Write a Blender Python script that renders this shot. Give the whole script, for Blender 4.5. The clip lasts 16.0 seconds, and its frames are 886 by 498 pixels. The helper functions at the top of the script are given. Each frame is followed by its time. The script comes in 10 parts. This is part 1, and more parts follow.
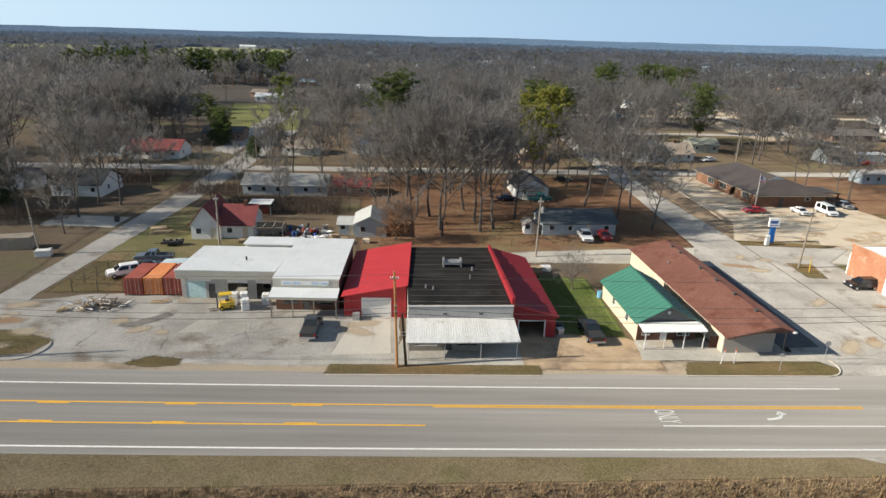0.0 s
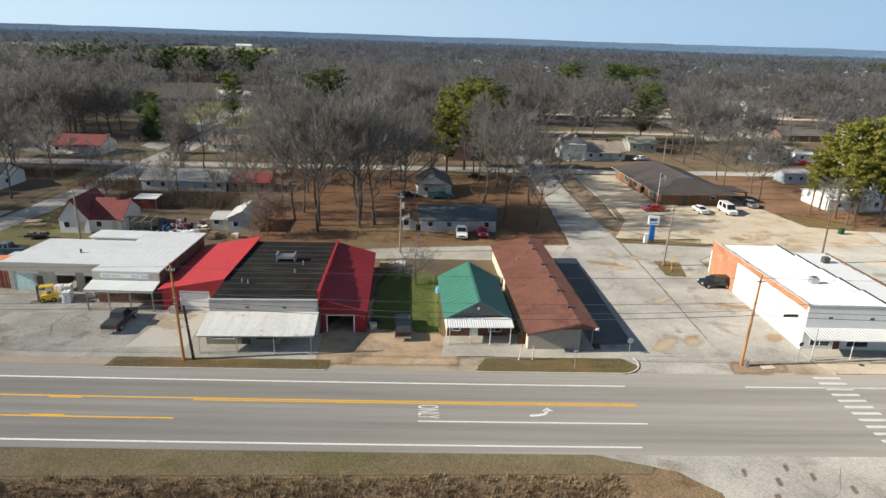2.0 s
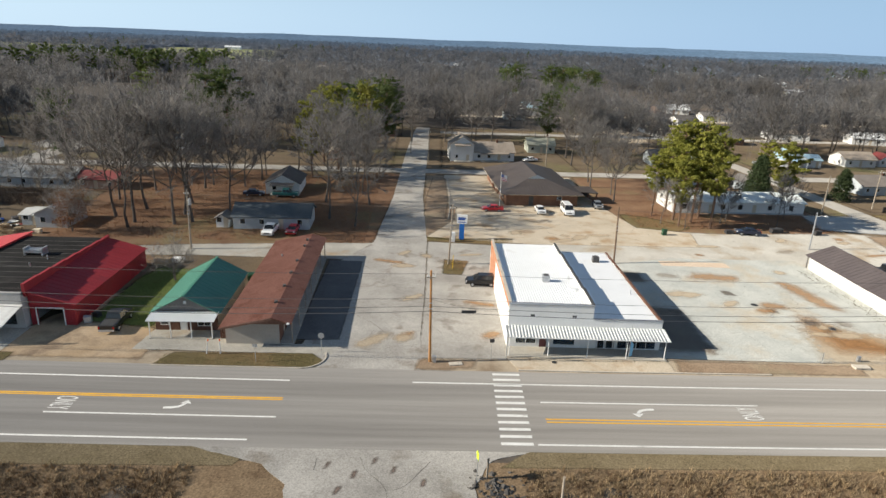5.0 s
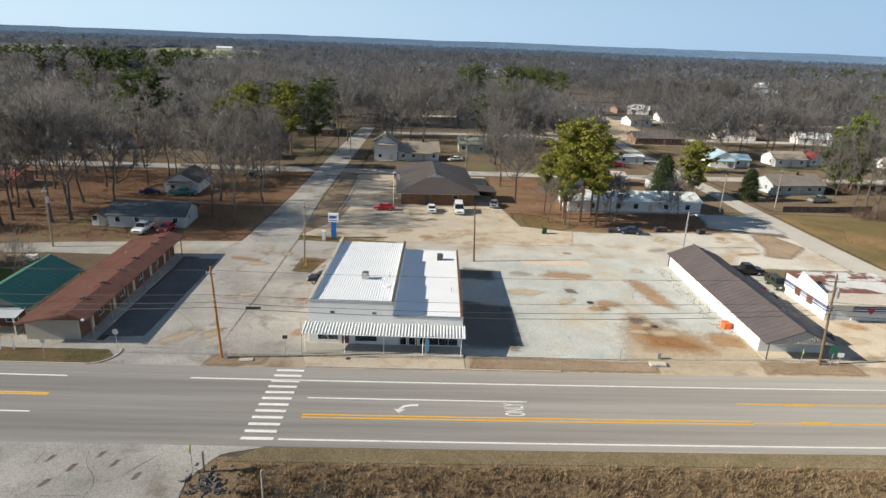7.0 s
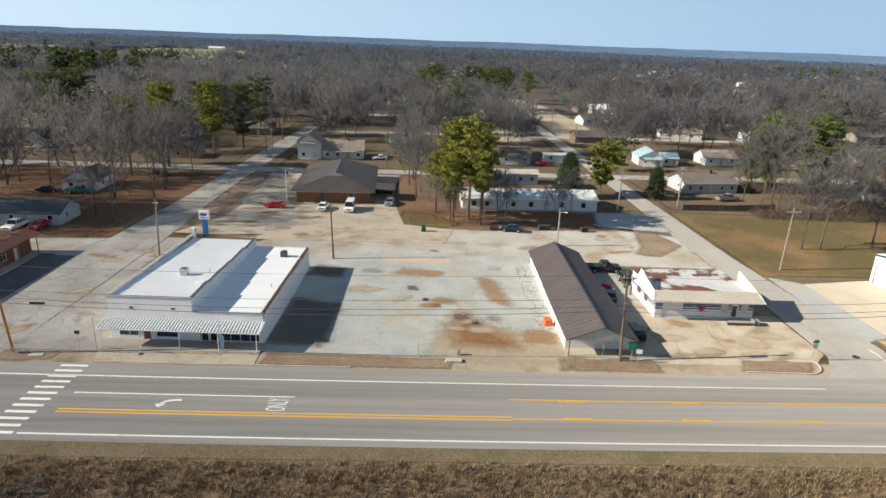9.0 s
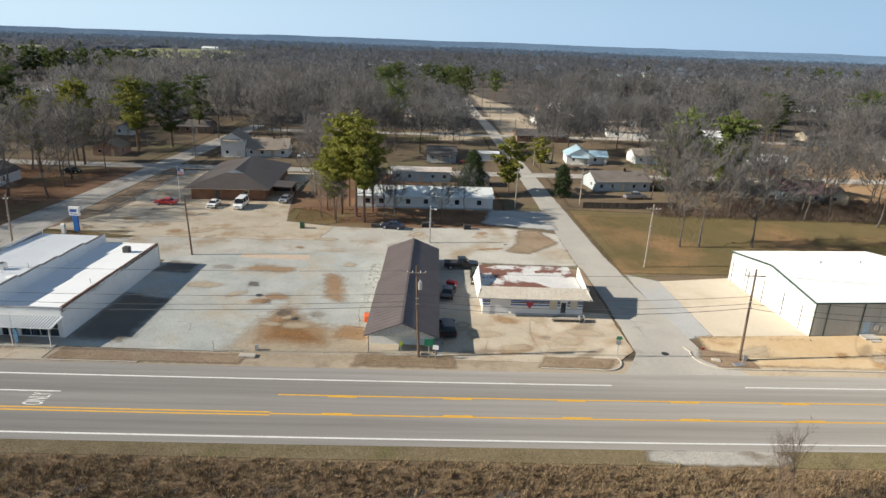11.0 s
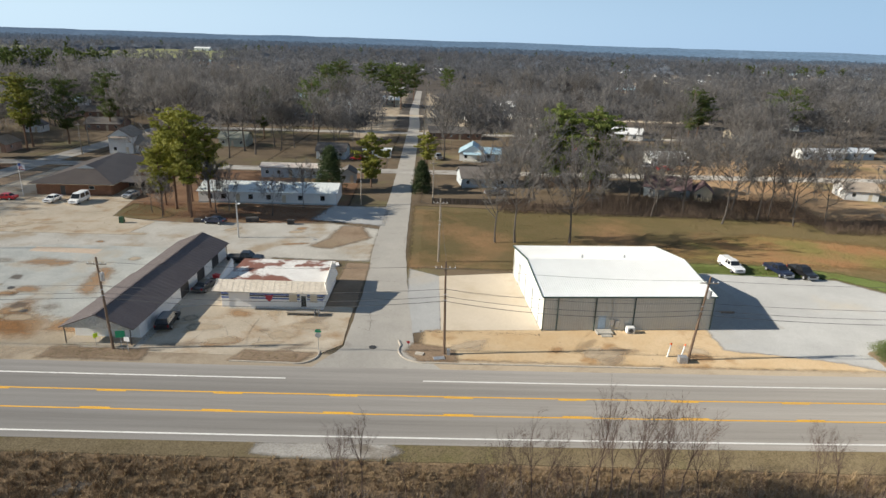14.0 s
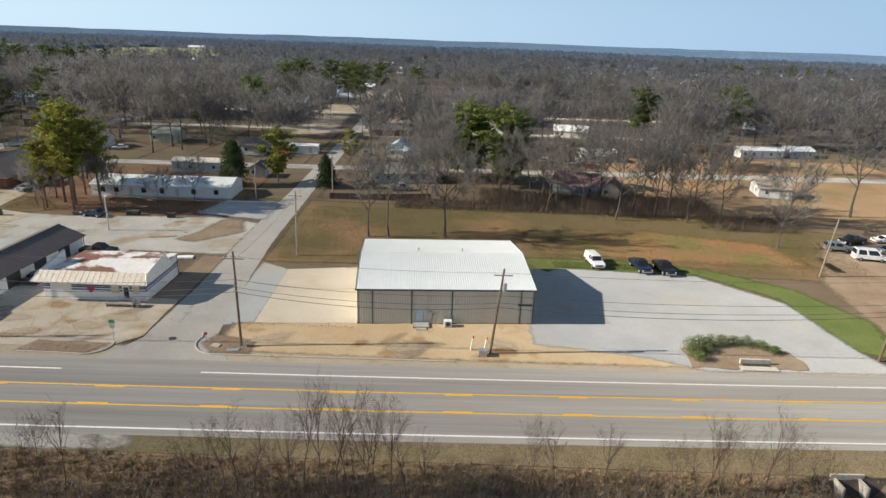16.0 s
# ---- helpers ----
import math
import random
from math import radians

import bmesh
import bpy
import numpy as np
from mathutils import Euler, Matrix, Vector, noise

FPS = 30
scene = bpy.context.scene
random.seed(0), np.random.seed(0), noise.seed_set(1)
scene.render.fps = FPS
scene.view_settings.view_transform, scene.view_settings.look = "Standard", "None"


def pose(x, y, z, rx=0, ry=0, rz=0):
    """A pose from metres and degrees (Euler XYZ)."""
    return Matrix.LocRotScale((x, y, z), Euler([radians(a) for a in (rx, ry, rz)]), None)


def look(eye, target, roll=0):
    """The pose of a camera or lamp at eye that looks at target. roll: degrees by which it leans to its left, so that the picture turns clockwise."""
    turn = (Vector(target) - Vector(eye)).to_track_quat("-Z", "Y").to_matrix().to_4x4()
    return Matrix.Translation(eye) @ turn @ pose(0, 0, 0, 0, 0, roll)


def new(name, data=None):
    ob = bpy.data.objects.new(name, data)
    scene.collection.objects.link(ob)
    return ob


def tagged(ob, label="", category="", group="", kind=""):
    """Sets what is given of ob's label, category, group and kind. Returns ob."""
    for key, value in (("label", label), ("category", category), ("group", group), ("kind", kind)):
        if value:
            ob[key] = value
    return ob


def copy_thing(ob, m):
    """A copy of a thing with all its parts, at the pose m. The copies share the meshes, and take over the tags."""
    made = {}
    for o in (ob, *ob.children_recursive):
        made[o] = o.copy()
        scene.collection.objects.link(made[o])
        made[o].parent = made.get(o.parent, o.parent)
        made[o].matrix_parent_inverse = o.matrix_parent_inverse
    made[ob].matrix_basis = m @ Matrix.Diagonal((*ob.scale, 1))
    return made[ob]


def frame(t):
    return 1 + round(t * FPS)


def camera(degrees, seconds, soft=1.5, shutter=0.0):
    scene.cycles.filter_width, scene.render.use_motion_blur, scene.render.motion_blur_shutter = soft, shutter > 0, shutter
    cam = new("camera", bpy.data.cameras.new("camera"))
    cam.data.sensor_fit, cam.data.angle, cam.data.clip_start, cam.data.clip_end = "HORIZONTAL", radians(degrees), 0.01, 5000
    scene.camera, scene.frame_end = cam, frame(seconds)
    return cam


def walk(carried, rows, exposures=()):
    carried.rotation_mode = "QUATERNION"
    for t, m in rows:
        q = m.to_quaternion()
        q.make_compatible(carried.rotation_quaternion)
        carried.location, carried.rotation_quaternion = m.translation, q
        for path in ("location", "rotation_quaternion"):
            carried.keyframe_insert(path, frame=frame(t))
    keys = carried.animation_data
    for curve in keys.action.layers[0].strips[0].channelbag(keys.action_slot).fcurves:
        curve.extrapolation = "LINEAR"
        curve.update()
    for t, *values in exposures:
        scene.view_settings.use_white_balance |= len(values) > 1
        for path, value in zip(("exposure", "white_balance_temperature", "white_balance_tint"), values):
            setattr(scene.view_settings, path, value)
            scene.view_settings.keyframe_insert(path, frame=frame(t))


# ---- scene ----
cam = camera(71.0, 16.0)
# seconds, eye x y z, degrees turned to the right, up, leaning to the left
ROWS = [
    (0.0, -8.56, 4.58, 34.64, 3.80, -18.89, 1.72),
    (0.5, -2.54, 4.42, 34.58, 3.58, -18.94, 1.71),
    (1.0, 3.44, 4.24, 34.50, 3.41, -18.95, 1.75),
    (1.5, 9.39, 4.04, 34.43, 3.28, -18.93, 1.83),
    (2.0, 15.34, 3.81, 34.38, 3.17, -18.88, 1.93),
    (2.5, 21.28, 3.54, 34.37, 3.09, -18.83, 2.02),
    (3.0, 27.22, 3.23, 34.40, 3.01, -18.78, 2.10),
    (3.5, 33.17, 2.90, 34.46, 2.94, -18.73, 2.17),
    (4.0, 39.14, 2.55, 34.56, 2.86, -18.68, 2.21),
    (4.5, 45.12, 2.18, 34.69, 2.79, -18.64, 2.24),
    (5.0, 51.12, 1.81, 34.85, 2.71, -18.62, 2.26),
    (5.5, 57.15, 1.45, 35.01, 2.63, -18.60, 2.26),
    (6.0, 63.19, 1.10, 35.18, 2.55, -18.59, 2.25),
    (6.5, 69.25, 0.77, 35.34, 2.46, -18.58, 2.24),
    (7.0, 75.33, 0.47, 35.49, 2.38, -18.58, 2.22),
    (7.5, 81.44, 0.21, 35.63, 2.29, -18.58, 2.20),
    (8.0, 87.56, -0.02, 35.74, 2.20, -18.58, 2.19),
    (8.5, 93.70, -0.21, 35.84, 2.10, -18.58, 2.17),
    (9.0, 99.86, -0.36, 35.91, 2.01, -18.58, 2.16),
    (9.5, 106.03, -0.47, 35.96, 1.91, -18.58, 2.15),
    (10.0, 112.22, -0.56, 35.99, 1.80, -18.57, 2.15),
    (10.5, 118.43, -0.62, 36.02, 1.68, -18.57, 2.14),
    (11.0, 124.65, -0.65, 36.03, 1.55, -18.56, 2.13),
    (11.5, 130.88, -0.67, 36.04, 1.42, -18.56, 2.11),
    (12.0, 137.12, -0.68, 36.06, 1.27, -18.55, 2.09),
    (12.5, 143.36, -0.68, 36.08, 1.11, -18.55, 2.06),
    (13.0, 149.62, -0.67, 36.10, 0.95, -18.55, 2.03),
    (13.5, 155.87, -0.64, 36.12, 0.77, -18.56, 1.99),
    (14.0, 162.12, -0.60, 36.13, 0.60, -18.57, 1.96),
    (14.5, 168.36, -0.53, 36.12, 0.44, -18.58, 1.94),
    (15.0, 174.59, -0.41, 36.05, 0.29, -18.59, 1.94),
    (15.5, 180.80, -0.21, 35.91, 0.18, -18.59, 2.00),
    (16.0, 186.97, 0.11, 35.63, 0.13, -18.58, 2.13),
]


def heading(yaw, pitch):
    a, b = radians(yaw), radians(pitch)
    return Vector((math.sin(a) * math.cos(b), math.cos(a) * math.cos(b), math.sin(b)))


walk(cam, [(t, look((x, y, z), Vector((x, y, z)) + 10 * heading(yaw, pitch), roll)) for t, x, y, z, yaw, pitch, roll in ROWS])

# ---- light ----
SUN_UP, SUN_SIDE = radians(27.0), radians(-96.0)
world = bpy.data.worlds.new("world")
scene.world = world
world.use_nodes = True
wn = world.node_tree.nodes
sky = wn.new("ShaderNodeTexSky")
sky.sky_type, sky.sun_disc = "NISHITA", False
sky.sun_elevation, sky.sun_rotation = SUN_UP, -SUN_SIDE
sky.air_density, sky.dust_density, sky.ozone_density = 1.0, 0.3, 2.0
wn["Background"].inputs["Strength"].default_value = 0.056
# pale winter haze low in the sky, all the way round
aim, split, low, haze = (wn.new(k) for k in ("ShaderNodeTexCoord", "ShaderNodeSeparateXYZ", "ShaderNodeMapRange", "ShaderNodeMix"))
low.interpolation_type = "SMOOTHSTEP"
for key, value in (("From Min", 0.0), ("From Max", 0.3), ("To Min", 0.88), ("To Max", 0.12)):
    low.inputs[key].default_value = value
haze.data_type = "RGBA"
side, pale = wn.new("ShaderNodeMapRange"), wn.new("ShaderNodeMix")
side.inputs["From Min"].default_value, side.inputs["From Max"].default_value = -0.7, 0.7
pale.data_type = "RGBA"
pale.inputs[6].default_value, pale.inputs[7].default_value = (9.3, 12.2, 14.6, 1), (4.6, 7.5, 11.3, 1)
wl = world.node_tree.links
wl.new(aim.outputs["Generated"], split.inputs[0])
wl.new(split.outputs["Z"], low.inputs["Value"])
wl.new(low.outputs["Result"], haze.inputs["Factor"])
wl.new(split.outputs["X"], side.inputs["Value"])
wl.new(side.outputs["Result"], pale.inputs["Factor"])
wl.new(pale.outputs[2], haze.inputs[7])
wl.new(sky.outputs["Color"], haze.inputs[6])
wl.new(haze.outputs[2], wn["Background"].inputs["Color"])
sun = new("sun", bpy.data.lights.new("sun", "SUN"))
sun.data.energy, sun.data.angle, sun.data.color = 5.4, radians(0.6), (1.0, 0.92, 0.79)
to_sun = Vector((math.sin(SUN_SIDE) * math.cos(SUN_UP), math.cos(SUN_SIDE) * math.cos(SUN_UP), math.sin(SUN_UP)))
sun.matrix_basis = look(to_sun * 100, (0, 0, 0))
scene.view_settings.exposure = 0.42

# ---- materials ----


def surf(name, a, b, rough=0.85, big=0.2, fine=6.0, bump=0.15, metal=0.0, vary=0.0, grain=0.25, streak=None, stain=None, stain_scale=0.08, stain_edge=(0.55, 0.7), bend=False):
    """A surface whose colour wanders from a to b in patches, with a fine grain; streak stretches the patches, stain adds blotches."""
    m = bpy.data.materials.new(name)
    m.use_nodes = True
    nt = m.node_tree
    N, L = nt.nodes, nt.links
    p = N["Principled BSDF"]
    geo = N.new("ShaderNodeNewGeometry")
    where = geo.outputs["Position"]
    if bend:
        # patches follow the bend of the highway
        xyz, sq, off, back = (N.new(k) for k in ("ShaderNodeSeparateXYZ", "ShaderNodeMath", "ShaderNodeMath", "ShaderNodeCombineXYZ"))
        sh = N.new("ShaderNodeMath")
        sh.operation, sq.operation, off.operation = "SUBTRACT", "POWER", "MULTIPLY_ADD"
        sh.inputs[1].default_value, sq.inputs[1].default_value, off.inputs[1].default_value = 100.0, 2.0, -1.265e-4
        L.new(where, xyz.inputs[0])
        L.new(xyz.outputs["X"], sh.inputs[0])
        L.new(sh.outputs[0], sq.inputs[0])
        L.new(sq.outputs[0], off.inputs[0])
        L.new(xyz.outputs["Y"], off.inputs[2])
        L.new(xyz.outputs["X"], back.inputs["X"])
        L.new(off.outputs[0], back.inputs["Y"])
        where = back.outputs[0]
    if streak:
        mp = N.new("ShaderNodeMapping")
        mp.inputs["Scale"].default_value = streak
        L.new(where, mp.inputs["Vector"])
        where = mp.outputs["Vector"]
    n1, n2 = N.new("ShaderNodeTexNoise"), N.new("ShaderNodeTexNoise")
    n1.inputs["Scale"].default_value, n1.inputs["Detail"].default_value, n1.inputs["Roughness"].default_value = big, 6, 0.65
    n2.inputs["Scale"].default_value, n2.inputs["Detail"].default_value = fine, 4
    L.new(where, n1.inputs["Vector"])
    L.new(geo.outputs["Position"], n2.inputs["Vector"])
    r1 = N.new("ShaderNodeMapRange")
    r1.inputs["From Min"].default_value, r1.inputs["From Max"].default_value = 0.32, 0.68
    L.new(n1.outputs["Fac"], r1.inputs["Value"])
    mix = N.new("ShaderNodeMix")
    mix.data_type = "RGBA"
    mix.inputs[6].default_value, mix.inputs[7].default_value = (*a, 1), (*b, 1)
    L.new(r1.outputs["Result"], mix.inputs["Factor"])
    colour = mix.outputs[2]
    if stain:
        n3, r3, m3 = N.new("ShaderNodeTexNoise"), N.new("ShaderNodeMapRange"), N.new("ShaderNodeMix")
        n3.inputs["Scale"].default_value, n3.inputs["Detail"].default_value, n3.inputs["Roughness"].default_value = stain_scale, 8, 0.6
        off = N.new("ShaderNodeVectorMath")
        off.inputs[1].default_value = (37.0, 11.0, 5.0)
        L.new(geo.outputs["Position"], off.inputs[0])
        L.new(off.outputs[0], n3.inputs["Vector"])
        r3.inputs["From Min"].default_value, r3.inputs["From Max"].default_value = stain_edge
        L.new(n3.outputs["Fac"], r3.inputs["Value"])
        m3.data_type = "RGBA"
        m3.inputs[7].default_value = (*stain, 1)
        L.new(r3.outputs["Result"], m3.inputs["Factor"])
        L.new(colour, m3.inputs[6])
        colour = m3.outputs[2]
    if bend:
        # wheel lanes polished dark, the turn lane and the edges paler
        span, ramp, mul = N.new("ShaderNodeMapRange"), N.new("ShaderNodeValToRGB"), N.new("ShaderNodeMix")
        span.inputs["From Min"].default_value, span.inputs["From Max"].default_value = 48.0, 63.0
        L.new(off.outputs[0], span.inputs["Value"])
        L.new(span.outputs["Result"], ramp.inputs["Fac"])
        bands = ((0.0, 1.12), (0.1, 1.04), (0.15, 0.94), (0.28, 0.92), (0.35, 1.05), (0.54, 1.08), (0.6, 0.95), (0.73, 0.93), (0.8, 1.1), (1.0, 1.2))
        while len(ramp.color_ramp.elements) < len(bands):
            ramp.color_ramp.elements.new(0.5)
        for el, (at, v) in zip(ramp.color_ramp.elements, bands):
            el.position, el.color = at, (v * 1.01, v, v * 0.985, 1)
        mul.data_type, mul.blend_type = "RGBA", "MULTIPLY"
        mul.inputs["Factor"].default_value = 1.0
        L.new(colour, mul.inputs[6])
        L.new(ramp.outputs["Color"], mul.inputs[7])
        colour = mul.outputs[2]
    hsv = N.new("ShaderNodeHueSaturation")
    val = N.new("ShaderNodeMapRange")
    val.inputs["To Min"].default_value, val.inputs["To Max"].default_value = 1 - grain, 1 + grain
    val.inputs["From Min"].default_value, val.inputs["From Max"].default_value = 0.3, 0.7
    L.new(n2.outputs["Fac"], val.inputs["Value"])
    level = val.outputs["Result"]
    if vary:
        info, vr, mul = N.new("ShaderNodeObjectInfo"), N.new("ShaderNodeMapRange"), N.new("ShaderNodeMath")
        vr.inputs["To Min"].default_value, vr.inputs["To Max"].default_value = 1 - vary, 1 + vary
        L.new(info.outputs["Random"], vr.inputs["Value"])
        mul.operation = "MULTIPLY"
        L.new(level, mul.inputs[0])
        L.new(vr.outputs["Result"], mul.inputs[1])
        level = mul.outputs[0]
    L.new(level, hsv.inputs["Value"])
    L.new(colour, hsv.inputs["Color"])
    L.new(hsv.outputs["Color"], p.inputs["Base Color"])
    p.inputs["Roughness"].default_value, p.inputs["Metallic"].default_value = rough, metal
    if rough >= 0.85:
        # coarse, matt surfaces: light goes back towards the sun, with little gloss
        p.inputs["Diffuse Roughness"].default_value, p.inputs["Specular IOR Level"].default_value = 0.45, 0.15
    if bump:
        bp = N.new("ShaderNodeBump")
        bp.inputs["Strength"].default_value, bp.inputs["Distance"].default_value = bump, 0.05
        L.new(n2.outputs["Fac"], bp.inputs["Height"])
        L.new(bp.outputs["Normal"], p.inputs["Normal"])
    return m


def glass(name, tint, rough=0.05):
    m = bpy.data.materials.new(name)
    m.use_nodes = True
    p = m.node_tree.nodes["Principled BSDF"]
    p.inputs["Base Color"].default_value, p.inputs["Roughness"].default_value = (*tint, 1), rough
    p.inputs["Transmission Weight"].default_value = 0.85
    return m


def coat(name, c, rough=0.3, metal=0.0):
    """Car paint, with faint dust."""
    m = surf(name, c, [min(1, v * 1.12 + 0.01) for v in c], rough, 0.8, 9, 0.02, metal, 0.0, 0.06)
    m.node_tree.nodes["Principled BSDF"].inputs["Coat Weight"].default_value = 0.5
    return m


asphalt = surf("asphalt", (0.24, 0.227, 0.21), (0.325, 0.309, 0.287), 0.9, 0.9, 14, 0.2, streak=(0.03, 1.0, 1), grain=0.13, bend=True)
old_asphalt = surf("old_asphalt", (0.285, 0.268, 0.242), (0.475, 0.45, 0.408), 0.92, 0.13, 7, 0.2, grain=0.24, stain=(0.2, 0.17, 0.135), stain_scale=0.2, stain_edge=(0.55, 0.68))
lot_concrete = surf("lot_concrete", (0.31, 0.295, 0.26), (0.50, 0.47, 0.41), 0.92, 0.12, 6, 0.15, grain=0.18, stain=(0.36, 0.255, 0.15), stain_scale=0.11, stain_edge=(0.55, 0.7))
weathered_concrete = surf("weathered_concrete", (0.38, 0.39, 0.365), (0.51, 0.515, 0.475), 0.92, 0.22, 5, 0.15, grain=0.17, stain=(0.46, 0.38, 0.27), stain_scale=0.12, stain_edge=(0.54, 0.75))
pale_concrete = surf("pale_concrete", (0.44, 0.375, 0.285), (0.545, 0.475, 0.375), 0.9, 0.14, 6, 0.1, grain=0.13, stain=(0.36, 0.25, 0.15), stain_scale=0.2, stain_edge=(0.5, 0.68))
lot_grit = surf("lot_grit", (0.41, 0.385, 0.335), (0.54, 0.515, 0.46), 0.93, 0.16, 5, 0.2, grain=0.2, stain=(0.37, 0.30, 0.215), stain_scale=0.14, stain_edge=(0.5, 0.66))
grey_gravel = surf("grey_gravel", (0.355, 0.355, 0.345), (0.445, 0.445, 0.43), 0.95, 0.1, 10, 0.3, grain=0.16, stain=(0.46, 0.4, 0.31), stain_scale=0.05, stain_edge=(0.56, 0.75))
sand_dirt = surf("sand_dirt", (0.48, 0.34, 0.19), (0.56, 0.44, 0.29), 0.95, 0.12, 8, 0.2, grain=0.14, stain=(0.34, 0.2, 0.09), stain_scale=0.16, stain_edge=(0.58, 0.7))
shoulder_dirt = surf("shoulder_dirt", (0.36, 0.30, 0.225), (0.45, 0.37, 0.27), 0.95, 0.1, 8, 0.25, grain=0.18, stain=(0.26, 0.2, 0.14), stain_scale=0.15, stain_edge=(0.56, 0.68))
brown_dirt = surf("brown_dirt", (0.215, 0.15, 0.098), (0.33, 0.25, 0.175), 0.95, 0.15, 6, 0.3, grain=0.25, stain=(0.3, 0.25, 0.17), stain_scale=0.09)
leaf_litter = surf("leaf_litter", (0.155, 0.085, 0.05), (0.235, 0.145, 0.088), 0.95, 0.12, 5, 0.35, grain=0.3, stain=(0.19, 0.165, 0.085), stain_scale=0.06, stain_edge=(0.52, 0.68))
dead_grass = surf("dead_grass", (0.12, 0.09, 0.06), (0.185, 0.14, 0.092), 0.95, 0.08, 5, 0.4, grain=0.3, stain=(0.165, 0.155, 0.07), stain_scale=0.05)
verge_grass = surf("verge_grass", (0.165, 0.13, 0.075), (0.215, 0.172, 0.105), 0.95, 0.25, 7, 0.4, grain=0.42, stain=(0.14, 0.125, 0.055), stain_scale=0.12)
bank_grass = surf("bank_grass", (0.19, 0.13, 0.078), (0.25, 0.18, 0.11), 0.95, 0.35, 5, 0.5, grain=0.4, stain=(0.13, 0.085, 0.05), stain_scale=0.3)
green_grass = surf("green_grass", (0.1, 0.14, 0.036), (0.155, 0.178, 0.06), 0.9, 0.15, 6, 0.4, grain=0.3, stain=(0.24, 0.19, 0.095), stain_scale=0.1, stain_edge=(0.58, 0.72))
lawn = surf("lawn", (0.112, 0.095, 0.04), (0.17, 0.128, 0.066), 0.95, 0.06, 5, 0.4, grain=0.25, stain=(0.27, 0.165, 0.085), stain_scale=0.05, stain_edge=(0.5, 0.66))
wood_floor = surf("wood_floor", (0.085, 0.074, 0.064), (0.125, 0.107, 0.09), 0.95, 0.02, 0.6, 0.4, grain=0.3, stain=(0.17, 0.13, 0.095), stain_scale=0.012, stain_edge=(0.58, 0.68))
far_field = surf("far_field", (0.22, 0.25, 0.10), (0.33, 0.31, 0.16), 0.95, 0.01, 0.3, 0.0, grain=0.12)
line_white = surf("line_white", (0.78, 0.77, 0.73), (0.68, 0.67, 0.63), 0.7, 0.8, 9, 0.05, grain=0.1, stain=(0.5, 0.48, 0.44), stain_scale=0.7, stain_edge=(0.6, 0.75))
line_yellow = surf("line_yellow", (0.8, 0.44, 0.03), (0.72, 0.37, 0.03), 0.7, 0.8, 9, 0.05, grain=0.1)
tar = surf("tar", (0.06, 0.055, 0.05), (0.1, 0.09, 0.08), 0.8, 0.6, 8, 0.05)
kerb_stone = surf("kerb_stone", (0.45, 0.41, 0.35), (0.56, 0.5, 0.42), 0.9, 0.3, 8, 0.1, stain=(0.2, 0.16, 0.12), stain_scale=0.5, stain_edge=(0.6, 0.7))
white_metal = surf("white_metal", (0.80, 0.81, 0.80), (0.74, 0.75, 0.74), 0.42, 0.3, 6, 0.02, grain=0.03)
cream_roof = surf("cream_roof", (0.68, 0.70, 0.70), (0.59, 0.61, 0.61), 0.5, 0.3, 4, 0.03, grain=0.05, stain=(0.52, 0.46, 0.38), stain_scale=0.4, stain_edge=(0.62, 0.8))
white_membrane = surf("white_membrane", (0.84, 0.85, 0.85), (0.78, 0.79, 0.79), 0.6, 0.2, 5, 0.03, grain=0.03, stain=(0.66, 0.65, 0.62), stain_scale=0.3, stain_edge=(0.62, 0.8))
tan_metal = surf("tan_metal", (0.58, 0.55, 0.47), (0.63, 0.60, 0.52), 0.5, 0.3, 5, 0.03, grain=0.05)
grey_block = surf("grey_block", (0.40, 0.39, 0.37), (0.49, 0.475, 0.45), 0.9, 0.4, 5, 0.1, grain=0.1, stain=(0.3, 0.28, 0.25), stain_scale=0.5, stain_edge=(0.58, 0.75))
dark_trim = surf("dark_trim", (0.06, 0.06, 0.06), (0.09, 0.085, 0.08), 0.6, 0.5, 5, 0.02)
red_metal = surf("red_metal", (0.42, 0.028, 0.035), (0.47, 0.035, 0.04), 0.55, 0.25, 4, 0.02, grain=0.08, stain=(0.36, 0.035, 0.04), stain_scale=0.3)
black_roof = surf("black_roof", (0.012, 0.0115, 0.011), (0.026, 0.025, 0.024), 0.92, 0.25, 6, 0.1, grain=0.25, stain=(0.05, 0.047, 0.043), stain_scale=0.25, stain_edge=(0.58, 0.75))
old_tin = surf("old_tin", (0.76, 0.76, 0.73), (0.64, 0.63, 0.6), 0.5, 0.5, 4, 0.05, metal=0.1, grain=0.1, streak=(2.2, 0.25, 1), stain=(0.38, 0.33, 0.27), stain_scale=0.7, stain_edge=(0.58, 0.72))
green_metal = surf("green_metal", (0.045, 0.17, 0.125), (0.06, 0.20, 0.145), 0.5, 0.3, 4, 0.02, grain=0.07)
brown_shingle = surf("brown_shingle", (0.16, 0.072, 0.054), (0.21, 0.1, 0.077), 0.92, 0.4, 5, 0.2, grain=0.2, stain=(0.13, 0.05, 0.035), stain_scale=0.4)
grey_shingle = surf("grey_shingle", (0.115, 0.105, 0.10), (0.17, 0.16, 0.15), 0.92, 0.5, 5, 0.2, vary=0.25, grain=0.2)
tan_shingle = surf("tan_shingle", (0.25, 0.21, 0.17), (0.33, 0.28, 0.23), 0.92, 0.5, 5, 0.2, vary=0.2, grain=0.2)
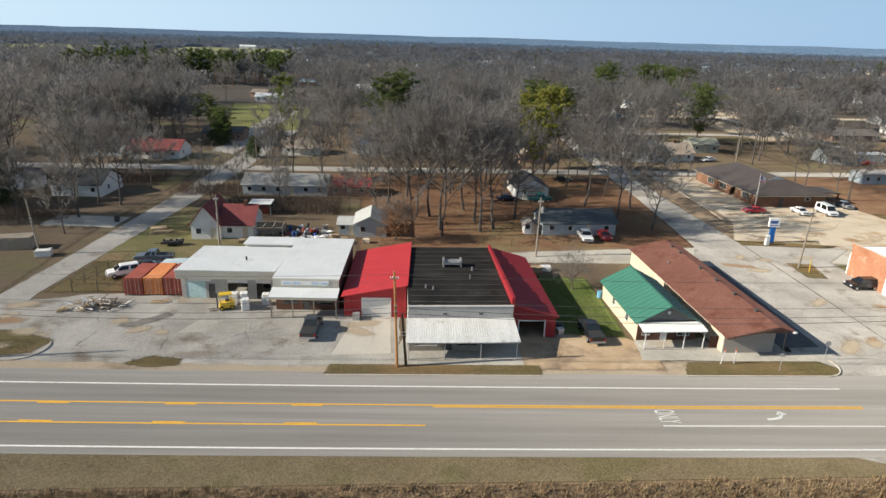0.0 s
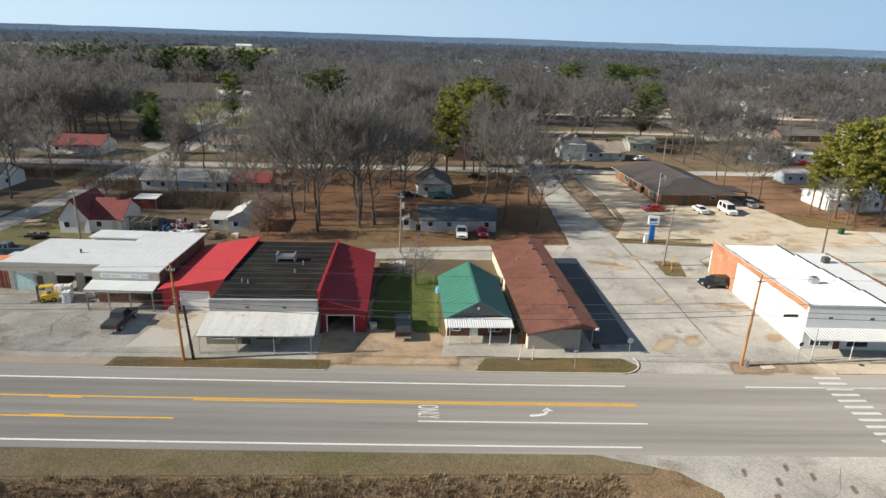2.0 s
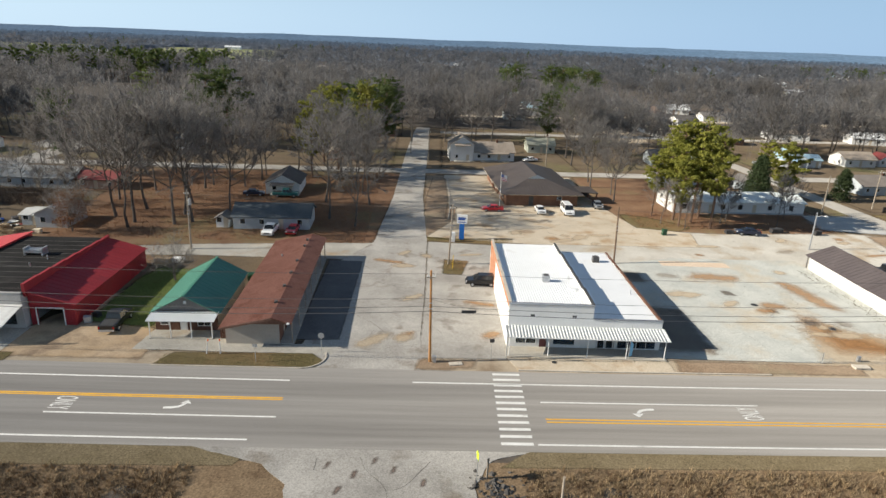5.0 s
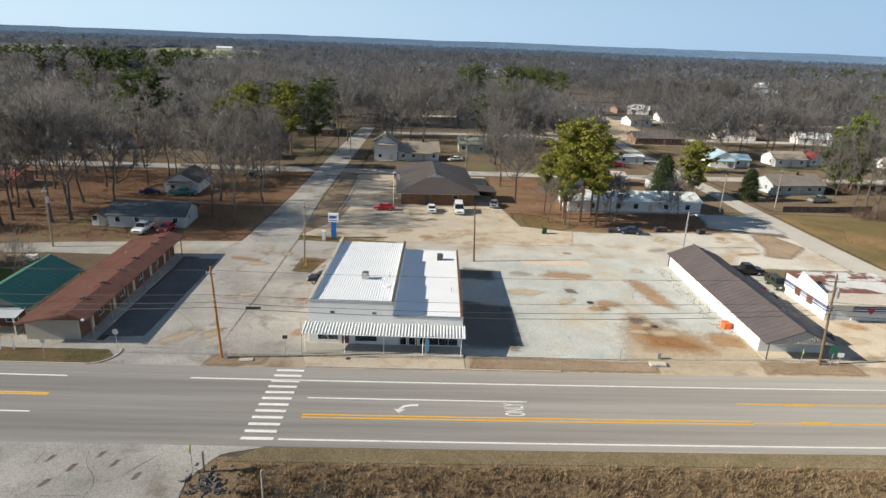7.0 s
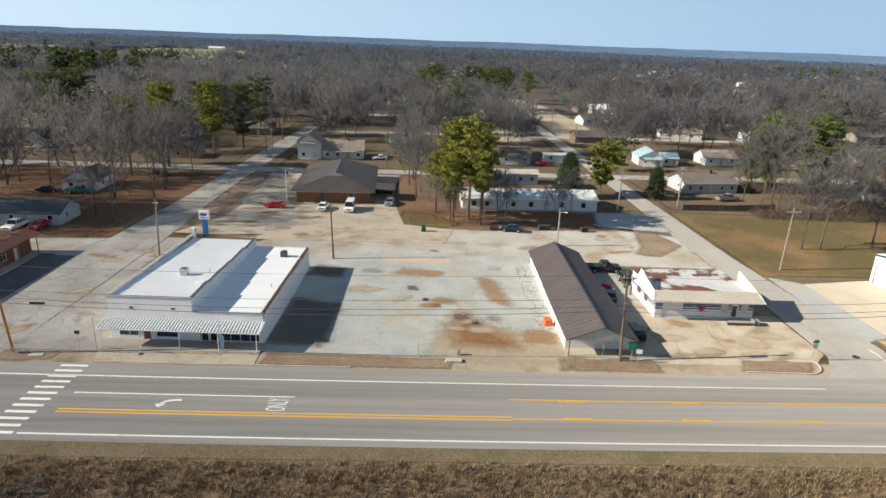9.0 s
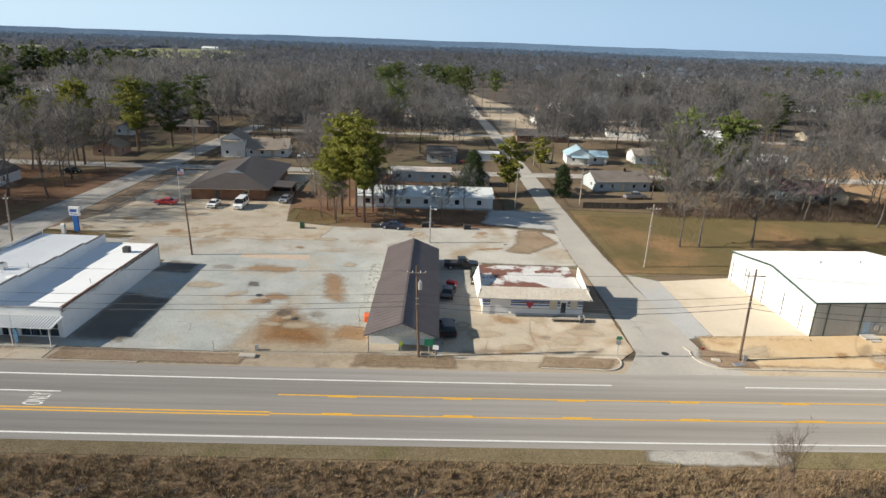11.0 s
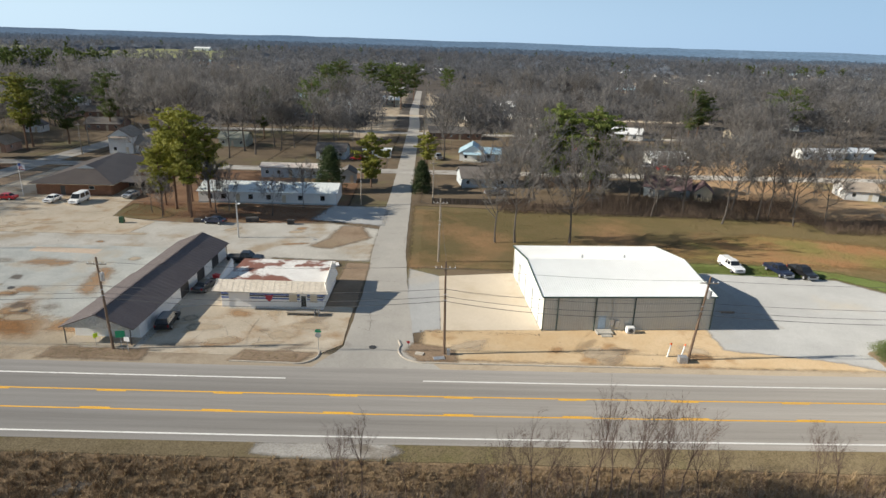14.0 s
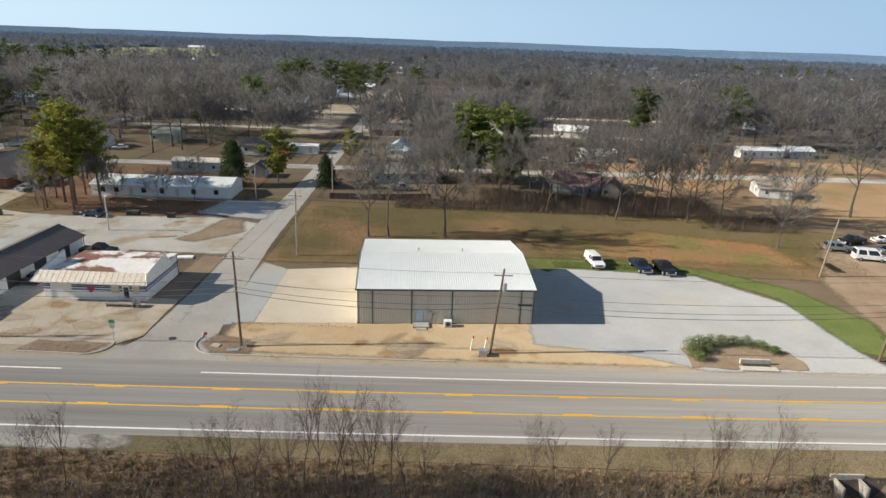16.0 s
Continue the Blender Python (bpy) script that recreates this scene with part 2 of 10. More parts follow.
dark_roof = surf("dark_roof", (0.10, 0.082, 0.08), (0.13, 0.107, 0.103), 0.6, 0.3, 4, 0.05, grain=0.12)
bronze_roof = surf("bronze_roof", (0.075, 0.06, 0.052), (0.10, 0.082, 0.07), 0.5, 0.3, 4, 0.03, grain=0.1)
brick_red = surf("brick_red", (0.215, 0.115, 0.075), (0.29, 0.165, 0.11), 0.9, 0.5, 6, 0.1, vary=0.12, grain=0.2)
brick_brown = surf("brick_brown", (0.115, 0.058, 0.042), (0.175, 0.095, 0.066), 0.9, 0.6, 6, 0.1, vary=0.15, grain=0.2)
orange_brick = surf("orange_brick", (0.40, 0.175, 0.10), (0.47, 0.25, 0.155), 0.9, 0.4, 5, 0.15, vary=0.1, grain=0.15, stain=(0.62, 0.48, 0.38), stain_scale=0.5, stain_edge=(0.58, 0.75))
white_paint = surf("white_paint", (0.78, 0.78, 0.76), (0.70, 0.70, 0.68), 0.75, 0.4, 6, 0.05, grain=0.05, stain=(0.55, 0.52, 0.47), stain_scale=0.5, stain_edge=(0.64, 0.8))
cream_paint = surf("cream_paint", (0.66, 0.58, 0.44), (0.58, 0.5, 0.37), 0.8, 0.4, 6, 0.05, grain=0.06)
grey_siding = surf("grey_siding", (0.38, 0.42, 0.44), (0.46, 0.5, 0.52), 0.75, 0.5, 6, 0.05, grain=0.06)
blue_paint = surf("blue_paint", (0.02, 0.07, 0.28), (0.035, 0.1, 0.34), 0.5, 0.6, 6, 0.02)
sky_blue_paint = surf("sky_blue_paint", (0.14, 0.40, 0.62), (0.2, 0.46, 0.68), 0.5, 0.6, 6, 0.02)
red_paint = surf("red_paint", (0.55, 0.025, 0.03), (0.48, 0.03, 0.03), 0.5, 0.6, 6, 0.02)
rust_red = surf("rust_red", (0.27, 0.05, 0.035), (0.35, 0.085, 0.055), 0.7, 0.6, 5, 0.1, grain=0.15, stain=(0.2, 0.07, 0.04), stain_scale=0.7)
container_orange = surf("container_orange", (0.62, 0.20, 0.06), (0.68, 0.27, 0.10), 0.7, 0.6, 5, 0.05, stain=(0.45, 0.17, 0.08), stain_scale=0.7)
orange_plastic = surf("orange_plastic", (0.75, 0.13, 0.03), (0.8, 0.17, 0.05), 0.5, 0.8, 6, 0.02)
yellow_paint = surf("yellow_paint", (0.66, 0.46, 0.03), (0.58, 0.38, 0.03), 0.5, 0.6, 6, 0.02)
lime_paint = surf("lime_paint", (0.55, 0.75, 0.02), (0.6, 0.8, 0.03), 0.5, 0.6, 6, 0.02)
green_paint = surf("green_paint", (0.01, 0.27, 0.12), (0.015, 0.32, 0.15), 0.5, 0.6, 6, 0.02)
pole_wood = surf("pole_wood", (0.13, 0.088, 0.06), (0.2, 0.14, 0.1), 0.9, 1.2, 9, 0.3, streak=(5, 5, 0.4), vary=0.2)
orange_wood = surf("orange_wood", (0.42, 0.20, 0.07), (0.48, 0.26, 0.11), 0.85, 1.2, 9, 0.3, streak=(5, 5, 0.4))
grey_wood = surf("grey_wood", (0.27, 0.235, 0.19), (0.36, 0.31, 0.25), 0.9, 1.2, 9, 0.3, streak=(5, 5, 0.4), vary=0.2)
plank_wood = surf("plank_wood", (0.42, 0.31, 0.19), (0.52, 0.4, 0.26), 0.9, 1.0, 9, 0.2, vary=0.3)
galvanised = surf("galvanised", (0.42, 0.43, 0.44), (0.52, 0.53, 0.54), 0.45, 1.0, 8, 0.02, metal=0.6)
black_iron = surf("black_iron", (0.03, 0.03, 0.03), (0.05, 0.05, 0.05), 0.6, 1.0, 8, 0.02)
wire_black = surf("wire_black", (0.05, 0.05, 0.052), (0.07, 0.07, 0.07), 0.6, 1.0, 8, 0)
rubber = surf("rubber", (0.02, 0.02, 0.02), (0.035, 0.033, 0.03), 0.85, 2.0, 9, 0.05)
# near-black that stands in for shade inside bays and openings; dark clutter shares it
dark_inside = surf("dark_inside", (0.03, 0.03, 0.035), (0.06, 0.055, 0.05), 0.8, 1.0, 8, 0.05)
lamp_red = surf("lamp_red", (0.4, 0.01, 0.01), (0.3, 0.01, 0.01), 0.2, 2, 8, 0)
lamp_clear = surf("lamp_clear", (0.75, 0.76, 0.76), (0.65, 0.66, 0.66), 0.15, 2, 8, 0)
pane_dark = glass("pane_dark", (0.25, 0.3, 0.33))
car_glass = surf("car_glass", (0.015, 0.017, 0.02), (0.02, 0.022, 0.025), 0.08, 2, 8, 0)
bark = surf("bark", (0.09, 0.079, 0.07), (0.155, 0.137, 0.122), 0.95, 1.5, 9, 0.3, streak=(4, 4, 0.5), vary=0.2)
twig_bark = surf("twig_bark", (0.195, 0.182, 0.168), (0.285, 0.267, 0.248), 0.95, 0.3, 5, 0.0, vary=0.22)
pine_bark = surf("pine_bark", (0.16, 0.10, 0.07), (0.22, 0.145, 0.10), 0.95, 1.5, 9, 0.3, streak=(4, 4, 0.5))
pine_green = surf("pine_green", (0.062, 0.1, 0.022), (0.125, 0.155, 0.036), 0.75, 0.35, 2, 0.0, vary=0.25, grain=0.3)
yellow_pine = surf("yellow_pine", (0.16, 0.175, 0.026), (0.29, 0.28, 0.045), 0.75, 0.35, 2, 0.0, vary=0.12, grain=0.3)
cedar_green = surf("cedar_green", (0.035, 0.06, 0.02), (0.06, 0.085, 0.025), 0.8, 0.6, 3, 0.0, vary=0.2, grain=0.3)
dry_leaf = surf("dry_leaf", (0.22, 0.105, 0.05), (0.3, 0.16, 0.085), 0.9, 0.6, 3, 0.0, grain=0.3)
# the blue of distant haze is put into this base colour
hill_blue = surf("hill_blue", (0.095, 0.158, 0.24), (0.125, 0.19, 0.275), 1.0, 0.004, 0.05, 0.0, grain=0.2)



def airy(m, amount=0.45):
    """Sprays of twigs or needles let part of the light through."""
    N, L = m.node_tree.nodes, m.node_tree.links
    thin, mix = N.new("ShaderNodeBsdfTranslucent"), N.new("ShaderNodeMixShader")
    p, out = N["Principled BSDF"], N["Material Output"]
    L.new(p.inputs["Base Color"].links[0].from_socket, thin.inputs["Color"])
    mix.inputs[0].default_value = amount
    L.new(p.outputs[0], mix.inputs[1])
    L.new(thin.outputs[0], mix.inputs[2])
    L.new(mix.outputs[0], out.inputs["Surface"])
    return m


airy(twig_bark), airy(pine_green, 0.35), airy(yellow_pine, 0.35), airy(cedar_green, 0.3)

# ---- helpers for building ----
from mathutils import Quaternion
from mathutils.geometry import tessellate_polygon


def part(name, bm, mat, parent=None, label="", smooth=False):
    """Links a bmesh as one mesh object under parent."""
    specs = WAITING.pop(id(bm), ())
    if "wall" in name:
        bmesh.ops.remove_doubles(bm, verts=bm.verts, dist=0.0005)
    bmesh.ops.recalc_face_normals(bm, faces=bm.faces)
    me = bpy.data.meshes.new(name)
    bm.to_mesh(me)
    bm.free()
    me.materials.append(mat)
    if smooth:
        for f in me.polygons:
            f.use_smooth = True
    ob = new(name, me)
    if parent:
        ob.parent = parent
    if label:
        ob["label"] = label
    set_ribs(ob, specs, mat)
    return ob


def thing(name, x, y, rz, label, category, group="", kind="", z=0.0):
    ob = new(name)
    ob.empty_display_size = 0.5
    ob.matrix_basis = pose(x, y, z, 0, 0, rz)
    return tagged(ob, label, category, group, kind)


def bx(x0, x1, y0, y1, z0, z1, bm=None):
    bm = bm or bmesh.new()
    v = [bm.verts.new((x, y, z)) for z in (z0, z1) for x, y in ((x0, y0), (x1, y0), (x1, y1), (x0, y1))]
    for q in ((3, 2, 1, 0), (4, 5, 6, 7), (0, 1, 5, 4), (1, 2, 6, 5), (2, 3, 7, 6), (3, 0, 4, 7)):
        bm.faces.new([v[i] for i in q])
    return bm


def slab(pts, th, bm=None):
    """A sheet through pts (in order), th thick below them."""
    bm = bm or bmesh.new()
    pts = [Vector(p) for p in pts]
    n = (pts[1] - pts[0]).cross(pts[2] - pts[1]).normalized()
    if n.z < 0:
        n = -n
    a, b = [bm.verts.new(p) for p in pts], [bm.verts.new(p - n * th) for p in pts]
    bm.faces.new(a)
    bm.faces.new(b[::-1])
    for i in range(len(a)):
        j = (i + 1) % len(a)
        bm.faces.new((a[i], a[j], b[j], b[i]))
    return bm


WAITING = {}


def ribs(bm, o, u, v, step, w, h, name="rib"):
    """Standing ribs that run along v, set out along u from o, on the side u x v. They become parts of the mesh made from bm."""
    WAITING.setdefault(id(bm), []).append((Vector(o), Vector(u), Vector(v), step, w, h, name))
    return bm


def set_ribs(ob, specs, mat):
    for o, u, v, step, w, h, name in specs:
        n, d = u.cross(v).normalized(), u.normalized()
        b = bmesh.new()
        p = [b.verts.new(q) for q in (Vector(), d * w, d * w * 0.75 + n * h, d * w * 0.25 + n * h)]
        q = [b.verts.new(x.co + v) for x in p]
        for i in range(1, 4):
            k = (i + 1) % 4
            b.faces.new((p[i], p[k], q[k], q[i]))
        b.faces.new(p)
        b.faces.new(q[::-1])
        me = bpy.data.meshes.new(name)
        b.to_mesh(me)
        b.free()
        me.materials.append(mat)
        count = max(1, int(u.length / step))
        for i in range(count + 1):
            r = new(name, me)
            r.location = o + d * min(i * u.length / count, u.length - w)
            r.parent = ob


def cyl(bm, p0, p1, r0, r1=None, n=8, cap=True):
    p0, p1 = Vector(p0), Vector(p1)
    r1 = r0 if r1 is None else r1
    d = (p1 - p0).normalized()
    s = d.orthogonal().normalized()
    t = d.cross(s)
    A, B = [], []
    for i in range(n):
        a = 2 * math.pi * i / n
        e = s * math.cos(a) + t * math.sin(a)
        A.append(bm.verts.new(p0 + e * r0))
        B.append(bm.verts.new(p1 + e * r1))
    for i in range(n):
        j = (i + 1) % n
        bm.faces.new((A[i], A[j], B[j], B[i]))
    if cap:
        bm.faces.new(A[::-1])
        bm.faces.new(B)
    return bm


def wall(length, height, th, holes=(), bm=None, o=(0, 0, 0), along=(1, 0, 0), inward=(0, 1, 0), top=None):
    """A wall with rectangular holes (a, b, z0, z1). top: heights at its two ends, for a sloping top."""
    bm = bm or bmesh.new()
    o, al, inn = Vector(o), Vector(along), Vector(inward)
    xs = sorted({0.0, length, *[h[0] for h in holes], *[h[1] for h in holes]})
    zs = sorted({0.0, height, *[h[2] for h in holes], *[h[3] for h in holes]})
    for x0, x1 in zip(xs, xs[1:]):
        z = 0.0
        for z0, z1 in zip(zs, zs[1:]):
            if any(h[0] <= x0 + 1e-4 and x1 - 1e-4 <= h[1] and h[2] <= z0 + 1e-4 and z1 - 1e-4 <= h[3] for h in holes):
                continue
            t0, t1 = z1, z1
            if top and z1 == height:
                t0, t1 = (top[0] + (top[1] - top[0]) * x / length for x in (x0, x1))
            v = [bm.verts.new(o + al * x + inn * y + Vector((0, 0, zz))) for y in (0, th) for x, zz in ((x0, z0), (x1, z0), (x1, t1), (x0, t0))]
            for q in ((0, 1, 2, 3), (7, 6, 5, 4), (0, 4, 5, 1), (1, 5, 6, 2), (2, 6, 7, 3), (3, 7, 4, 0)):
                bm.faces.new([v[i] for i in q])
    return bm


def window(parent, a, b, z0, z1, y, mat=None, cols=1, rows_=1, axis="x", at=0.0, name="window"):
    """A framed window in the opening a..b, z0..z1 of a wall at depth y; axis x: wall along x, axis y: wall along y at x = at."""
    mat = mat or white_paint
    f, bars = 0.06, bmesh.new()

    def add(bm, u0, u1, w0, w1, d0, d1):
        return bx(u0, u1, y + d0, y + d1, w0, w1, bm) if axis == "x" else bx(at + d0, at + d1, u0, u1, w0, w1, bm)
    add(bars, a, b, z0, z0 + f, -0.03, 0.09), add(bars, a, b, z1 - f, z1, -0.03, 0.09)
    add(bars, a, a + f, z0 + f, z1 - f, -0.03, 0.09), add(bars, b - f, b, z0 + f, z1 - f, -0.03, 0.09)
    for i in range(1, cols):
        c = a + (b - a) * i / cols
        add(bars, c - 0.025, c + 0.025, z0 + f, z1 - f, -0.01, 0.07)
    for i in range(1, rows_):
        c = z0 + (z1 - z0) * i / rows_
        add(bars, a + f, b - f, c - 0.02, c + 0.02, 0.0, 0.06)
    w = part(name, bars, mat, parent)
    p = part("pane", add(bmesh.new(), a + f, b - f, z0 + f, z1 - f, 0.025, 0.035), pane_dark, w, "dark window glass")
    return w


def door(parent, a, b, h, y, mat, label="", z0=0.0):
    d = part("door", bx(a + 0.03, b - 0.03, y + 0.02, y + 0.07, z0 + 0.02, h - 0.03), mat, parent, label)
    part("door_handle", bx(b - 0.16, b - 0.1, y - 0.03, y + 0.02, z0 + 0.95, z0 + 1.07), galvanised, d)
    return d


def garage_door(parent, a, b, h, y, mat, label="", name="garage_door"):
    n = max(4, int(h / 0.5))
    d = part(name, bx(a, b, y + 0.03, y + 0.07, 0, h), mat, parent, label)
    for i in range(n):
        part("panel", bx(a, b, y, y + 0.028, h * i / n + 0.012, h * (i + 1) / n - 0.012), mat, d)
    return d


def B2(x):
    """How far the bend of the highway has carried it to the side at x."""
    return 1.265e-4 * (x - 100) ** 2


def jag(pts, step=1.2, amp=0.35, closed=True):
    """Points along a ragged line through pts."""
    out = []
    n = len(pts)
    for i in range(n if closed else n - 1):
        p, q = Vector((*pts[i][:2], 0)), Vector((*pts[(i + 1) % n][:2], 0))
        k = max(1, int((q - p).length / step))
        side = (q - p).normalized().cross(Vector((0, 0, 1)))
        for j in range(k):
            r = p.lerp(q, j / k)
            w = noise.noise(r * 0.35) * 1.0 + noise.noise(r * 1.3) * 0.6 + noise.noise(r * 3.1) * 0.35
            out.append(r + side * w * amp * (1 if j else 0.4))
    return out


def patch(name, pts, z, mat, label, amp=0.35, category="ground", step=0.7, depth=0.3):
    """A sheet of ground with a ragged edge, whose sides go down into the soil."""
    bm = bmesh.new()
    ps = jag(pts, step, amp) if amp else [Vector((*p[:2], 0)) for p in pts]
    a = [bm.verts.new((p.x, p.y, z)) for p in ps]
    b = [bm.verts.new((p.x, p.y, z - depth)) for p in ps]
    for t in tessellate_polygon([[(p.x, p.y, 0) for p in ps]]):
        bm.faces.new([a[i] for i in t])
    for i in range(len(a)):
        j = (i + 1) % len(a)
        bm.faces.new((a[i], b[i], b[j], a[j]))
    return tagged(part(name, bm, mat), label, category, kind="structure")


def soften(mat, most=1.0):
    """A copy of mat that thins out, raggedly, where the sheet's cover runs out."""
    name = ("worn_" if most == 1 else "thin_") + mat.name
    if name in bpy.data.materials:
        return bpy.data.materials[name]
    m = mat.copy()
    m.name = name
    N, L = m.node_tree.nodes, m.node_tree.links
    at, geo, n, add, ramp = (N.new(k) for k in ("ShaderNodeAttribute", "ShaderNodeNewGeometry", "ShaderNodeTexNoise", "ShaderNodeMath", "ShaderNodeMapRange"))
    at.attribute_name = "cover"
    n.inputs["Scale"].default_value, n.inputs["Detail"].default_value, n.inputs["Roughness"].default_value = 0.7, 8, 0.68
    add.operation = "MULTIPLY_ADD"
    add.inputs[1].default_value = 1.6
    ramp.inputs["From Min"].default_value, ramp.inputs["From Max"].default_value = 1.45, 2.35
    ramp.inputs["To Max"].default_value = most
    if most < 1:
        ramp.interpolation_type = "SMOOTHSTEP"
        ramp.inputs["From Min"].default_value = 0.9
        add.inputs[1].default_value = 2.0
    L.new(geo.outputs["Position"], n.inputs["Vector"])
    L.new(n.outputs["Fac"], add.inputs[0])
    L.new(at.outputs["Fac"], add.inputs[2])
    L.new(add.outputs[0], ramp.inputs["Value"])
    L.new(ramp.outputs["Result"], N["Principled BSDF"].inputs["Alpha"])
    return m


def wash(name, pts, z, mat, label, fade=1.0, category="ground", cell=None, most=1.0):
    """A sheet of soil, grass or dirt whose edge frays out over about fade metres either way."""
    P = np.array([p[:2] for p in pts], float)
    lo, hi = P.min(0) - fade, P.max(0) + fade
    cell = cell or max(0.3, fade * 0.5)
    nx, ny = (np.ceil((hi - lo) / cell).astype(int) + 1)
    X, Y = np.meshgrid(lo[0] + np.arange(nx) * cell, lo[1] + np.arange(ny) * cell)
    q = np.stack([X.ravel(), Y.ravel()], 1)
    dist, inside = np.full(len(q), 1e9), np.zeros(len(q), bool)
    for a, b in zip(P, np.roll(P, -1, 0)):
        e = b - a
        t = np.clip(((q - a) @ e) / (e @ e), 0, 1)
        dist = np.minimum(dist, np.hypot(*(q - a - t[:, None] * e).T))
        cut = (a[1] > q[:, 1]) != (b[1] > q[:, 1])
        inside ^= cut & (q[:, 0] < a[0] + (q[:, 1] - a[1]) * e[0] / (e[1] if e[1] else 1e-9))
    cover = np.clip(0.5 + np.where(inside, dist, -dist) / (2 * fade), 0, 1)
    faces = []
    live = cover.reshape(ny, nx) > 0.02
    for j in range(ny - 1):
        for i in range(nx - 1):
            if live[j:j + 2, i:i + 2].any():
                k = j * nx + i
                faces.append((int(k), int(k + 1), int(k + nx + 1), int(k + nx)))
    used = sorted({i for f in faces for i in f})
    to = {k: i for i, k in enumerate(used)}
    me = bpy.data.meshes.new(name)
    me.from_pydata([(q[k, 0], q[k, 1], z) for k in used], [], [[to[i] for i in f] for f in faces])
    at = me.attributes.new("cover", "FLOAT", "POINT")
    at.data.foreach_set("value", (2.2 * cover[used]).astype(np.float32))
    me.materials.append(soften(mat, most))
    return tagged(new(name, me), label, category, kind="structure")


def ribbon(x0, x1, off, w, z, bm=None, step=4.0, th=0.02):
    """A strip along the bend of the highway."""
    bm = bm or bmesh.new()
    n = max(1, int(abs(x1 - x0) / step))
    prev = None
    for i in range(n + 1):
        x = x0 + (x1 - x0) * i / n
        y = off + B2(x)
        row = [bm.verts.new((x, y + s * w / 2, zz)) for s, zz in ((-1, z - th), (-1, z), (1, z), (1, z - th))]
        if prev:
            for k in range(3):
                bm.faces.new((prev[k], row[k], row[k + 1], prev[k + 1]))
        prev = row
    return bm

# ---- ground, roads and lots ----


def lie(x, y):
    """The height of the land."""
    z = 0.0
    if y < 46:
        mouth = min(1.0, max(0.0, (abs(x - 47.5) - 11.0) / 9))
        z = -1.6 * min(1.0, (46 - y) / 6.5) * mouth - 0.02
        z += 0.12 * noise.noise(Vector((x * 0.5, y * 0.5, 0))) * min(1, (46 - y) / 3) * mouth
    if abs(x - 223.9) < 2.3 and 40 < y < 46.3:
        z = min(z, -1.45)
    far = math.hypot(x - 100, y)
    if far > 700:
        z += 5 * noise.noise(Vector((x, y, 0)) * 0.0013) * min(1.0, (far - 700) / 800)
    return z


def ticks(lo, hi, a, b, fine):
    out, v, s = [], a, fine
    while v < b:
        out.append(v)
        v += fine
    left, v = [], a
    while v > lo:
        s *= 1.18
        v -= s
        left.append(max(v, lo))
    right, v, s = [], b, fine
    while v < hi:
        right.append(v)
        s *= 1.18
        v += s
    return left[::-1] + out + right + [hi]


gx, gy = ticks(-4200, 4400, -90, 270, 4.0), ticks(-700, 4700, 36, 66, 0.8)
verts = [(x, y, lie(x, y)) for y in gy for x in gx]
nx = len(gx)
faces = [(j * nx + i, j * nx + i + 1, (j + 1) * nx + i + 1, (j + 1) * nx + i) for j in range(len(gy) - 1) for i in range(nx - 1)]
me = bpy.data.meshes.new("ground")
me.from_pydata(verts, [], faces)
me.materials.append(wood_floor)
tagged(new("ground", me), "flat brown winter land reaching the wooded horizon", "ground", kind="structure")

# far ridges, with the haze before them painted in as blue
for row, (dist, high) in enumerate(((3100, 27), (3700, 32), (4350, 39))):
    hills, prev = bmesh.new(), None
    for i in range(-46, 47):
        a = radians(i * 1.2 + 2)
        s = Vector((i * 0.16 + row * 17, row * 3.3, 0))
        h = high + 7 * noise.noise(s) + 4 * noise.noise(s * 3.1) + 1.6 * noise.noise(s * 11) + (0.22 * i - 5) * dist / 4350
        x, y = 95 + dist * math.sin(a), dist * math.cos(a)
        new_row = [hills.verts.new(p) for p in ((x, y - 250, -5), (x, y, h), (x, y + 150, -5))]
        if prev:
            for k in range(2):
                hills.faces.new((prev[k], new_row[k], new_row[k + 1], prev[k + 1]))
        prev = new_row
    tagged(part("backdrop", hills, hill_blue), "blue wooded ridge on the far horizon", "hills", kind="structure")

# grass and soil
wash("town_soil", [(-170, 66), (330, 68), (340, 262), (-170, 262)], 0.005, dead_grass, "dull winter soil and grass between the buildings", 8.0)
west_soil = surf("west_soil", (0.105, 0.078, 0.055), (0.165, 0.125, 0.085), 0.95, 0.1, 4, 0.3, grain=0.3, stain=(0.14, 0.125, 0.06), stain_scale=0.06, stain_edge=(0.5, 0.64))
wash("verge", [(-120, 46.4), (-60, 46.3), (0, 46.3), (36, 46.3), (38, 49.4), (0, 50.2), (-60, 52.0), (-120, 54.8)], 0.045, verge_grass, "mown straw-coloured verge beside the highway", 0.3)
wash("verge_east", [(59, 46.3), (120, 46.3), (200, 46.3), (300, 46.6), (300, 53.6), (200, 49.7), (120, 48.6), (62, 48.9)], 0.045, verge_grass, "mown straw-coloured verge beside the highway", 0.3)
wash("litter_yard", [(-16, 96), (10, 93), (12, 99), (42, 99), (44, 112), (46, 142), (48, 168), (-45, 166), (-46, 145), (-22, 140), (-18, 118)], 0.012, leaf_litter, "yard covered with reddish fallen leaves under bare trees", 1.5)
wash("side_yard", [(-56, 86), (-40, 88), (-38, 98), (-16, 98), (-18, 140), (-50, 140), (-54, 110)], 0.016, dead_grass, "worn dry grass behind the workshops", 1.5)
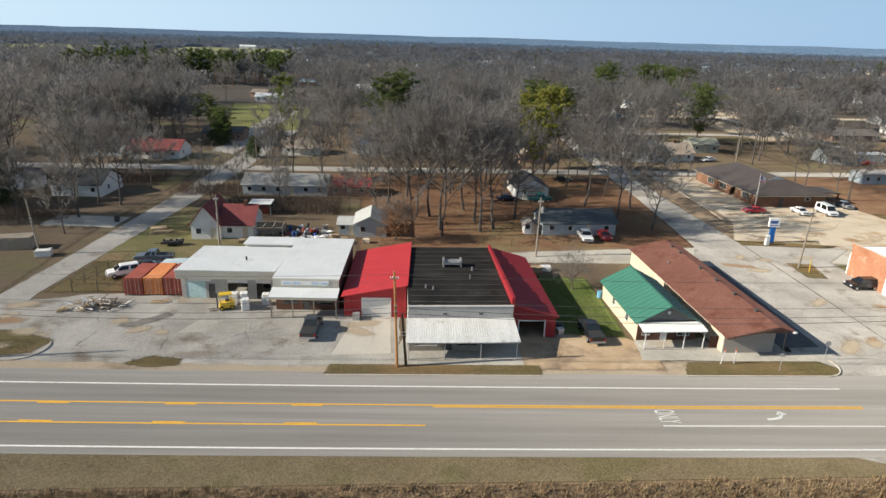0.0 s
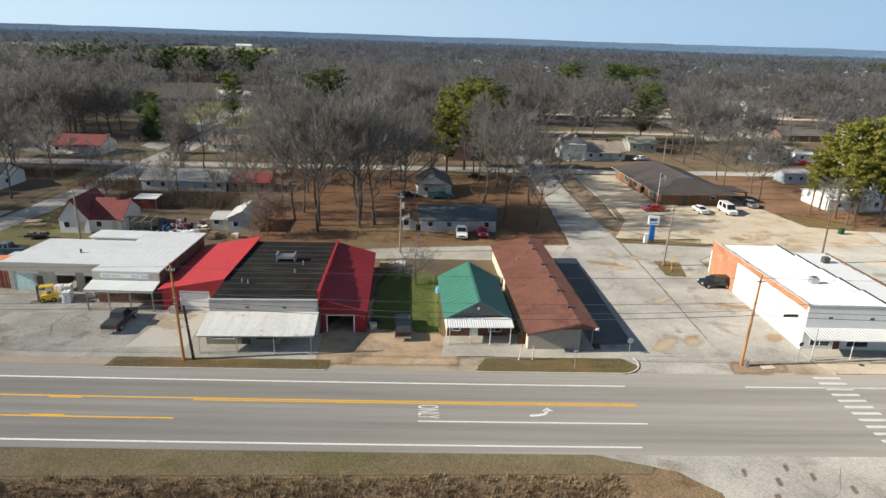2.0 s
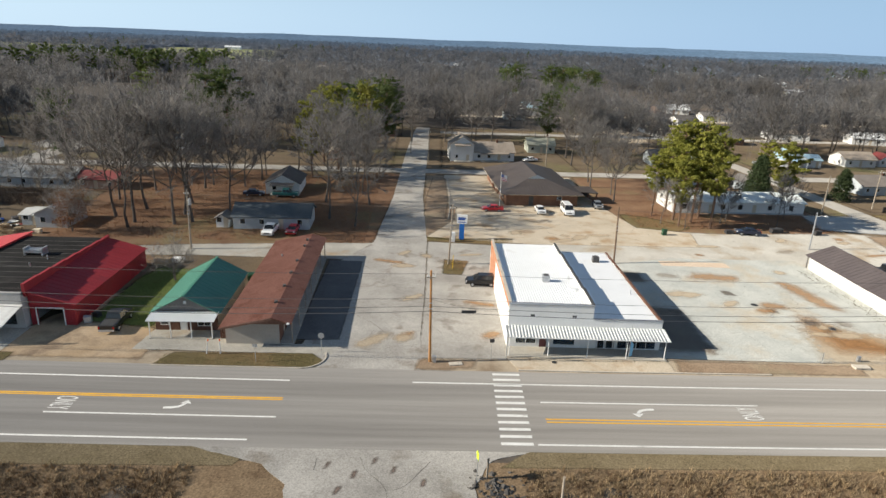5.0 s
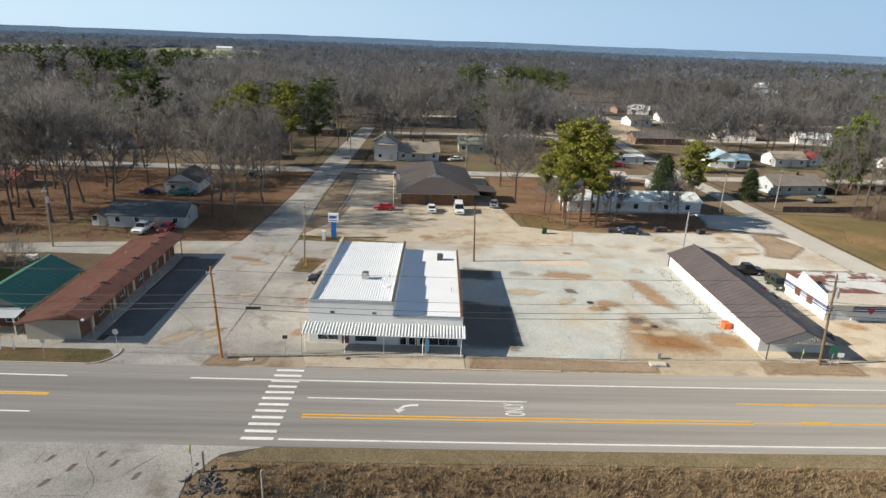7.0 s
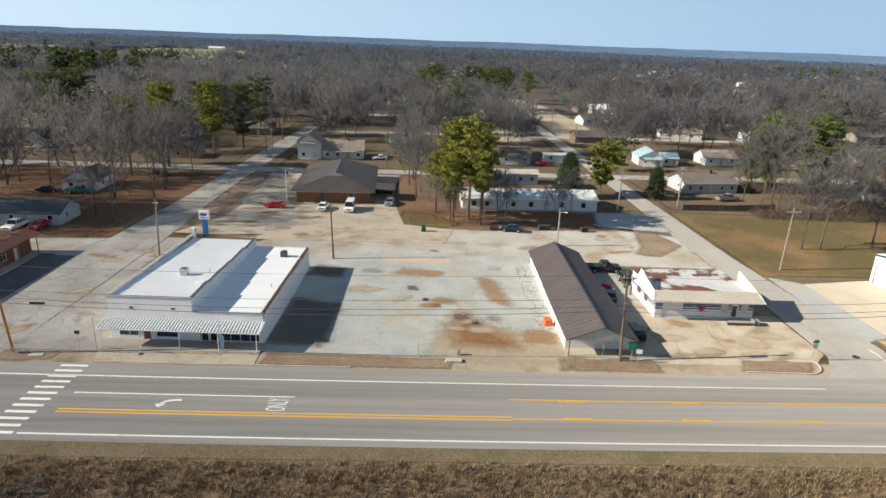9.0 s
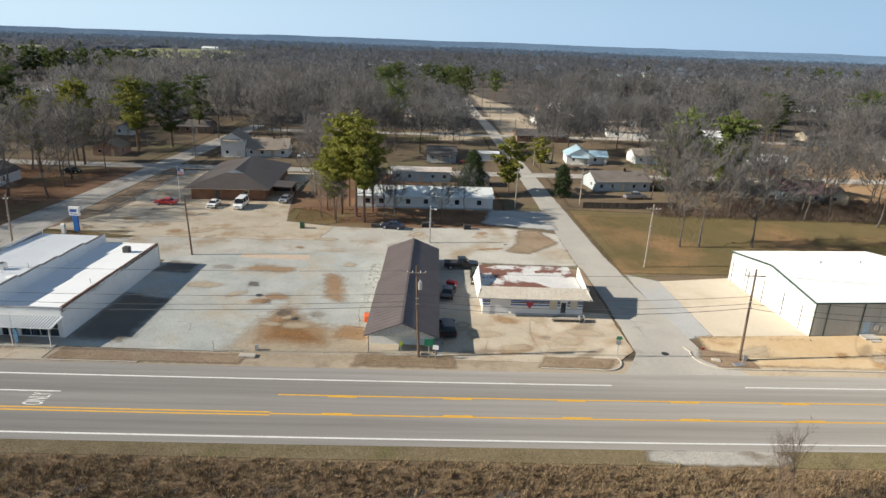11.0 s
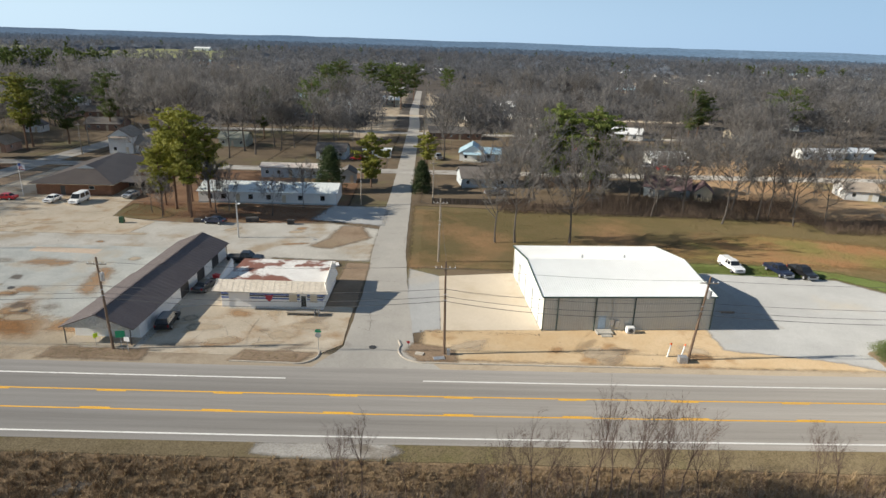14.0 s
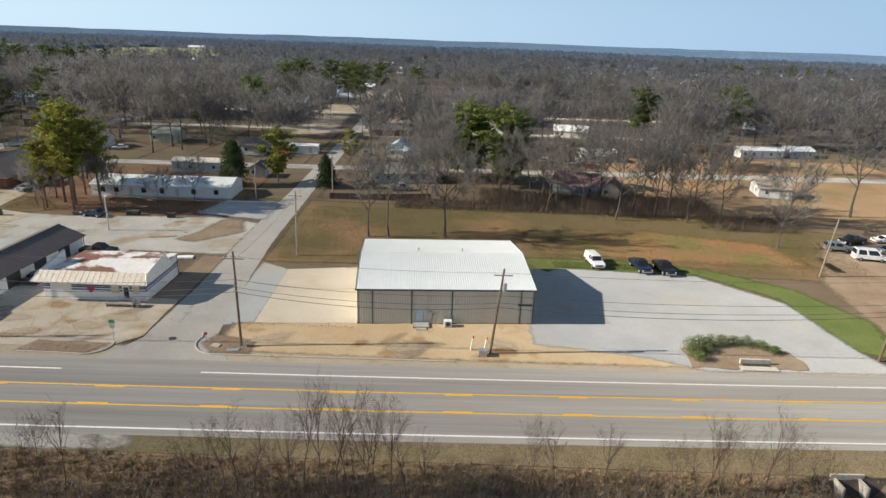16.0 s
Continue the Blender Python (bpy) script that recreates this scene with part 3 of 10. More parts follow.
wash("west_yard", [(-150, 70), (-63, 76), (-64, 110), (-62, 150), (-62, 166), (-150, 166)], 0.016, west_soil, "dull dry grass beside the side street", 1.5)
wash("west_lawn", [(-57.5, 86), (-46.5, 86), (-47, 93), (-50, 104), (-55.5, 103)], 0.022, lawn, "ragged yellow-green lawn by the side street", 1.2)
wash("house_lawn", [(-57, 98), (-46, 99), (-33, 104), (-32, 118), (-50, 128), (-56, 118)], 0.026, surf("olive_lawn", (0.125, 0.125, 0.05), (0.2, 0.18, 0.085), 0.95, 0.12, 5, 0.4, grain=0.28, stain=(0.26, 0.19, 0.11), stain_scale=0.09, stain_edge=(0.52, 0.66)), "thin lawn round the small white house", 1.5)
wash("corner_yard", [(52.6, 109.5), (70, 108), (72, 111), (60, 113), (54, 114)], 0.03, lawn, "strip of yellowed lawn by the post office sign", 0.7)
wash("corner_bed", [(55.5, 93), (58.5, 92.5), (60, 99), (56, 99.5)], 0.05, lawn, "small lawn bed round a pole", 0.6)
wash("pine_lot", [(94.5, 121), (112, 118), (134, 120), (141, 124), (142, 134), (141, 170), (94, 170), (92, 140)], 0.014, leaf_litter, "reddish needle litter under tall pines", 1.3)
wash("pine_lawn", [(94.5, 121.5), (104, 119.5), (108, 123), (101, 130), (95.5, 132)], 0.022, lawn, "olive grass at the edge of the pine lot", 1.5)
wash("meadow", [(157.4, 96.5), (176, 97), (205, 98), (262, 96), (285, 120), (240, 134), (156.6, 137.5)], 0.014, lawn, "wide dull-green winter meadow", 1.5)
wash("red_soil", [(205, 106), (226, 103.5), (252, 103), (250, 116), (228, 122), (206, 113)], 0.02, surf("red_soil", (0.30, 0.15, 0.07), (0.28, 0.19, 0.09), 0.95, 0.08, 5, 0.3, stain=(0.2, 0.17, 0.06), stain_scale=0.07, stain_edge=(0.46, 0.62)), "bare reddish soil in the meadow", 4.0)
wash("green_strip", [(203, 97), (229.5, 97.2), (238.5, 88), (240, 71), (244.5, 69), (248, 80), (243, 92), (232, 100), (222, 103), (200, 103)], 0.03, green_grass, "fresh green grass along the gravel lot", 1.6)
wash("dirt_yard_east", [(246, 68), (300, 70), (300, 128), (262, 118), (250, 96)], 0.02, brown_dirt, "trampled brown yard with parked vehicles", 2.0)
wash("east_yard", [(232, 135), (330, 140), (330, 215), (238, 210)], 0.014, surf("rusty_grass", (0.27, 0.165, 0.09), (0.33, 0.235, 0.14), 0.95, 0.05, 3, 0.3, stain=(0.18, 0.15, 0.07), stain_scale=0.03), "dry rust-brown grass round small houses", 3)
wash("north_lawn", [(58, 178), (98, 178), (98, 230), (60, 236)], 0.014, dead_grass, "dry yard of the white farmhouse", 2)
wash("north_yard", [(110, 176), (146, 176), (146, 250), (112, 250)], 0.014, dead_grass, "dry yards along the side street", 2)
wash("east_block", [(158, 140), (200, 140), (205, 205), (158, 232)], 0.014, dead_grass, "dry yards of small houses", 2)
wash("block_north_west", [(-48, 176), (44, 178), (44, 300), (-40, 300)], 0.014, dead_grass, "dry yards between scattered houses", 2)
wash("bright_lawn", [(-75, 240), (-48, 236), (-52, 320), (-95, 330)], 0.02, surf("bright_lawn", (0.17, 0.19, 0.06), (0.23, 0.22, 0.09), 0.95, 0.04, 3, 0.2), "bright open lawn among the houses", 3)
for pts in (((-640, 860), (-470, 880), (-480, 1250), (-700, 1220)), ((-360, 860), (-150, 880), (-170, 1330), (-430, 1300)), ((-260, 620), (-130, 640), (-130, 690), (-270, 680))):
    patch("field", pts, 1.5 if pts[0][1] > 800 else 0.3, far_field, "pale green open field among distant woods", 4, step=25, depth=8)

# the rough bank on the near side
bg, prev = bmesh.new(), None
for i in range(-70, 152):
    row = [bg.verts.new((i * 2.0, y, lie(i * 2.0, y) + 0.03 + 0.03 * min(max(35 - y, 0), 15))) for y in (-120, -80, -50, -30, -15, 0, 10, 18, 26, 30, 33, 35, 36.5, 38, 39.2, 40.4, 41.6, 42.8, 44, 45.2, 46, 47)]
    if prev:
        for k in range(21):
            bg.faces.new((prev[k], row[k], row[k + 1], prev[k + 1]))
    prev = row
tagged(part("bank", bg, bank_grass), "rough brown bank below the highway", "ground", kind="structure")

# lots and streets
wash("shoulder", [(-130, 60 + B2(-130)), (-40, 59.5 + B2(-40)), (40, 59.8), (100, 59.8), (180, 60.4), (262, 63), (262, 68), (243, 67), (200, 65.2), (150, 66), (50, 66.2), (-20, 66.4), (-62, 68), (-130, 74)], 0.02, shoulder_dirt, "gritty sand-brown road shoulder", 0.7)
patch("workshop_lot", [(-63, 67.5), (-48, 67), (-20, 65.6), (-9, 65.8), (-9, 79), (-16, 81), (-38, 85.2), (-50, 85.5), (-60.5, 82.5)], 0.035, old_asphalt, "cracked stained asphalt lot before the workshops", 0.35)
patch("repair_patch", [(-35.6, 73.6), (-27.4, 74), (-27.6, 77), (-34.2, 77.2)], 0.05, lot_concrete, "pale repair slab in the asphalt lot", 0.15)
wash("oil_stain", [(-43.5, 75.4), (-41.2, 75.2), (-37.8, 78.6), (-38.6, 79.2)], 0.05, surf("oily", (0.13, 0.12, 0.11), (0.2, 0.185, 0.165), 0.7, 0.5, 7, 0.05), "dark oil stain on the lot", 0.6)
patch("garage_apron", [(-17, 66.6), (-9.9, 66.6), (-10.2, 77.4), (-15, 77.4)], 0.055, surf("apron", (0.52, 0.48, 0.42), (0.58, 0.54, 0.47), 0.9, 0.15, 8, 0.1, grain=0.08), "clean pale concrete apron", 0.05)
patch("shop_walk", [(-20, 65.9), (5, 65.5), (5, 72), (-8.6, 72), (-9.8, 68.4), (-20, 67.8)], 0.06, lot_concrete, "worn concrete walk before the shop", 0.1)
wash("dirt_drive", [(4.4, 64.6), (21, 64.4), (20.6, 70), (18.8, 72.5), (18.4, 82), (11, 84), (5, 74)], 0.04, surf("drive_dirt", (0.4, 0.29, 0.18), (0.49, 0.375, 0.255), 0.95, 0.2, 8, 0.25, grain=0.18, stain=(0.24, 0.175, 0.12), stain_scale=0.25, stain_edge=(0.5, 0.66)), "dirt drive between the buildings", 0.8)
wash("drive_grass", [(10.4, 73.6), (18.9, 72.2), (19.4, 80), (19.2, 92), (12, 93), (10.8, 88)], 0.055, green_grass, "fresh green grass between the buildings", 0.9)
wash("shop_strip_grass", [(-17, 63.9), (6.6, 63.4), (6.6, 65.4), (-16.6, 65.9)], 0.07, lawn, "narrow dry grass strip by the road", 0.4)
wash("motel_strip_grass", [(22.6, 63.2), (40.4, 63.0), (41, 64.6), (39.6, 66.2), (24, 66)], 0.07, lawn, "narrow grass strip by the road", 0.4)
wash("lot_island_grass", [(-39, 66.2), (-36, 65.4), (-33, 65.8), (-33, 67.2), (-36.5, 67.9)], 0.07, lawn, "small dry grass island in the lot", 0.5)
wash("west_corner_grass", [(-75, 69), (-58, 66.8), (-50, 68.6), (-49, 71.6), (-54, 74), (-66, 76), (-76, 76)], 0.07, lawn, "grassy street corner with worn kerb", 0.7)
patch("porch_walk", [(19, 66.6), (29, 66.4), (36, 66.2), (42, 66.2), (41.4, 68.4), (29.4, 68.4), (28.6, 72.2), (19.8, 72.4)], 0.05, lot_concrete, "cracked concrete walk before the porch", 0.15)
patch("side_street_west", [(-64, 76), (-58, 74), (-58.2, 86), (-56.3, 104.5), (-52.8, 138.7), (-50.5, 172), (-48, 240), (-56, 240), (-58, 172), (-58.5, 149), (-60, 123), (-61.8, 97), (-63, 84)], 0.045, old_asphalt, "grey worn side street", 0.2)
patch("side_street_middle", [(37.4, 62.4), (52.5, 62.2), (52, 70), (52.6, 85), (53.2, 109), (52.6, 142), (54.4, 200), (55.6, 245), (56, 262), (50.6, 262), (49.4, 245), (47.4, 200), (45.8, 142), (43.7, 108), (38.6, 97), (38.2, 70)], 0.045, old_asphalt, "pale worn side street running away from the highway", 0.12)
patch("side_street_east", [(148, 62.6), (163, 63), (159.8, 68), (158, 85), (156.5, 106), (155.3, 156), (152.8, 281), (150.4, 330), (147.6, 470), (143.6, 470), (145.6, 330), (148.2, 281), (150.3, 156), (150.6, 106), (151.3, 85), (151, 68)], 0.045, surf("east_street", (0.36, 0.34, 0.305), (0.44, 0.415, 0.37), 0.92, 0.1, 9, 0.15, grain=0.14, stain=(0.27, 0.25, 0.22), stain_scale=0.2, stain_edge=(0.6, 0.72)), "pale worn side street running far away", 0.12)
patch("cross_street", [(-130, 167), (-26, 168.2), (80, 170.3), (160, 173), (330, 182), (330, 189), (160, 179), (80, 176), (-26, 174), (-130, 173)], 0.05, old_asphalt, "worn cross street behind the block", 0.15)
patch("far_lane", [(-67, 196), (-59, 190), (-58.6, 240), (-58, 300), (-66, 302), (-67, 250)], 0.05, old_asphalt, "pale lane climbing between distant yards", 0.3)
patch("far_cross_street", [(60, 246), (300, 256), (300, 262), (60, 252)], 0.048, old_asphalt, "pale second cross street", 0.3)
patch("far_cross_road", [(70, 306), (300, 318), (300, 325), (70, 313)], 0.052, pale_concrete, "sandy far cross road", 0.4)
wash("far_verge", [(128, 236), (142, 236), (139, 460), (118, 460)], 0.03, shoulder_dirt, "sandy verge beside the long side street", 4.0)
wash("far_verge", [(155, 236), (176, 240), (172, 380), (152, 460)], 0.032, shoulder_dirt, "sandy yards beside the long side street", 4.0)
wash("back_alley", [(-8, 97.5), (14, 99), (44, 98.4), (44, 107.4), (36, 107), (14, 104.6), (-8, 101)], 0.03, lot_concrete, "gravelly back alley", 0.8)
wash("roadside_soil", [(52.6, 112), (60, 110), (60, 150), (59.4, 167), (53.6, 167)], 0.03, brown_dirt, "bare brown soil beside the street", 0.6)
# paving coloured dark where the row's shadow falls, to deepen that shade
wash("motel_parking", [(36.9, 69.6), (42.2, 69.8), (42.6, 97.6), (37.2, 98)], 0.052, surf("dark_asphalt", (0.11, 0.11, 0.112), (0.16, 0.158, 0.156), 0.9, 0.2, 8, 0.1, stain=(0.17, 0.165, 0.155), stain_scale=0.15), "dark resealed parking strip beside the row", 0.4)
wash("corner_lot", [(51.8, 65.6), (63, 65.6), (64, 100), (72, 107), (53.4, 109), (52.8, 86)], 0.04, old_asphalt, "faded asphalt lot beside the white building", 0.5)
wash("post_office_lot", [(53.2, 112), (72, 109), (104, 109.5), (106, 118.5), (96, 121.5), (94, 134), (92.5, 146), (93, 169), (58.6, 168), (55.6, 142), (60, 134), (59, 124)], 0.035, pale_concrete, "sand-coloured concrete lot of the post office", 0.5)
wash("post_island", [(52.8, 126), (57.2, 124.5), (58.4, 140), (58.6, 164), (55.4, 164), (53.4, 142)], 0.06, brown_dirt, "bare brown planting strip", 0.7)
wash("back_lot", [(60, 100), (82, 96.6), (118, 100), (150.6, 99), (150.6, 118), (141, 121), (112, 118.5), (100, 119.5), (72, 110)], 0.03, lot_grit, "wide gritty lot behind the row", 1.2)
patch("main_lot", [(80.4, 66.4), (118.4, 65.6), (118.4, 103), (96, 103), (81.4, 98)], 0.045, weathered_concrete, "broad weathered concrete lot with rusty stains", 0.12)
patch("lot_slab", [(93, 99), (104.5, 98.6), (104.5, 101), (93, 101.4)], 0.058, surf("tan_slab", (0.56, 0.44, 0.33), (0.6, 0.49, 0.38), 0.9, 0.2, 8, 0.05), "tan concrete slab in the lot", 0.06)
rusty = surf("rusty", (0.37, 0.20, 0.085), (0.45, 0.29, 0.16), 0.95, 0.35, 8, 0.1)
rust_core = surf("rust_core", (0.3, 0.14, 0.05), (0.37, 0.2, 0.09), 0.95, 0.5, 8, 0.1)
dark_grime = surf("dark_grime", (0.13, 0.105, 0.085), (0.2, 0.165, 0.135), 0.95, 0.4, 7, 0.1)
faint_sand = surf("faint_sand", (0.50, 0.40, 0.28), (0.54, 0.45, 0.33), 0.95, 0.3, 7, 0.1)
for k, (m, pts, fade) in enumerate(((faint_sand, ((102, 66.6), (117.6, 66), (117.6, 71), (112, 72), (105, 76), (103, 71)), 2.6), (rusty, ((104.8, 69.6), (111.6, 68.8), (110.6, 72), (107.4, 73.6), (105.6, 78.4), (104.2, 73.4)), 2.3), (rust_core, ((105.8, 70.4), (110.6, 69.6), (108.8, 71.6), (106.2, 74.6)), 1.2), (rusty, ((110.6, 83), (112.4, 82), (110.8, 91), (109.2, 92)), 1.4),
                                    (dark_grime, ((104.6, 76.6), (106.4, 76), (106, 77.8), (104.9, 78)), 0.5), (dark_grime, ((81.6, 69), (87.6, 68.6), (88, 80), (82, 82)), 1.4), (rusty, ((113.6, 70.4), (117, 70), (116.8, 73), (114.2, 73.4)), 0.9), (dark_grime, ((98, 86.8), (99.6, 86.4), (98.8, 88), (98, 88)), 0.4),
                                    (dark_grime, ((101.6, 80.6), (102.6, 80.4), (102.4, 81.4), (101.6, 81.4)), 0.4), (dark_grime, ((82, 92), (87, 91.4), (87, 95), (83, 96)), 1.0), (rusty, ((96, 93.6), (102, 93), (103, 94.2), (97, 95)), 1.5))):
    wash("ground_stain", pts, 0.052 + 0.002 * k, m, "dark grime on the concrete" if m is dark_grime else "rusty soil washed over the concrete", fade, most=0.72 if m is faint_sand else 0.62)
patch("car_wash_gap", [(118, 65.8), (134, 65.8), (134, 100), (118, 100)], 0.04, lot_concrete, "concrete between the two low buildings", 0.15)
patch("station_apron", [(126.8, 65.2), (147.6, 65.0), (150.8, 68.5), (150.6, 79.6), (146.4, 80), (132, 80), (127.4, 78)], 0.06, pale_concrete, "sandy concrete forecourt", 0.08)
wash("station_side", [(146.6, 78), (151, 79), (151, 98), (147, 98)], 0.05, brown_dirt, "bare brown strip beside the station", 0.7)
wash("ditch_grass", [(139, 106), (143, 105), (149.5, 112), (147, 119.5), (143, 119.5), (141.6, 111)], 0.055, brown_dirt, "weedy drain strip in the lot", 1.6)
wash("long_house_drive", [(136, 123.5), (151, 120.5), (151, 135), (138.5, 135)], 0.05, grey_gravel, "grey gravel drive by the long house", 1.6)
wash("steel_shed_soil", [(160.5, 65.4), (190, 65.2), (222, 65.5), (218, 70.5), (200, 76.4), (176, 74.6), (160.8, 73)], 0.05, sand_dirt, "orange sandy soil before the steel shed", 1.2)
patch("steel_shed_pad", [(163, 73.2), (176.2, 74.2), (175, 95.4), (162.6, 93)], 0.065, surf("clean_pad", (0.55, 0.475, 0.37), (0.6, 0.525, 0.42), 0.9, 0.12, 7, 0.08, grain=0.08, stain=(0.5, 0.42, 0.31), stain_scale=0.12), "clean tan concrete pad", 0.04)
wash("street_gravel", [(158, 72), (163, 73.2), (162.8, 93), (157.8, 96)], 0.04, grey_gravel, "grey gravel beside the street", 0.6)
wash("gravel_lot", [(199, 70), (212, 67.6), (219, 64.6), (242, 65.4), (240, 72), (238.6, 86), (229, 96.4), (207, 98), (203, 95), (199, 76)], 0.06, grey_gravel, "wide pale grey gravel lot", 0.9)
patch("shed_side_pad", [(199.2, 76.2), (210.4, 76.8), (207.4, 92), (203.4, 97.4), (197.6, 96.4)], 0.075, surf("side_pad", (0.34, 0.33, 0.31), (0.41, 0.4, 0.375), 0.9, 0.12, 8, 0.1), "grey concrete pad beside the steel shed", 0.05)
patch("near_driveway", [(31, 49.2), (38.5, 46.6), (41, 44), (41.5, 34), (58, 34), (56.4, 44), (58.4, 47.2), (63.5, 49.1)], 0.055, old_asphalt, "cracked driveway mouth on the near side", 0.25, depth=0.3)
wash("near_layby", [(145.6, 47), (149.6, 46.5), (158, 46.6), (159.6, 47.6), (158.2, 48.8), (146, 48.7)], 0.06, old_asphalt, "broken concrete layby on the verge", 0.7)
wash("far_yard_dirt", [(-75, 117), (-61.5, 116), (-61, 123), (-75, 124)], 0.04, lot_concrete, "pale slab beside the side street", 0.8)

# the highway
road = part("road", ribbon(-140, 300, 55.4, 14.2, 0.065, step=3, th=0.2), asphalt)
tagged(road, "grey three-lane highway with faded wheel tracks", "road", kind="structure")


def line(name, x0, x1, off, mat, label, w=0.2):
    return tagged(part(name, ribbon(x0, x1, off, w, 0.071, th=0.004), mat), label, "road marking", kind="structure")


WHITE, YELLOW = "white painted road line", "yellow painted road line"
for x0, x1 in ((-140, 38.2), (51.2, 145.8), (161, 300)):
    line("edge_line_far", x0, x1, 59.85 if x0 > 0 else 59.72, line_white, WHITE, 0.22)
for x0, x1 in ((-140, 36.4), (62.8, 300)):
    line("edge_line_near", x0, x1, 49.38, line_white, WHITE, 0.22)
line("lane_line", 16.3, 38.2, 53.0, line_white, WHITE)
line("lane_line", 64.3, 87, 56.45, line_white, WHITE)
for o in (0, 0.3):
    line("centre_line", -5.6, 38.2, 56.0 + o, line_yellow, YELLOW)
    line("centre_line", 64.3, 109.4, 52.98 + o * 1.6, line_yellow, YELLOW)
line("turn_lane_line", -140, -5.6, 56.3, line_yellow, YELLOW)
line("turn_lane_line", -140, -6.4, 52.9, line_yellow, YELLOW)
line("turn_lane_line", 109.4, 300, 56.72, line_yellow, YELLOW)
line("turn_lane_line", 109.4, 300, 53.2, line_yellow, YELLOW)
for i in range(-24, 13):
    for off, sh in ((56.5, 0.0), (53.42, -0.1)):
        x = 151.2 + 12.19 * i + sh
        if 110 < x < 290 or x < -9.5:
            near = off < 55
            line("turn_lane_dash", x, x + 3.05, (53.42 if near else 56.5) if x > 0 else (53.12 if near else 56.08), line_yellow, "yellow dash of the turn lane", 0.18)
for i in range(12):
    y = 49.5 + i * 1.13
    x = 61.15 + 0.05 * (i - 5)
    line("crosswalk_bar", x - 1.5, x + 1.5, y - 0.05, line_white, "white painted crosswalk bar", 0.42)


def road_text(x, y, flip, body="ONLY"):
    """Tall lettering on the road, read along the lane."""
    cu = bpy.data.curves.new("road_lettering", "FONT")
    cu.body, cu.align_x, cu.align_y, cu.size, cu.extrude = body, "CENTER", "CENTER", 1.0, 0.002
    ob = new("road_lettering", cu)
    bpy.context.view_layer.update()
    me = bpy.data.meshes.new_from_object(ob.evaluated_get(bpy.context.evaluated_depsgraph_get()))
    bpy.data.objects.remove(ob)
    me.materials.append(line_white)
    t = new("road_lettering", me)
    t.matrix_basis = pose(x, y + B2(x), 0.074, 0, 0, 90 if flip else -90) @ Matrix.Diagonal((0.85, 2.9, 1, 1))
    tagged(t, "white word ONLY painted on the lane", "road marking", kind="structure")


def arrow(x, y, flip):
    """A turn arrow: a shaft along the lane that bends to one side."""
    bm = bmesh.new()
    s = -1 if flip else 1
    mid = [(-1.3, -0.45), (-0.5, -0.4), (0.15, -0.2), (0.45, 0.15), (0.55, 0.4)]
    prev = None
    for i, (a, b) in enumerate(mid):
        p, q = mid[max(0, i - 1)], mid[min(len(mid) - 1, i + 1)]
        d = Vector((q[0] - p[0], q[1] - p[1], 0)).normalized()
        n = Vector((-d.y, d.x, 0)) * 0.17
        cur = [bm.verts.new(Vector((a, b, z)) + n * k) for k, z in ((-1, 0), (1, 0))]
        if prev:
            bm.faces.new((prev[0], cur[0], cur[1], prev[1]))
        prev = cur
    bm.faces.new([bm.verts.new(p) for p in ((0.0, 0.32, 0), (1.15, 0.3, 0), (0.62, 0.98, 0))])
    for f in bm.faces:
        if f.normal.z < 0:
            f.normal_flip()
    ob = part("turn_arrow", bm, line_white)
    ob.matrix_basis = pose(x, y + B2(x), 0.074, 0, 0, 180 if flip else 0)
    tagged(ob, "white curved turn arrow painted on the lane", "road marking", kind="structure")


road_text(17.2, 54.6, False)
road_text(85.6, 54.95, True)
arrow(28.4, 54.6, False)
arrow(74.4, 55.0, True)


def kerb(name, pts, w=0.18, h=0.16, base=0.0):
    """A kerb of stone along pts."""
    bm = bmesh.new()
    prev = None
    for i, p in enumerate(pts):
        a, b = Vector((*pts[max(0, i - 1)], 0)), Vector((*pts[min(len(pts) - 1, i + 1)], 0))
        n = (b - a).normalized().cross(Vector((0, 0, 1))) * w / 2
        c = Vector((*p, 0))
        row = [bm.verts.new(c + n * s + Vector((0, 0, base + z))) for s, z in ((-1, -0.1), (-0.9, h), (0.8, h), (1, -0.1))]
        if prev:
            for k in range(3):
                bm.faces.new((prev[k], row[k], row[k + 1], prev[k + 1]))
        else:
            bm.faces.new(row)
        prev = row
    bm.faces.new(prev[::-1])
    return tagged(part(name, bm, kerb_stone), "worn concrete kerb", "kerb", kind="structure")


def arc(cx, cy, r, a0, a1, n=10):
    return [(cx + r * math.cos(radians(a0 + (a1 - a0) * i / n)), cy + r * math.sin(radians(a0 + (a1 - a0) * i / n))) for i in range(n + 1)]


kerb("kerb", [(22.6, 62.95), (38, 62.75), *arc(38.6, 65.4, 2.7, -90, 20)])
kerb("kerb", [(-16.8, 63.55), (-5, 63.35), (6.4, 63.15)])
kerb("kerb", [(63, 63.0), (72, 62.9), (81, 62.9), (92, 62.85)])
kerb("kerb", [(138.4, 63.6), (145, 63.5), *arc(146, 65.8, 2.4, -90, 20)])
kerb("kerb", [(157.6, 70), *arc(161, 67.6, 3.2, 160, 270), (170, 64.5), (189, 64.7)])
kerb("kerb", [(-76, 68.8), (-58, 66.4), *arc(-51.5, 69.8, 2.8, -95, 30)])
kerb("kerb", [(57.8, 124.5), (58.9, 140), (59.2, 165)])
patch("kerb_apron", [(63, 63.1), (81, 63.0), (81, 66.2), (62, 66.4)], 0.07, pale_concrete, "sandy concrete walk before the white building", 0.13)
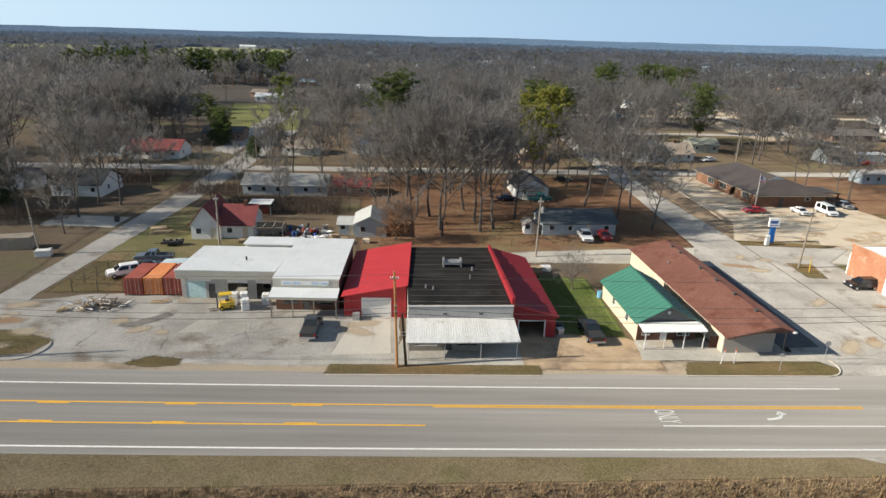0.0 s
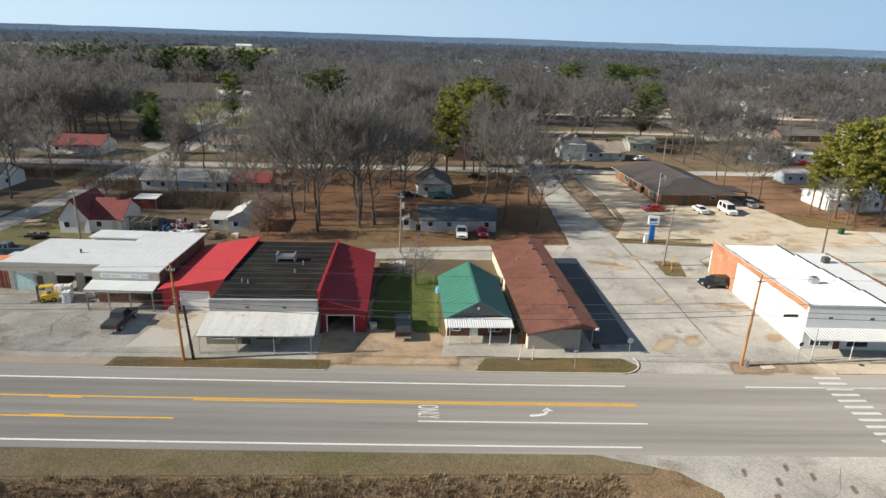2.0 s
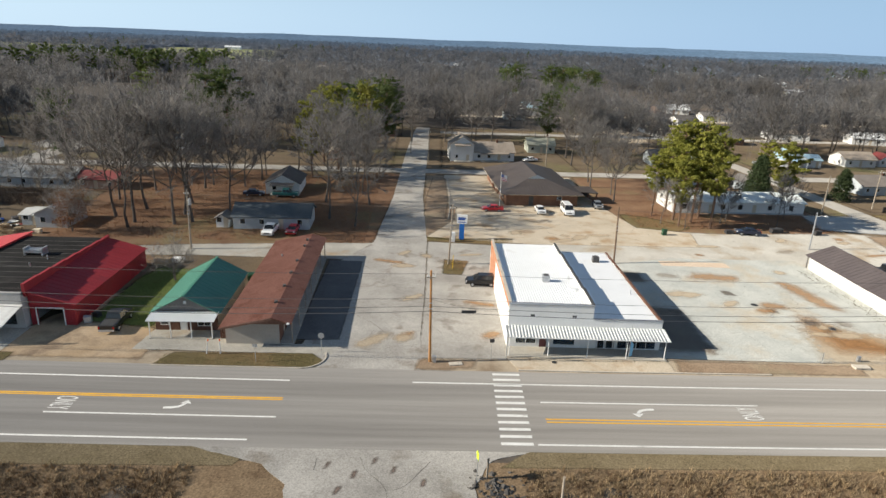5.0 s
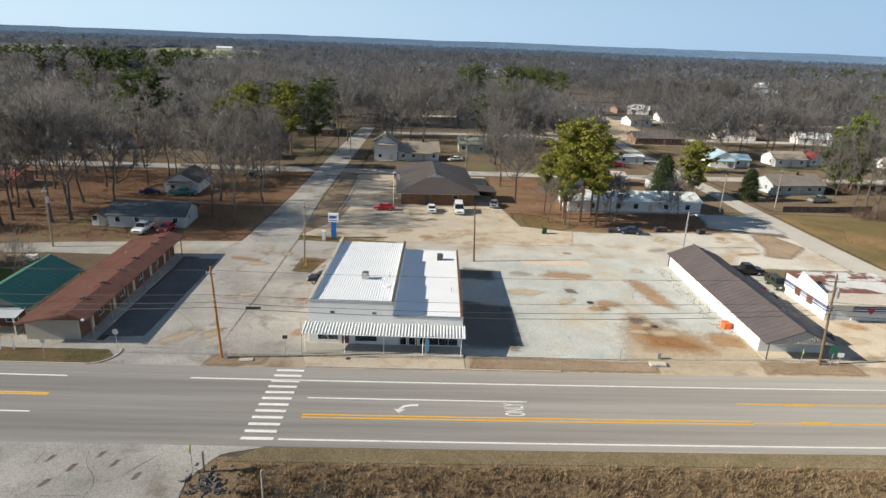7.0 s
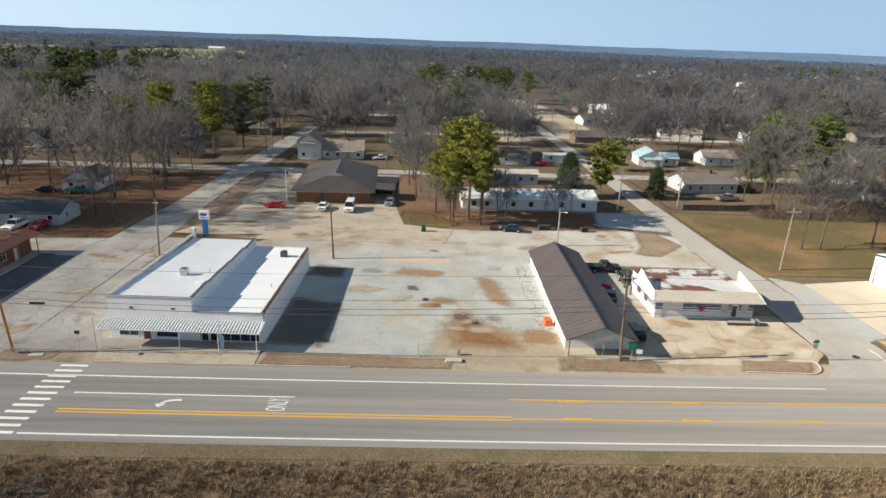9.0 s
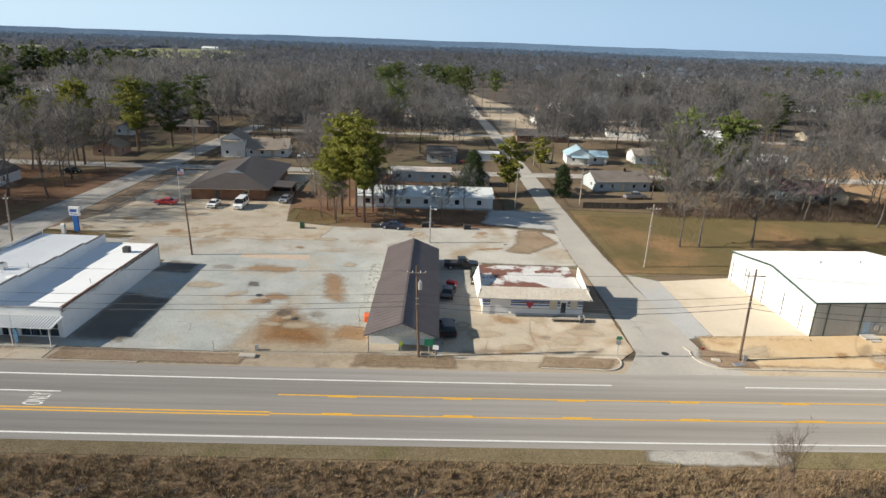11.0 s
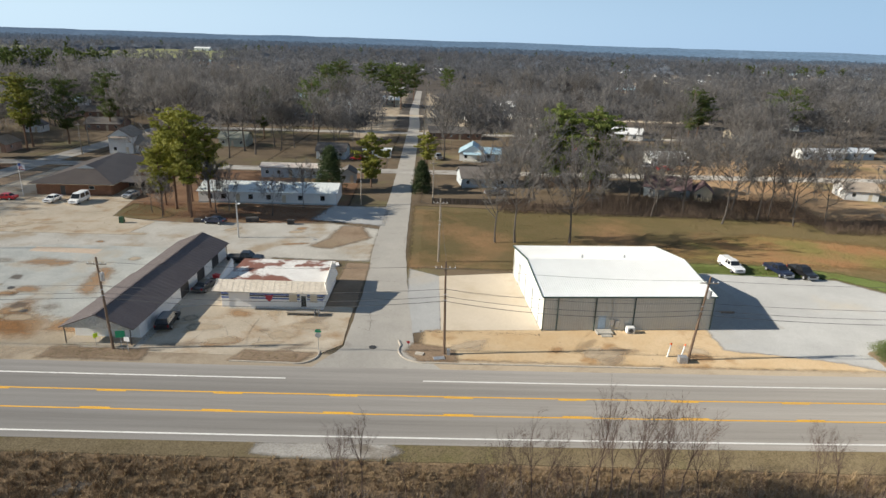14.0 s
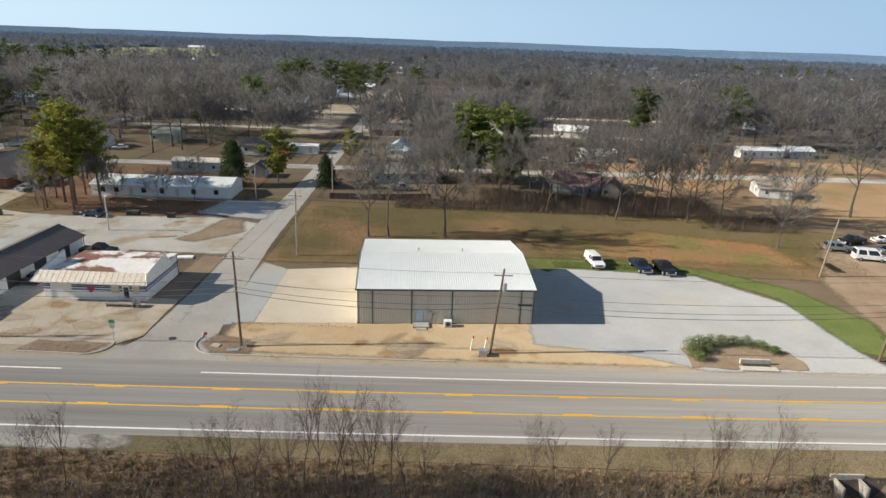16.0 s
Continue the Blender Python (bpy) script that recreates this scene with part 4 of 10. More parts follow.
wash("pole_bed", [(51.4, 63.0), (54.6, 62.9), (58, 63.4), (58.2, 65), (52, 65.2)], 0.075, brown_dirt, "worn dirt corner with a broken drain cover", 0.9)
wash("lot_front_strip", [(81.5, 63.1), (103.4, 63.0), (103.6, 65.2), (82, 65.8)], 0.075, brown_dirt, "scuffed brown strip along the road", 0.8)
wash("wash_front_strip", [(116.4, 63.2), (128.4, 63.2), (128, 65.8), (116.8, 66)], 0.075, brown_dirt, "weedy brown strip before the low building", 1.0)
wash("station_corner_bed", [(138.2, 63.9), (146.4, 63.8), (148, 66.2), (139.4, 66.4)], 0.08, brown_dirt, "bare corner bed with dry weeds", 0.8)
wash("street_corner_bed", [(158.6, 67.2), (160.2, 65.0), (165, 64.9), (164.6, 68.2), (159.4, 69.4)], 0.08, brown_dirt, "muddy corner bed with a cover plate", 0.9)

# blotches of grit, grime and washed soil over the old lots
BR = random.Random(77)
for k in range(88):
    x0, x1, y0, y1, z = ((82, 117, 67, 98, 0.08), (62, 150, 103, 118, 0.036), (128, 148, 67, 78, 0.066), (-60, -12, 68, 82, 0.06), (42, 61, 67, 106, 0.056), (62, 92, 113, 140, 0.042), (164, 198, 66, 72, 0.07))[k % 7]
    x, y, a, b, t = BR.uniform(x0, x1), BR.uniform(y0, y1), BR.uniform(0.4, 2.4), BR.uniform(0.25, 0.7), BR.uniform(-0.5, 0.9)
    ring = [(x + a * math.cos(q) * math.cos(t) - b * math.sin(q) * math.sin(t), y + a * math.cos(q) * math.sin(t) + b * math.sin(q) * math.cos(t)) for q in (i * 0.785 for i in range(8))]
    m = BR.choice((faint_sand, faint_sand, rusty, brown_dirt))
    wash("ground_stain", ring, z + 0.0004 * k, m, "faint blotch of washed grit and grime on old paving", b + 0.35, most=0.34)

# ---- the row of buildings along the highway ----


def workshop():
    """Two joined cream-roofed metal workshops with a porch."""
    e = thing("workshop", -38.5, 84.1, -2.0, "cream metal-roofed workshop with fascia, open bays and a brick porch", "building")
    holes = ((0.6, 3.2, 0.05, 2.5), (3.6, 4.5, 0, 2.2), (6.2, 8.9, 0, 2.8), (10.0, 12.0, 0, 2.8))
    bm = wall(12.8, 3.2, 0.25, holes)
    wall(10, 3.2, 0.25, (), bm, (0, 0.25, 0), (0, 1, 0), (1, 0, 0))
    wall(12.8, 3.2, 0.25, (), bm, (0, 10.25, 0))
    part("wall", bm, grey_block, e, "grey block wall")
    part("floor_slab", bx(-0.2, 13, -1.6, 10, -0.2, 0.07), lot_concrete, e)
    f = bx(-0.3, 12.9, -0.9, -0.7, 3.2, 4.35)
    ribs(f, (-0.3, -0.9, 3.25), (13.2, 0, 0), (0, 0, 1.05), 0.32, 0.1, 0.05)
    part("fascia", f, tan_metal, e, "pale ribbed metal fascia")
    part("fascia_cap", bx(-0.36, 12.9, -0.97, -0.62, 4.35, 4.5), cream_roof, e)
    r = slab([(-0.3, -0.7, 4.4), (12.9, -0.7, 4.4), (12.9, 10.5, 4.0), (-0.3, 10.5, 4.0)], 0.12)
    ribs(r, (-0.3, -0.7, 4.4), (13.2, 0, 0), (0, 11.2, -0.4), 0.9, 0.06, 0.008)
    part("roof", r, cream_roof, e, "dull white ribbed metal roof")
    part("soffit", bx(-0.2, 12.8, -0.7, 0.0, 3.1, 3.2), cream_paint, e)
    part("roof_vent", cyl(bmesh.new(), (7.8, 4, 4.1), (7.8, 4, 4.75), 0.13), dark_trim, e)
    part("panel_door", bx(0.62, 3.18, 0.05, 0.15, 0.1, 2.48), surf("pale_teal", (0.42, 0.6, 0.62), (0.5, 0.66, 0.67), 0.6), e, "pale teal panel door")
    part("sign_board", bx(1.0, 4.0, -0.05, -0.01, 2.55, 3.05), white_paint, e, "blank pale sign board")
    door(e, 3.6, 4.5, 2.2, 0.05, dark_trim, "dark steel door")
    for x0, x1 in ((6.2, 8.9), (10.0, 12.0)):
        part("rolled_shutter", bx(x0, x1, 0.0, 0.24, 2.35, 2.8), white_paint, e, "rolled-up white shutter")
        part("bay_wall", bx(x0, x1, 4.0, 4.1, 0, 3.2), dark_inside, e)
    # the taller wing with its porch
    y0 = -3.2
    bm = wall(8.2, 4.0, 0.25, ((1.0, 2.8, 0.9, 2.1), (3.5, 4.5, 0, 2.2), (5.0, 7.4, 0.8, 2.1)), None, (13.4, y0, 0))
    wall(16, 4.4, 0.25, (), bm, (21.35, y0 + 0.25, 0), (0, 1, 0), (1, 0, 0))
    wall(16, 4.4, 0.25, (), bm, (13.4, y0 + 0.25, 0), (0, 1, 0), (1, 0, 0))
    part("wing_wall", bm, brick_brown, e, "dark brick shopfront wall")
    f = bx(13.2, 21.7, y0 - 0.35, y0 - 0.1, 3.3, 4.55)
    ribs(f, (13.2, y0 - 0.35, 3.35), (8.5, 0, 0), (0, 0, 1.1), 0.3, 0.1, 0.05)
    part("wing_fascia", f, tan_metal, e)
    part("fascia_sign", bx(14.3, 20.4, y0 - 0.45, y0 - 0.4, 3.7, 4.3), white_paint, e, "white board with faded blue marks")
    for a in (14.6, 15.8, 18.2, 19.4):
        part("sign_mark", bx(a, a + 0.9, y0 - 0.47, y0 - 0.45, 3.85, 4.15), surf("sign_mark", (0.42, 0.55, 0.68), (0.48, 0.6, 0.72), 0.6), e)
    r = slab([(13.1, y0 - 0.3, 4.6), (21.8, y0 - 0.3, 4.6), (21.8, y0 + 17, 4.45), (13.1, y0 + 17, 4.45)], 0.14)
    ribs(r, (13.1, y0 - 0.3, 4.6), (8.7, 0, 0), (0, 17.3, -0.15), 0.9, 0.06, 0.008)
    part("wing_roof", r, cream_roof, e, "dull white ribbed metal roof")
    r = slab([(5.6, 10.3, 4.5), (13.1, 10.3, 4.5), (13.1, 14, 4.45), (5.6, 14, 4.45)], 0.14)
    part("back_roof", r, cream_roof, e)
    part("back_wall", bx(5.8, 13.2, 10.6, 13.8, 0, 4.3), tan_metal, e)
    r = slab([(13.1, y0 - 2.7, 2.95), (21.8, y0 - 2.7, 2.95), (21.8, y0 - 0.3, 3.35), (13.1, y0 - 0.3, 3.35)], 0.1)
    part("porch_roof", r, cream_roof, e)
    part("porch_beam", bx(13.2, 21.7, y0 - 2.65, y0 - 2.5, 2.6, 2.88), cream_paint, e)
    for x in (13.3, 16.0, 18.7, 21.5):
        part("porch_post", bx(x, x + 0.14, y0 - 2.6, y0 - 2.46, 0, 2.6), grey_wood, e)
    window(e, 14.4, 16.2, 0.9, 2.1, y0, dark_trim, 2)
    window(e, 18.4, 20.8, 0.8, 2.1, y0, dark_trim, 2)
    door(e, 16.9, 17.9, 2.2, y0, dark_trim)
    return e


def red_garage():
    e = thing("red_garage", -16.2, 78.3, -2.0, "red metal garage with white roll-up door and sloping roof", "building")
    bm = wall(8.0, 3.0, 0.2, ((2.4, 5.9, 0, 2.6),), top=(3.0, 4.55))
    wall(16.5, 3.0, 0.2, (), bm, (0, 0.2, 0), (0, 1, 0), (1, 0, 0))
    wall(16.5, 4.5, 0.2, (), bm, (7.8, 0.2, 0), (0, 1, 0), (1, 0, 0))
    wall(8.0, 3.0, 0.2, (), bm, (0, 16.7, 0), top=(3.0, 4.55))
    ribs(bm, (0, 0, 0), (2.3, 0, 0), (0, 0, 3.0), 0.3, 0.08, 0.03)
    ribs(bm, (6.0, 0, 0), (2.0, 0, 0), (0, 0, 4.1), 0.3, 0.08, 0.03)
    part("wall", bm, red_metal, e, "red ribbed steel wall")
    r = slab([(-0.3, -0.4, 3.0), (8.2, -0.4, 4.65), (8.2, 17.2, 4.65), (-0.3, 17.2, 3.0)], 0.1)
    ribs(r, (-0.3, 17.1, 3.0), (0, -17.5, 0), (8.5, 0, 1.65), 0.9, 0.09, 0.04, "seam")
    part("roof", r, red_metal, e, "bright red metal roof")
    garage_door(e, 2.4, 5.9, 2.6, 0.06, white_paint, "white sectional garage door")
    part("door_trim", bx(2.25, 2.4, -0.05, 0.0, 0, 2.7), white_paint, e)
    part("door_trim", bx(5.9, 6.05, -0.05, 0.0, 0, 2.7), white_paint, e)
    part("door_trim", bx(2.25, 6.05, -0.05, 0.0, 2.6, 2.75), white_paint, e)
    return e


def black_shop():
    e = thing("black_roofed_shop", -8.0, 71.3, 0.5, "grey shop with flat black tar roof and rusty tin awning", "building")
    bm = wall(12.5, 4.55, 0.3, ((0.7, 3.6, 0.5, 2.3), (4.1, 5.2, 0, 2.3), (5.6, 8.4, 0.5, 2.3), (9.2, 11.6, 0.5, 2.3)))
    wall(22, 4.22, 0.3, (), bm, (0, 0.3, 0), (0, 1, 0), (1, 0, 0))
    wall(22, 4.15, 0.3, (), bm, (12.2, 0.3, 0), (0, 1, 0), (1, 0, 0))
    wall(12.5, 4.2, 0.3, (), bm, (0, 22.3, 0))
    part("wall", bm, grey_block, e, "grey rendered wall")
    part("wall_cap", bx(-0.05, 12.55, -0.06, 0.36, 4.55, 4.62), grey_block, e)
    part("roof", slab([(0.0, 0.3, 4.42), (12.5, 0.3, 4.42), (12.5, 22.6, 4.26), (0.0, 22.6, 4.26)], 0.1), black_roof, e, "flat black tar roof with worn seams")
    for i in range(1, 12):
        part("roof_seam", slab([(0.35, i * 1.85, 4.432 - 0.0125 * i), (12.15, i * 1.85, 4.432 - 0.0125 * i), (12.15, i * 1.85 + 0.09, 4.432 - 0.0125 * i), (0.35, i * 1.85 + 0.09, 4.432 - 0.0125 * i)], 0.03), tar, e)
    for x, y in ((8.3, 9.5), (2.3, 6.2), (8.9, 12.6), (3.2, 5.6)):
        part("roof_vent", cyl(bmesh.new(), (x, y, 4.2), (x, y, 4.85), 0.1), galvanised, e)
    ac = bmesh.new()
    bx(5.0, 7.6, 13.8, 15.2, 4.7, 5.0, ac)
    for x in (5.0, 7.4):
        bx(x, x + 0.2, 13.8, 15.2, 4.2, 5.35, ac)
    u = part("roof_unit", ac, galvanised, e, "old pale rooftop cooling unit")
    part("grille", ribs(bx(5.2, 7.4, 13.8, 15.2, 5.0, 5.02), (5.2, 13.78, 5.02), (2.2, 0, 0), (0, 1.4, 0), 0.3, 0.12, 0.08), galvanised, u)
    for x in (4.1, 8.4):
        part("wall_vent", bx(x, x + 0.5, -0.03, 0.02, 3.55, 3.75), dark_trim, e)
    r = slab([(-0.25, -4.6, 2.25), (12.7, -4.6, 2.25), (12.6, 0, 3.1), (-0.1, 0, 3.1)], 0.05)
    ribs(r, (-0.25, -4.6, 2.25), (12.9, 0, 0), (0, 4.6, 0.85), 0.28, 0.06, 0.015)
    part("awning", r, old_tin, e, "weathered whitish tin awning with rust streaks")
    part("awning_beam", bx(-0.2, 12.6, -4.5, -4.4, 2.05, 2.18), galvanised, e)
    for x in (0.0, 4.1, 8.2, 12.3):
        part("awning_post", cyl(bmesh.new(), (x, -4.45, 0), (x, -4.45, 2.1), 0.05), galvanised, e)
    for a, b in ((0.7, 3.6), (5.6, 8.4), (9.2, 11.6)):
        window(e, a, b, 0.5, 2.3, 0.0, dark_trim, 2)
    door(e, 4.1, 5.2, 2.3, 0.02, dark_trim)
    # boarded porch front below the awning
    board = surf("porch_board", (0.24, 0.215, 0.18), (0.32, 0.285, 0.24), 0.85, 0.5, 6, 0.05, grain=0.12)
    part("porch_front", wall(8.3, 2.55, 0.12, ((0.6, 3.2, 0.7, 2.0), (4.0, 5.0, 0, 2.1), (5.6, 7.9, 0.7, 2.0)), None, (0.1, -2.35, 0)), board, e, "dull tan boarded porch front")
    window(e, 0.7, 3.3, 0.7, 2.0, -2.3, white_paint, 3)
    window(e, 5.7, 8.0, 0.7, 2.0, -2.3, dark_trim, 2)
    part("porch_door", bx(4.14, 5.06, -2.3, -2.25, 0.03, 2.08), dark_trim, e)
    part("porch_side", bx(0.1, 0.22, -2.23, 0, 0, 2.5), board, e)
    part("porch_side", bx(8.28, 8.4, -2.23, 0, 0, 2.5), board, e)
    return e


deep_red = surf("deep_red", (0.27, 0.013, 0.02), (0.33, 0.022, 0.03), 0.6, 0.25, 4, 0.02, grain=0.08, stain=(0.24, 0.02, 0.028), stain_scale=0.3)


def red_lean_to():
    e = thing("red_lean_to", 4.7, 72.4, 0.5, "dark red metal lean-to shop with open bay", "building")
    bm = wall(5.3, 2.8, 0.2, ((0.8, 3.9, 0, 2.2),), top=(4.3, 2.8))
    wall(20.5, 2.8, 0.2, (), bm, (5.1, 0.2, 0), (0, 1, 0), (1, 0, 0))
    wall(5.3, 2.8, 0.2, (), bm, (0, 20.7, 0), top=(4.3, 2.8))
    ribs(bm, (5.3, 0.2, 0), (0, 20.5, 0), (0, 0, 2.75), 0.3, 0.08, 0.03)
    ribs(bm, (4.0, 0, 0), (1.3, 0, 0), (0, 0, 2.75), 0.3, 0.08, 0.03)
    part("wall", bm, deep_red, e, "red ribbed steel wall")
    r = slab([(0.0, -0.3, 4.45), (5.6, -0.3, 2.85), (5.6, 21.2, 2.85), (0.0, 21.2, 4.45)], 0.1)
    ribs(r, (0, 21.1, 4.45), (0, -21.4, 0), (5.6, 0, -1.6), 0.9, 0.08, 0.04, "seam")
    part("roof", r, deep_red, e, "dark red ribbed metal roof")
    for i in range(7):
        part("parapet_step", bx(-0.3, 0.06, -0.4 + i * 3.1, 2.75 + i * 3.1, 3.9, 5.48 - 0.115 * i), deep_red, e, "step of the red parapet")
    for a, b, c, d in ((0.65, 0.8, 0, 2.35), (3.9, 4.05, 0, 2.35), (0.65, 4.05, 2.2, 2.35)):
        part("bay_frame", bx(a, b, -0.05, 0.0, c, d), white_paint, e)
    part("back_panel", bx(0.2, 5.0, 5, 5.1, 0, 2.6), dark_inside, e)
    return e


def green_house():
    e = thing("green_roofed_house", 19.9, 71.4, 1.0, "small cream building with green metal gable roof and porch", "building")
    w, d, h, rh = 7.4, 13.2, 2.65, 4.75
    bm = wall(w, h, 0.2, ((0.6, 1.6, 0.8, 2.0), (2.9, 3.8, 0, 2.1), (5.0, 6.6, 0.7, 2.0)))
    part("front_wall", bm, brick_brown, e, "dark brick front wall")
    bm = wall(d, h, 0.2, ((3, 4, 1, 2), (8, 9, 1, 2)), None, (0, 0.2, 0), (0, 1, 0), (1, 0, 0))
    wall(d, h, 0.2, (), bm, (w - 0.2, 0.2, 0), (0, 1, 0), (1, 0, 0))
    wall(w, h, 0.2, (), bm, (0, d, 0))
    part("side_wall", bm, cream_paint, e, "cream painted block wall")
    for y in (0.12, d - 0.1):
        part("gable", slab([(0.1, y, h), (w - 0.1, y, h), (w / 2, y, rh - 0.15)], 0.06), surf("gable_grey", (0.13, 0.125, 0.12), (0.18, 0.17, 0.165), 0.8), e, "dark grey gable panel")
    for s, x in ((0, -0.5), (1, w + 0.5)):
        r = slab([(x, -0.4, h - 0.15), (w / 2, -0.4, rh), (w / 2, d + 0.5, rh), (x, d + 0.5, h - 0.15)], 0.08)
        if s == 0:
            ribs(r, (x, d + 0.4, h - 0.15), (0, -d - 0.8, 0), (w / 2 - x, 0, rh - h + 0.15), 0.92, 0.07, 0.04, "seam")
        else:
            ribs(r, (x, -0.4, h - 0.15), (0, d + 0.8, 0), (w / 2 - x, 0, rh - h + 0.15), 0.92, 0.07, 0.04, "seam")
        part("roof_slope", r, green_metal, e, "ribbed green metal roof slope")
    part("ridge_cap", bx(w / 2 - 0.16, w / 2 + 0.16, -0.42, d + 0.52, rh - 0.02, rh + 0.07), green_metal, e)
    part("gable_vent", bx(w / 2 - 0.15, w / 2 + 0.15, 0.0, 0.08, 3.6, 3.95), white_paint, e)
    r = slab([(-0.2, -2.3, 2.35), (w + 0.3, -2.3, 2.35), (w + 0.3, -0.05, 2.62), (-0.2, -0.05, 2.62)], 0.05)
    ribs(r, (-0.2, -2.3, 2.35), (w + 0.5, 0, 0), (0, 2.25, 0.27), 0.28, 0.13, 0.06)
    part("porch_roof", r, white_metal, e, "white corrugated porch roof")
    for x in (0.1, 2.5, 4.9, 7.3):
        part("porch_post", bx(x, x + 0.1, -2.2, -2.1, 0, 2.32), white_paint, e)
    window(e, 0.6, 1.6, 0.8, 2.0, 0.0)
    window(e, 5.0, 6.6, 0.7, 2.0, 0.0, None, 2)
    door(e, 2.9, 3.8, 2.1, 0.0, white_paint, "white door")
    for a in (3, 8):
        window(e, a + 0.2, a + 1.2, 1, 2, 0, None, 1, 2, "y", 0.0)
    part("porch_slab", bx(0, w, -2.3, 0, 0, 0.14), lot_concrete, e)
    return e


def brown_motel():
    e = thing("brown_roofed_row", 29.2, 68.3, 0.9, "long low row building with brown shingle roof and side walkway", "building")
    w, d = 6.2, 30.5
    holes = [(a, a + 0.95, 0, 2.1) for a in (2.5, 8.5, 14.5, 20.5, 26)] + [(a, a + 1.4, 0.9, 2.0) for a in (4.6, 10.6, 16.6, 22.6)]
    part("front_wall", wall(w, 2.7, 0.2, (), top=(2.65, 3.7)), surf("front_panel", (0.40, 0.36, 0.31), (0.46, 0.415, 0.36), 0.85, 0.4, grain=0.06), e, "plain tan panelled front wall")
    bm = wall(d, 2.65, 0.2, (), None, (0, 0.2, 0), (0, 1, 0), (1, 0, 0))
    wall(w, 2.65, 0.2, (), bm, (0, d, 0), top=(2.65, 3.7))
    part("side_wall", bm, cream_paint, e, "cream side wall")
    part("walkway_wall", wall(d, 3.3, 0.2, holes, None, (w - 0.2, 0.2, 0), (0, 1, 0), (1, 0, 0)), brick_brown, e, "brown brick wall with doors and windows")
    for a, b, c, h in holes:
        if h == 2.1:
            part("door", bx(w - 0.12, w - 0.06, a + 0.23, b + 0.17, 0.02, 2.08), cream_paint, e, "pale room door")
        else:
            window(e, a + 0.2, b + 0.2, c, h, 0, None, 2, 1, "y", w - 0.1)
    part("roof_slope", slab([(-0.45, -1.2, 2.62), (5.6, -1.2, 4.0), (5.6, d + 0.7, 4.0), (-0.45, d + 0.7, 2.62)], 0.14), brown_shingle, e, "brown shingle roof slope")
    part("roof_slope", slab([(5.6, -1.2, 4.0), (7.9, -1.2, 3.3), (7.9, d + 0.7, 3.3), (5.6, d + 0.7, 4.0)], 0.14), brown_shingle, e, "brown shingle roof slope")
    for i in range(26):
        u = i / 26
        x, z = -0.45 + 6.05 * u, 2.62 + 1.38 * u
        part("shingle_course", slab([(x, -1.2, z + 0.016), (x + 0.05, -1.2, z + 0.03), (x + 0.05, d + 0.7, z + 0.03), (x, d + 0.7, z + 0.016)], 0.02), brown_shingle, e)
    part("fascia_board", slab([(-0.45, -1.25, 2.62), (5.6, -1.25, 4.0), (5.6, -1.25, 3.7), (-0.45, -1.25, 2.4)], 0.06), surf("fascia_brown", (0.16, 0.085, 0.06), (0.2, 0.11, 0.08), 0.8), e)
    part("gable_board", slab([(0.2, -0.02, 2.6), (7.7, -0.02, 2.6), (7.7, -0.02, 3.2), (5.6, -0.02, 3.8)], 0.05), surf("gable_brown", (0.15, 0.08, 0.055), (0.19, 0.1, 0.07), 0.8), e, "brown gable boarding")
    for y in (0.2, 5, 10, 15, 20, 25, 30):
        part("walkway_post", bx(7.6, 7.72, y, y + 0.12, 0, 3.15), grey_wood, e)
    part("walkway_slab", bx(w, 7.9, 0, d, 0, 0.12), lot_concrete, e)
    for i, y in enumerate((3.0, 8.2, 13, 17.8, 24.5, 27.5)):
        part("roof_vent", bx(5.15, 5.5, y, y + 0.5, 3.85, 4.2), dark_trim, e)
    part("roof_vent", cyl(bmesh.new(), (2.4, 22, 3.1), (2.4, 22, 3.6), 0.12), galvanised, e)
    lampb = part("wall_lamp", bx(7.4, 7.7, -1.55, -1.3, 3.25, 3.45), white_paint, e, "small white flood lamp")
    part("lamp_arm", bx(7.3, 7.4, -1.4, -1.2, 3.2, 3.3), galvanised, lampb)
    return e


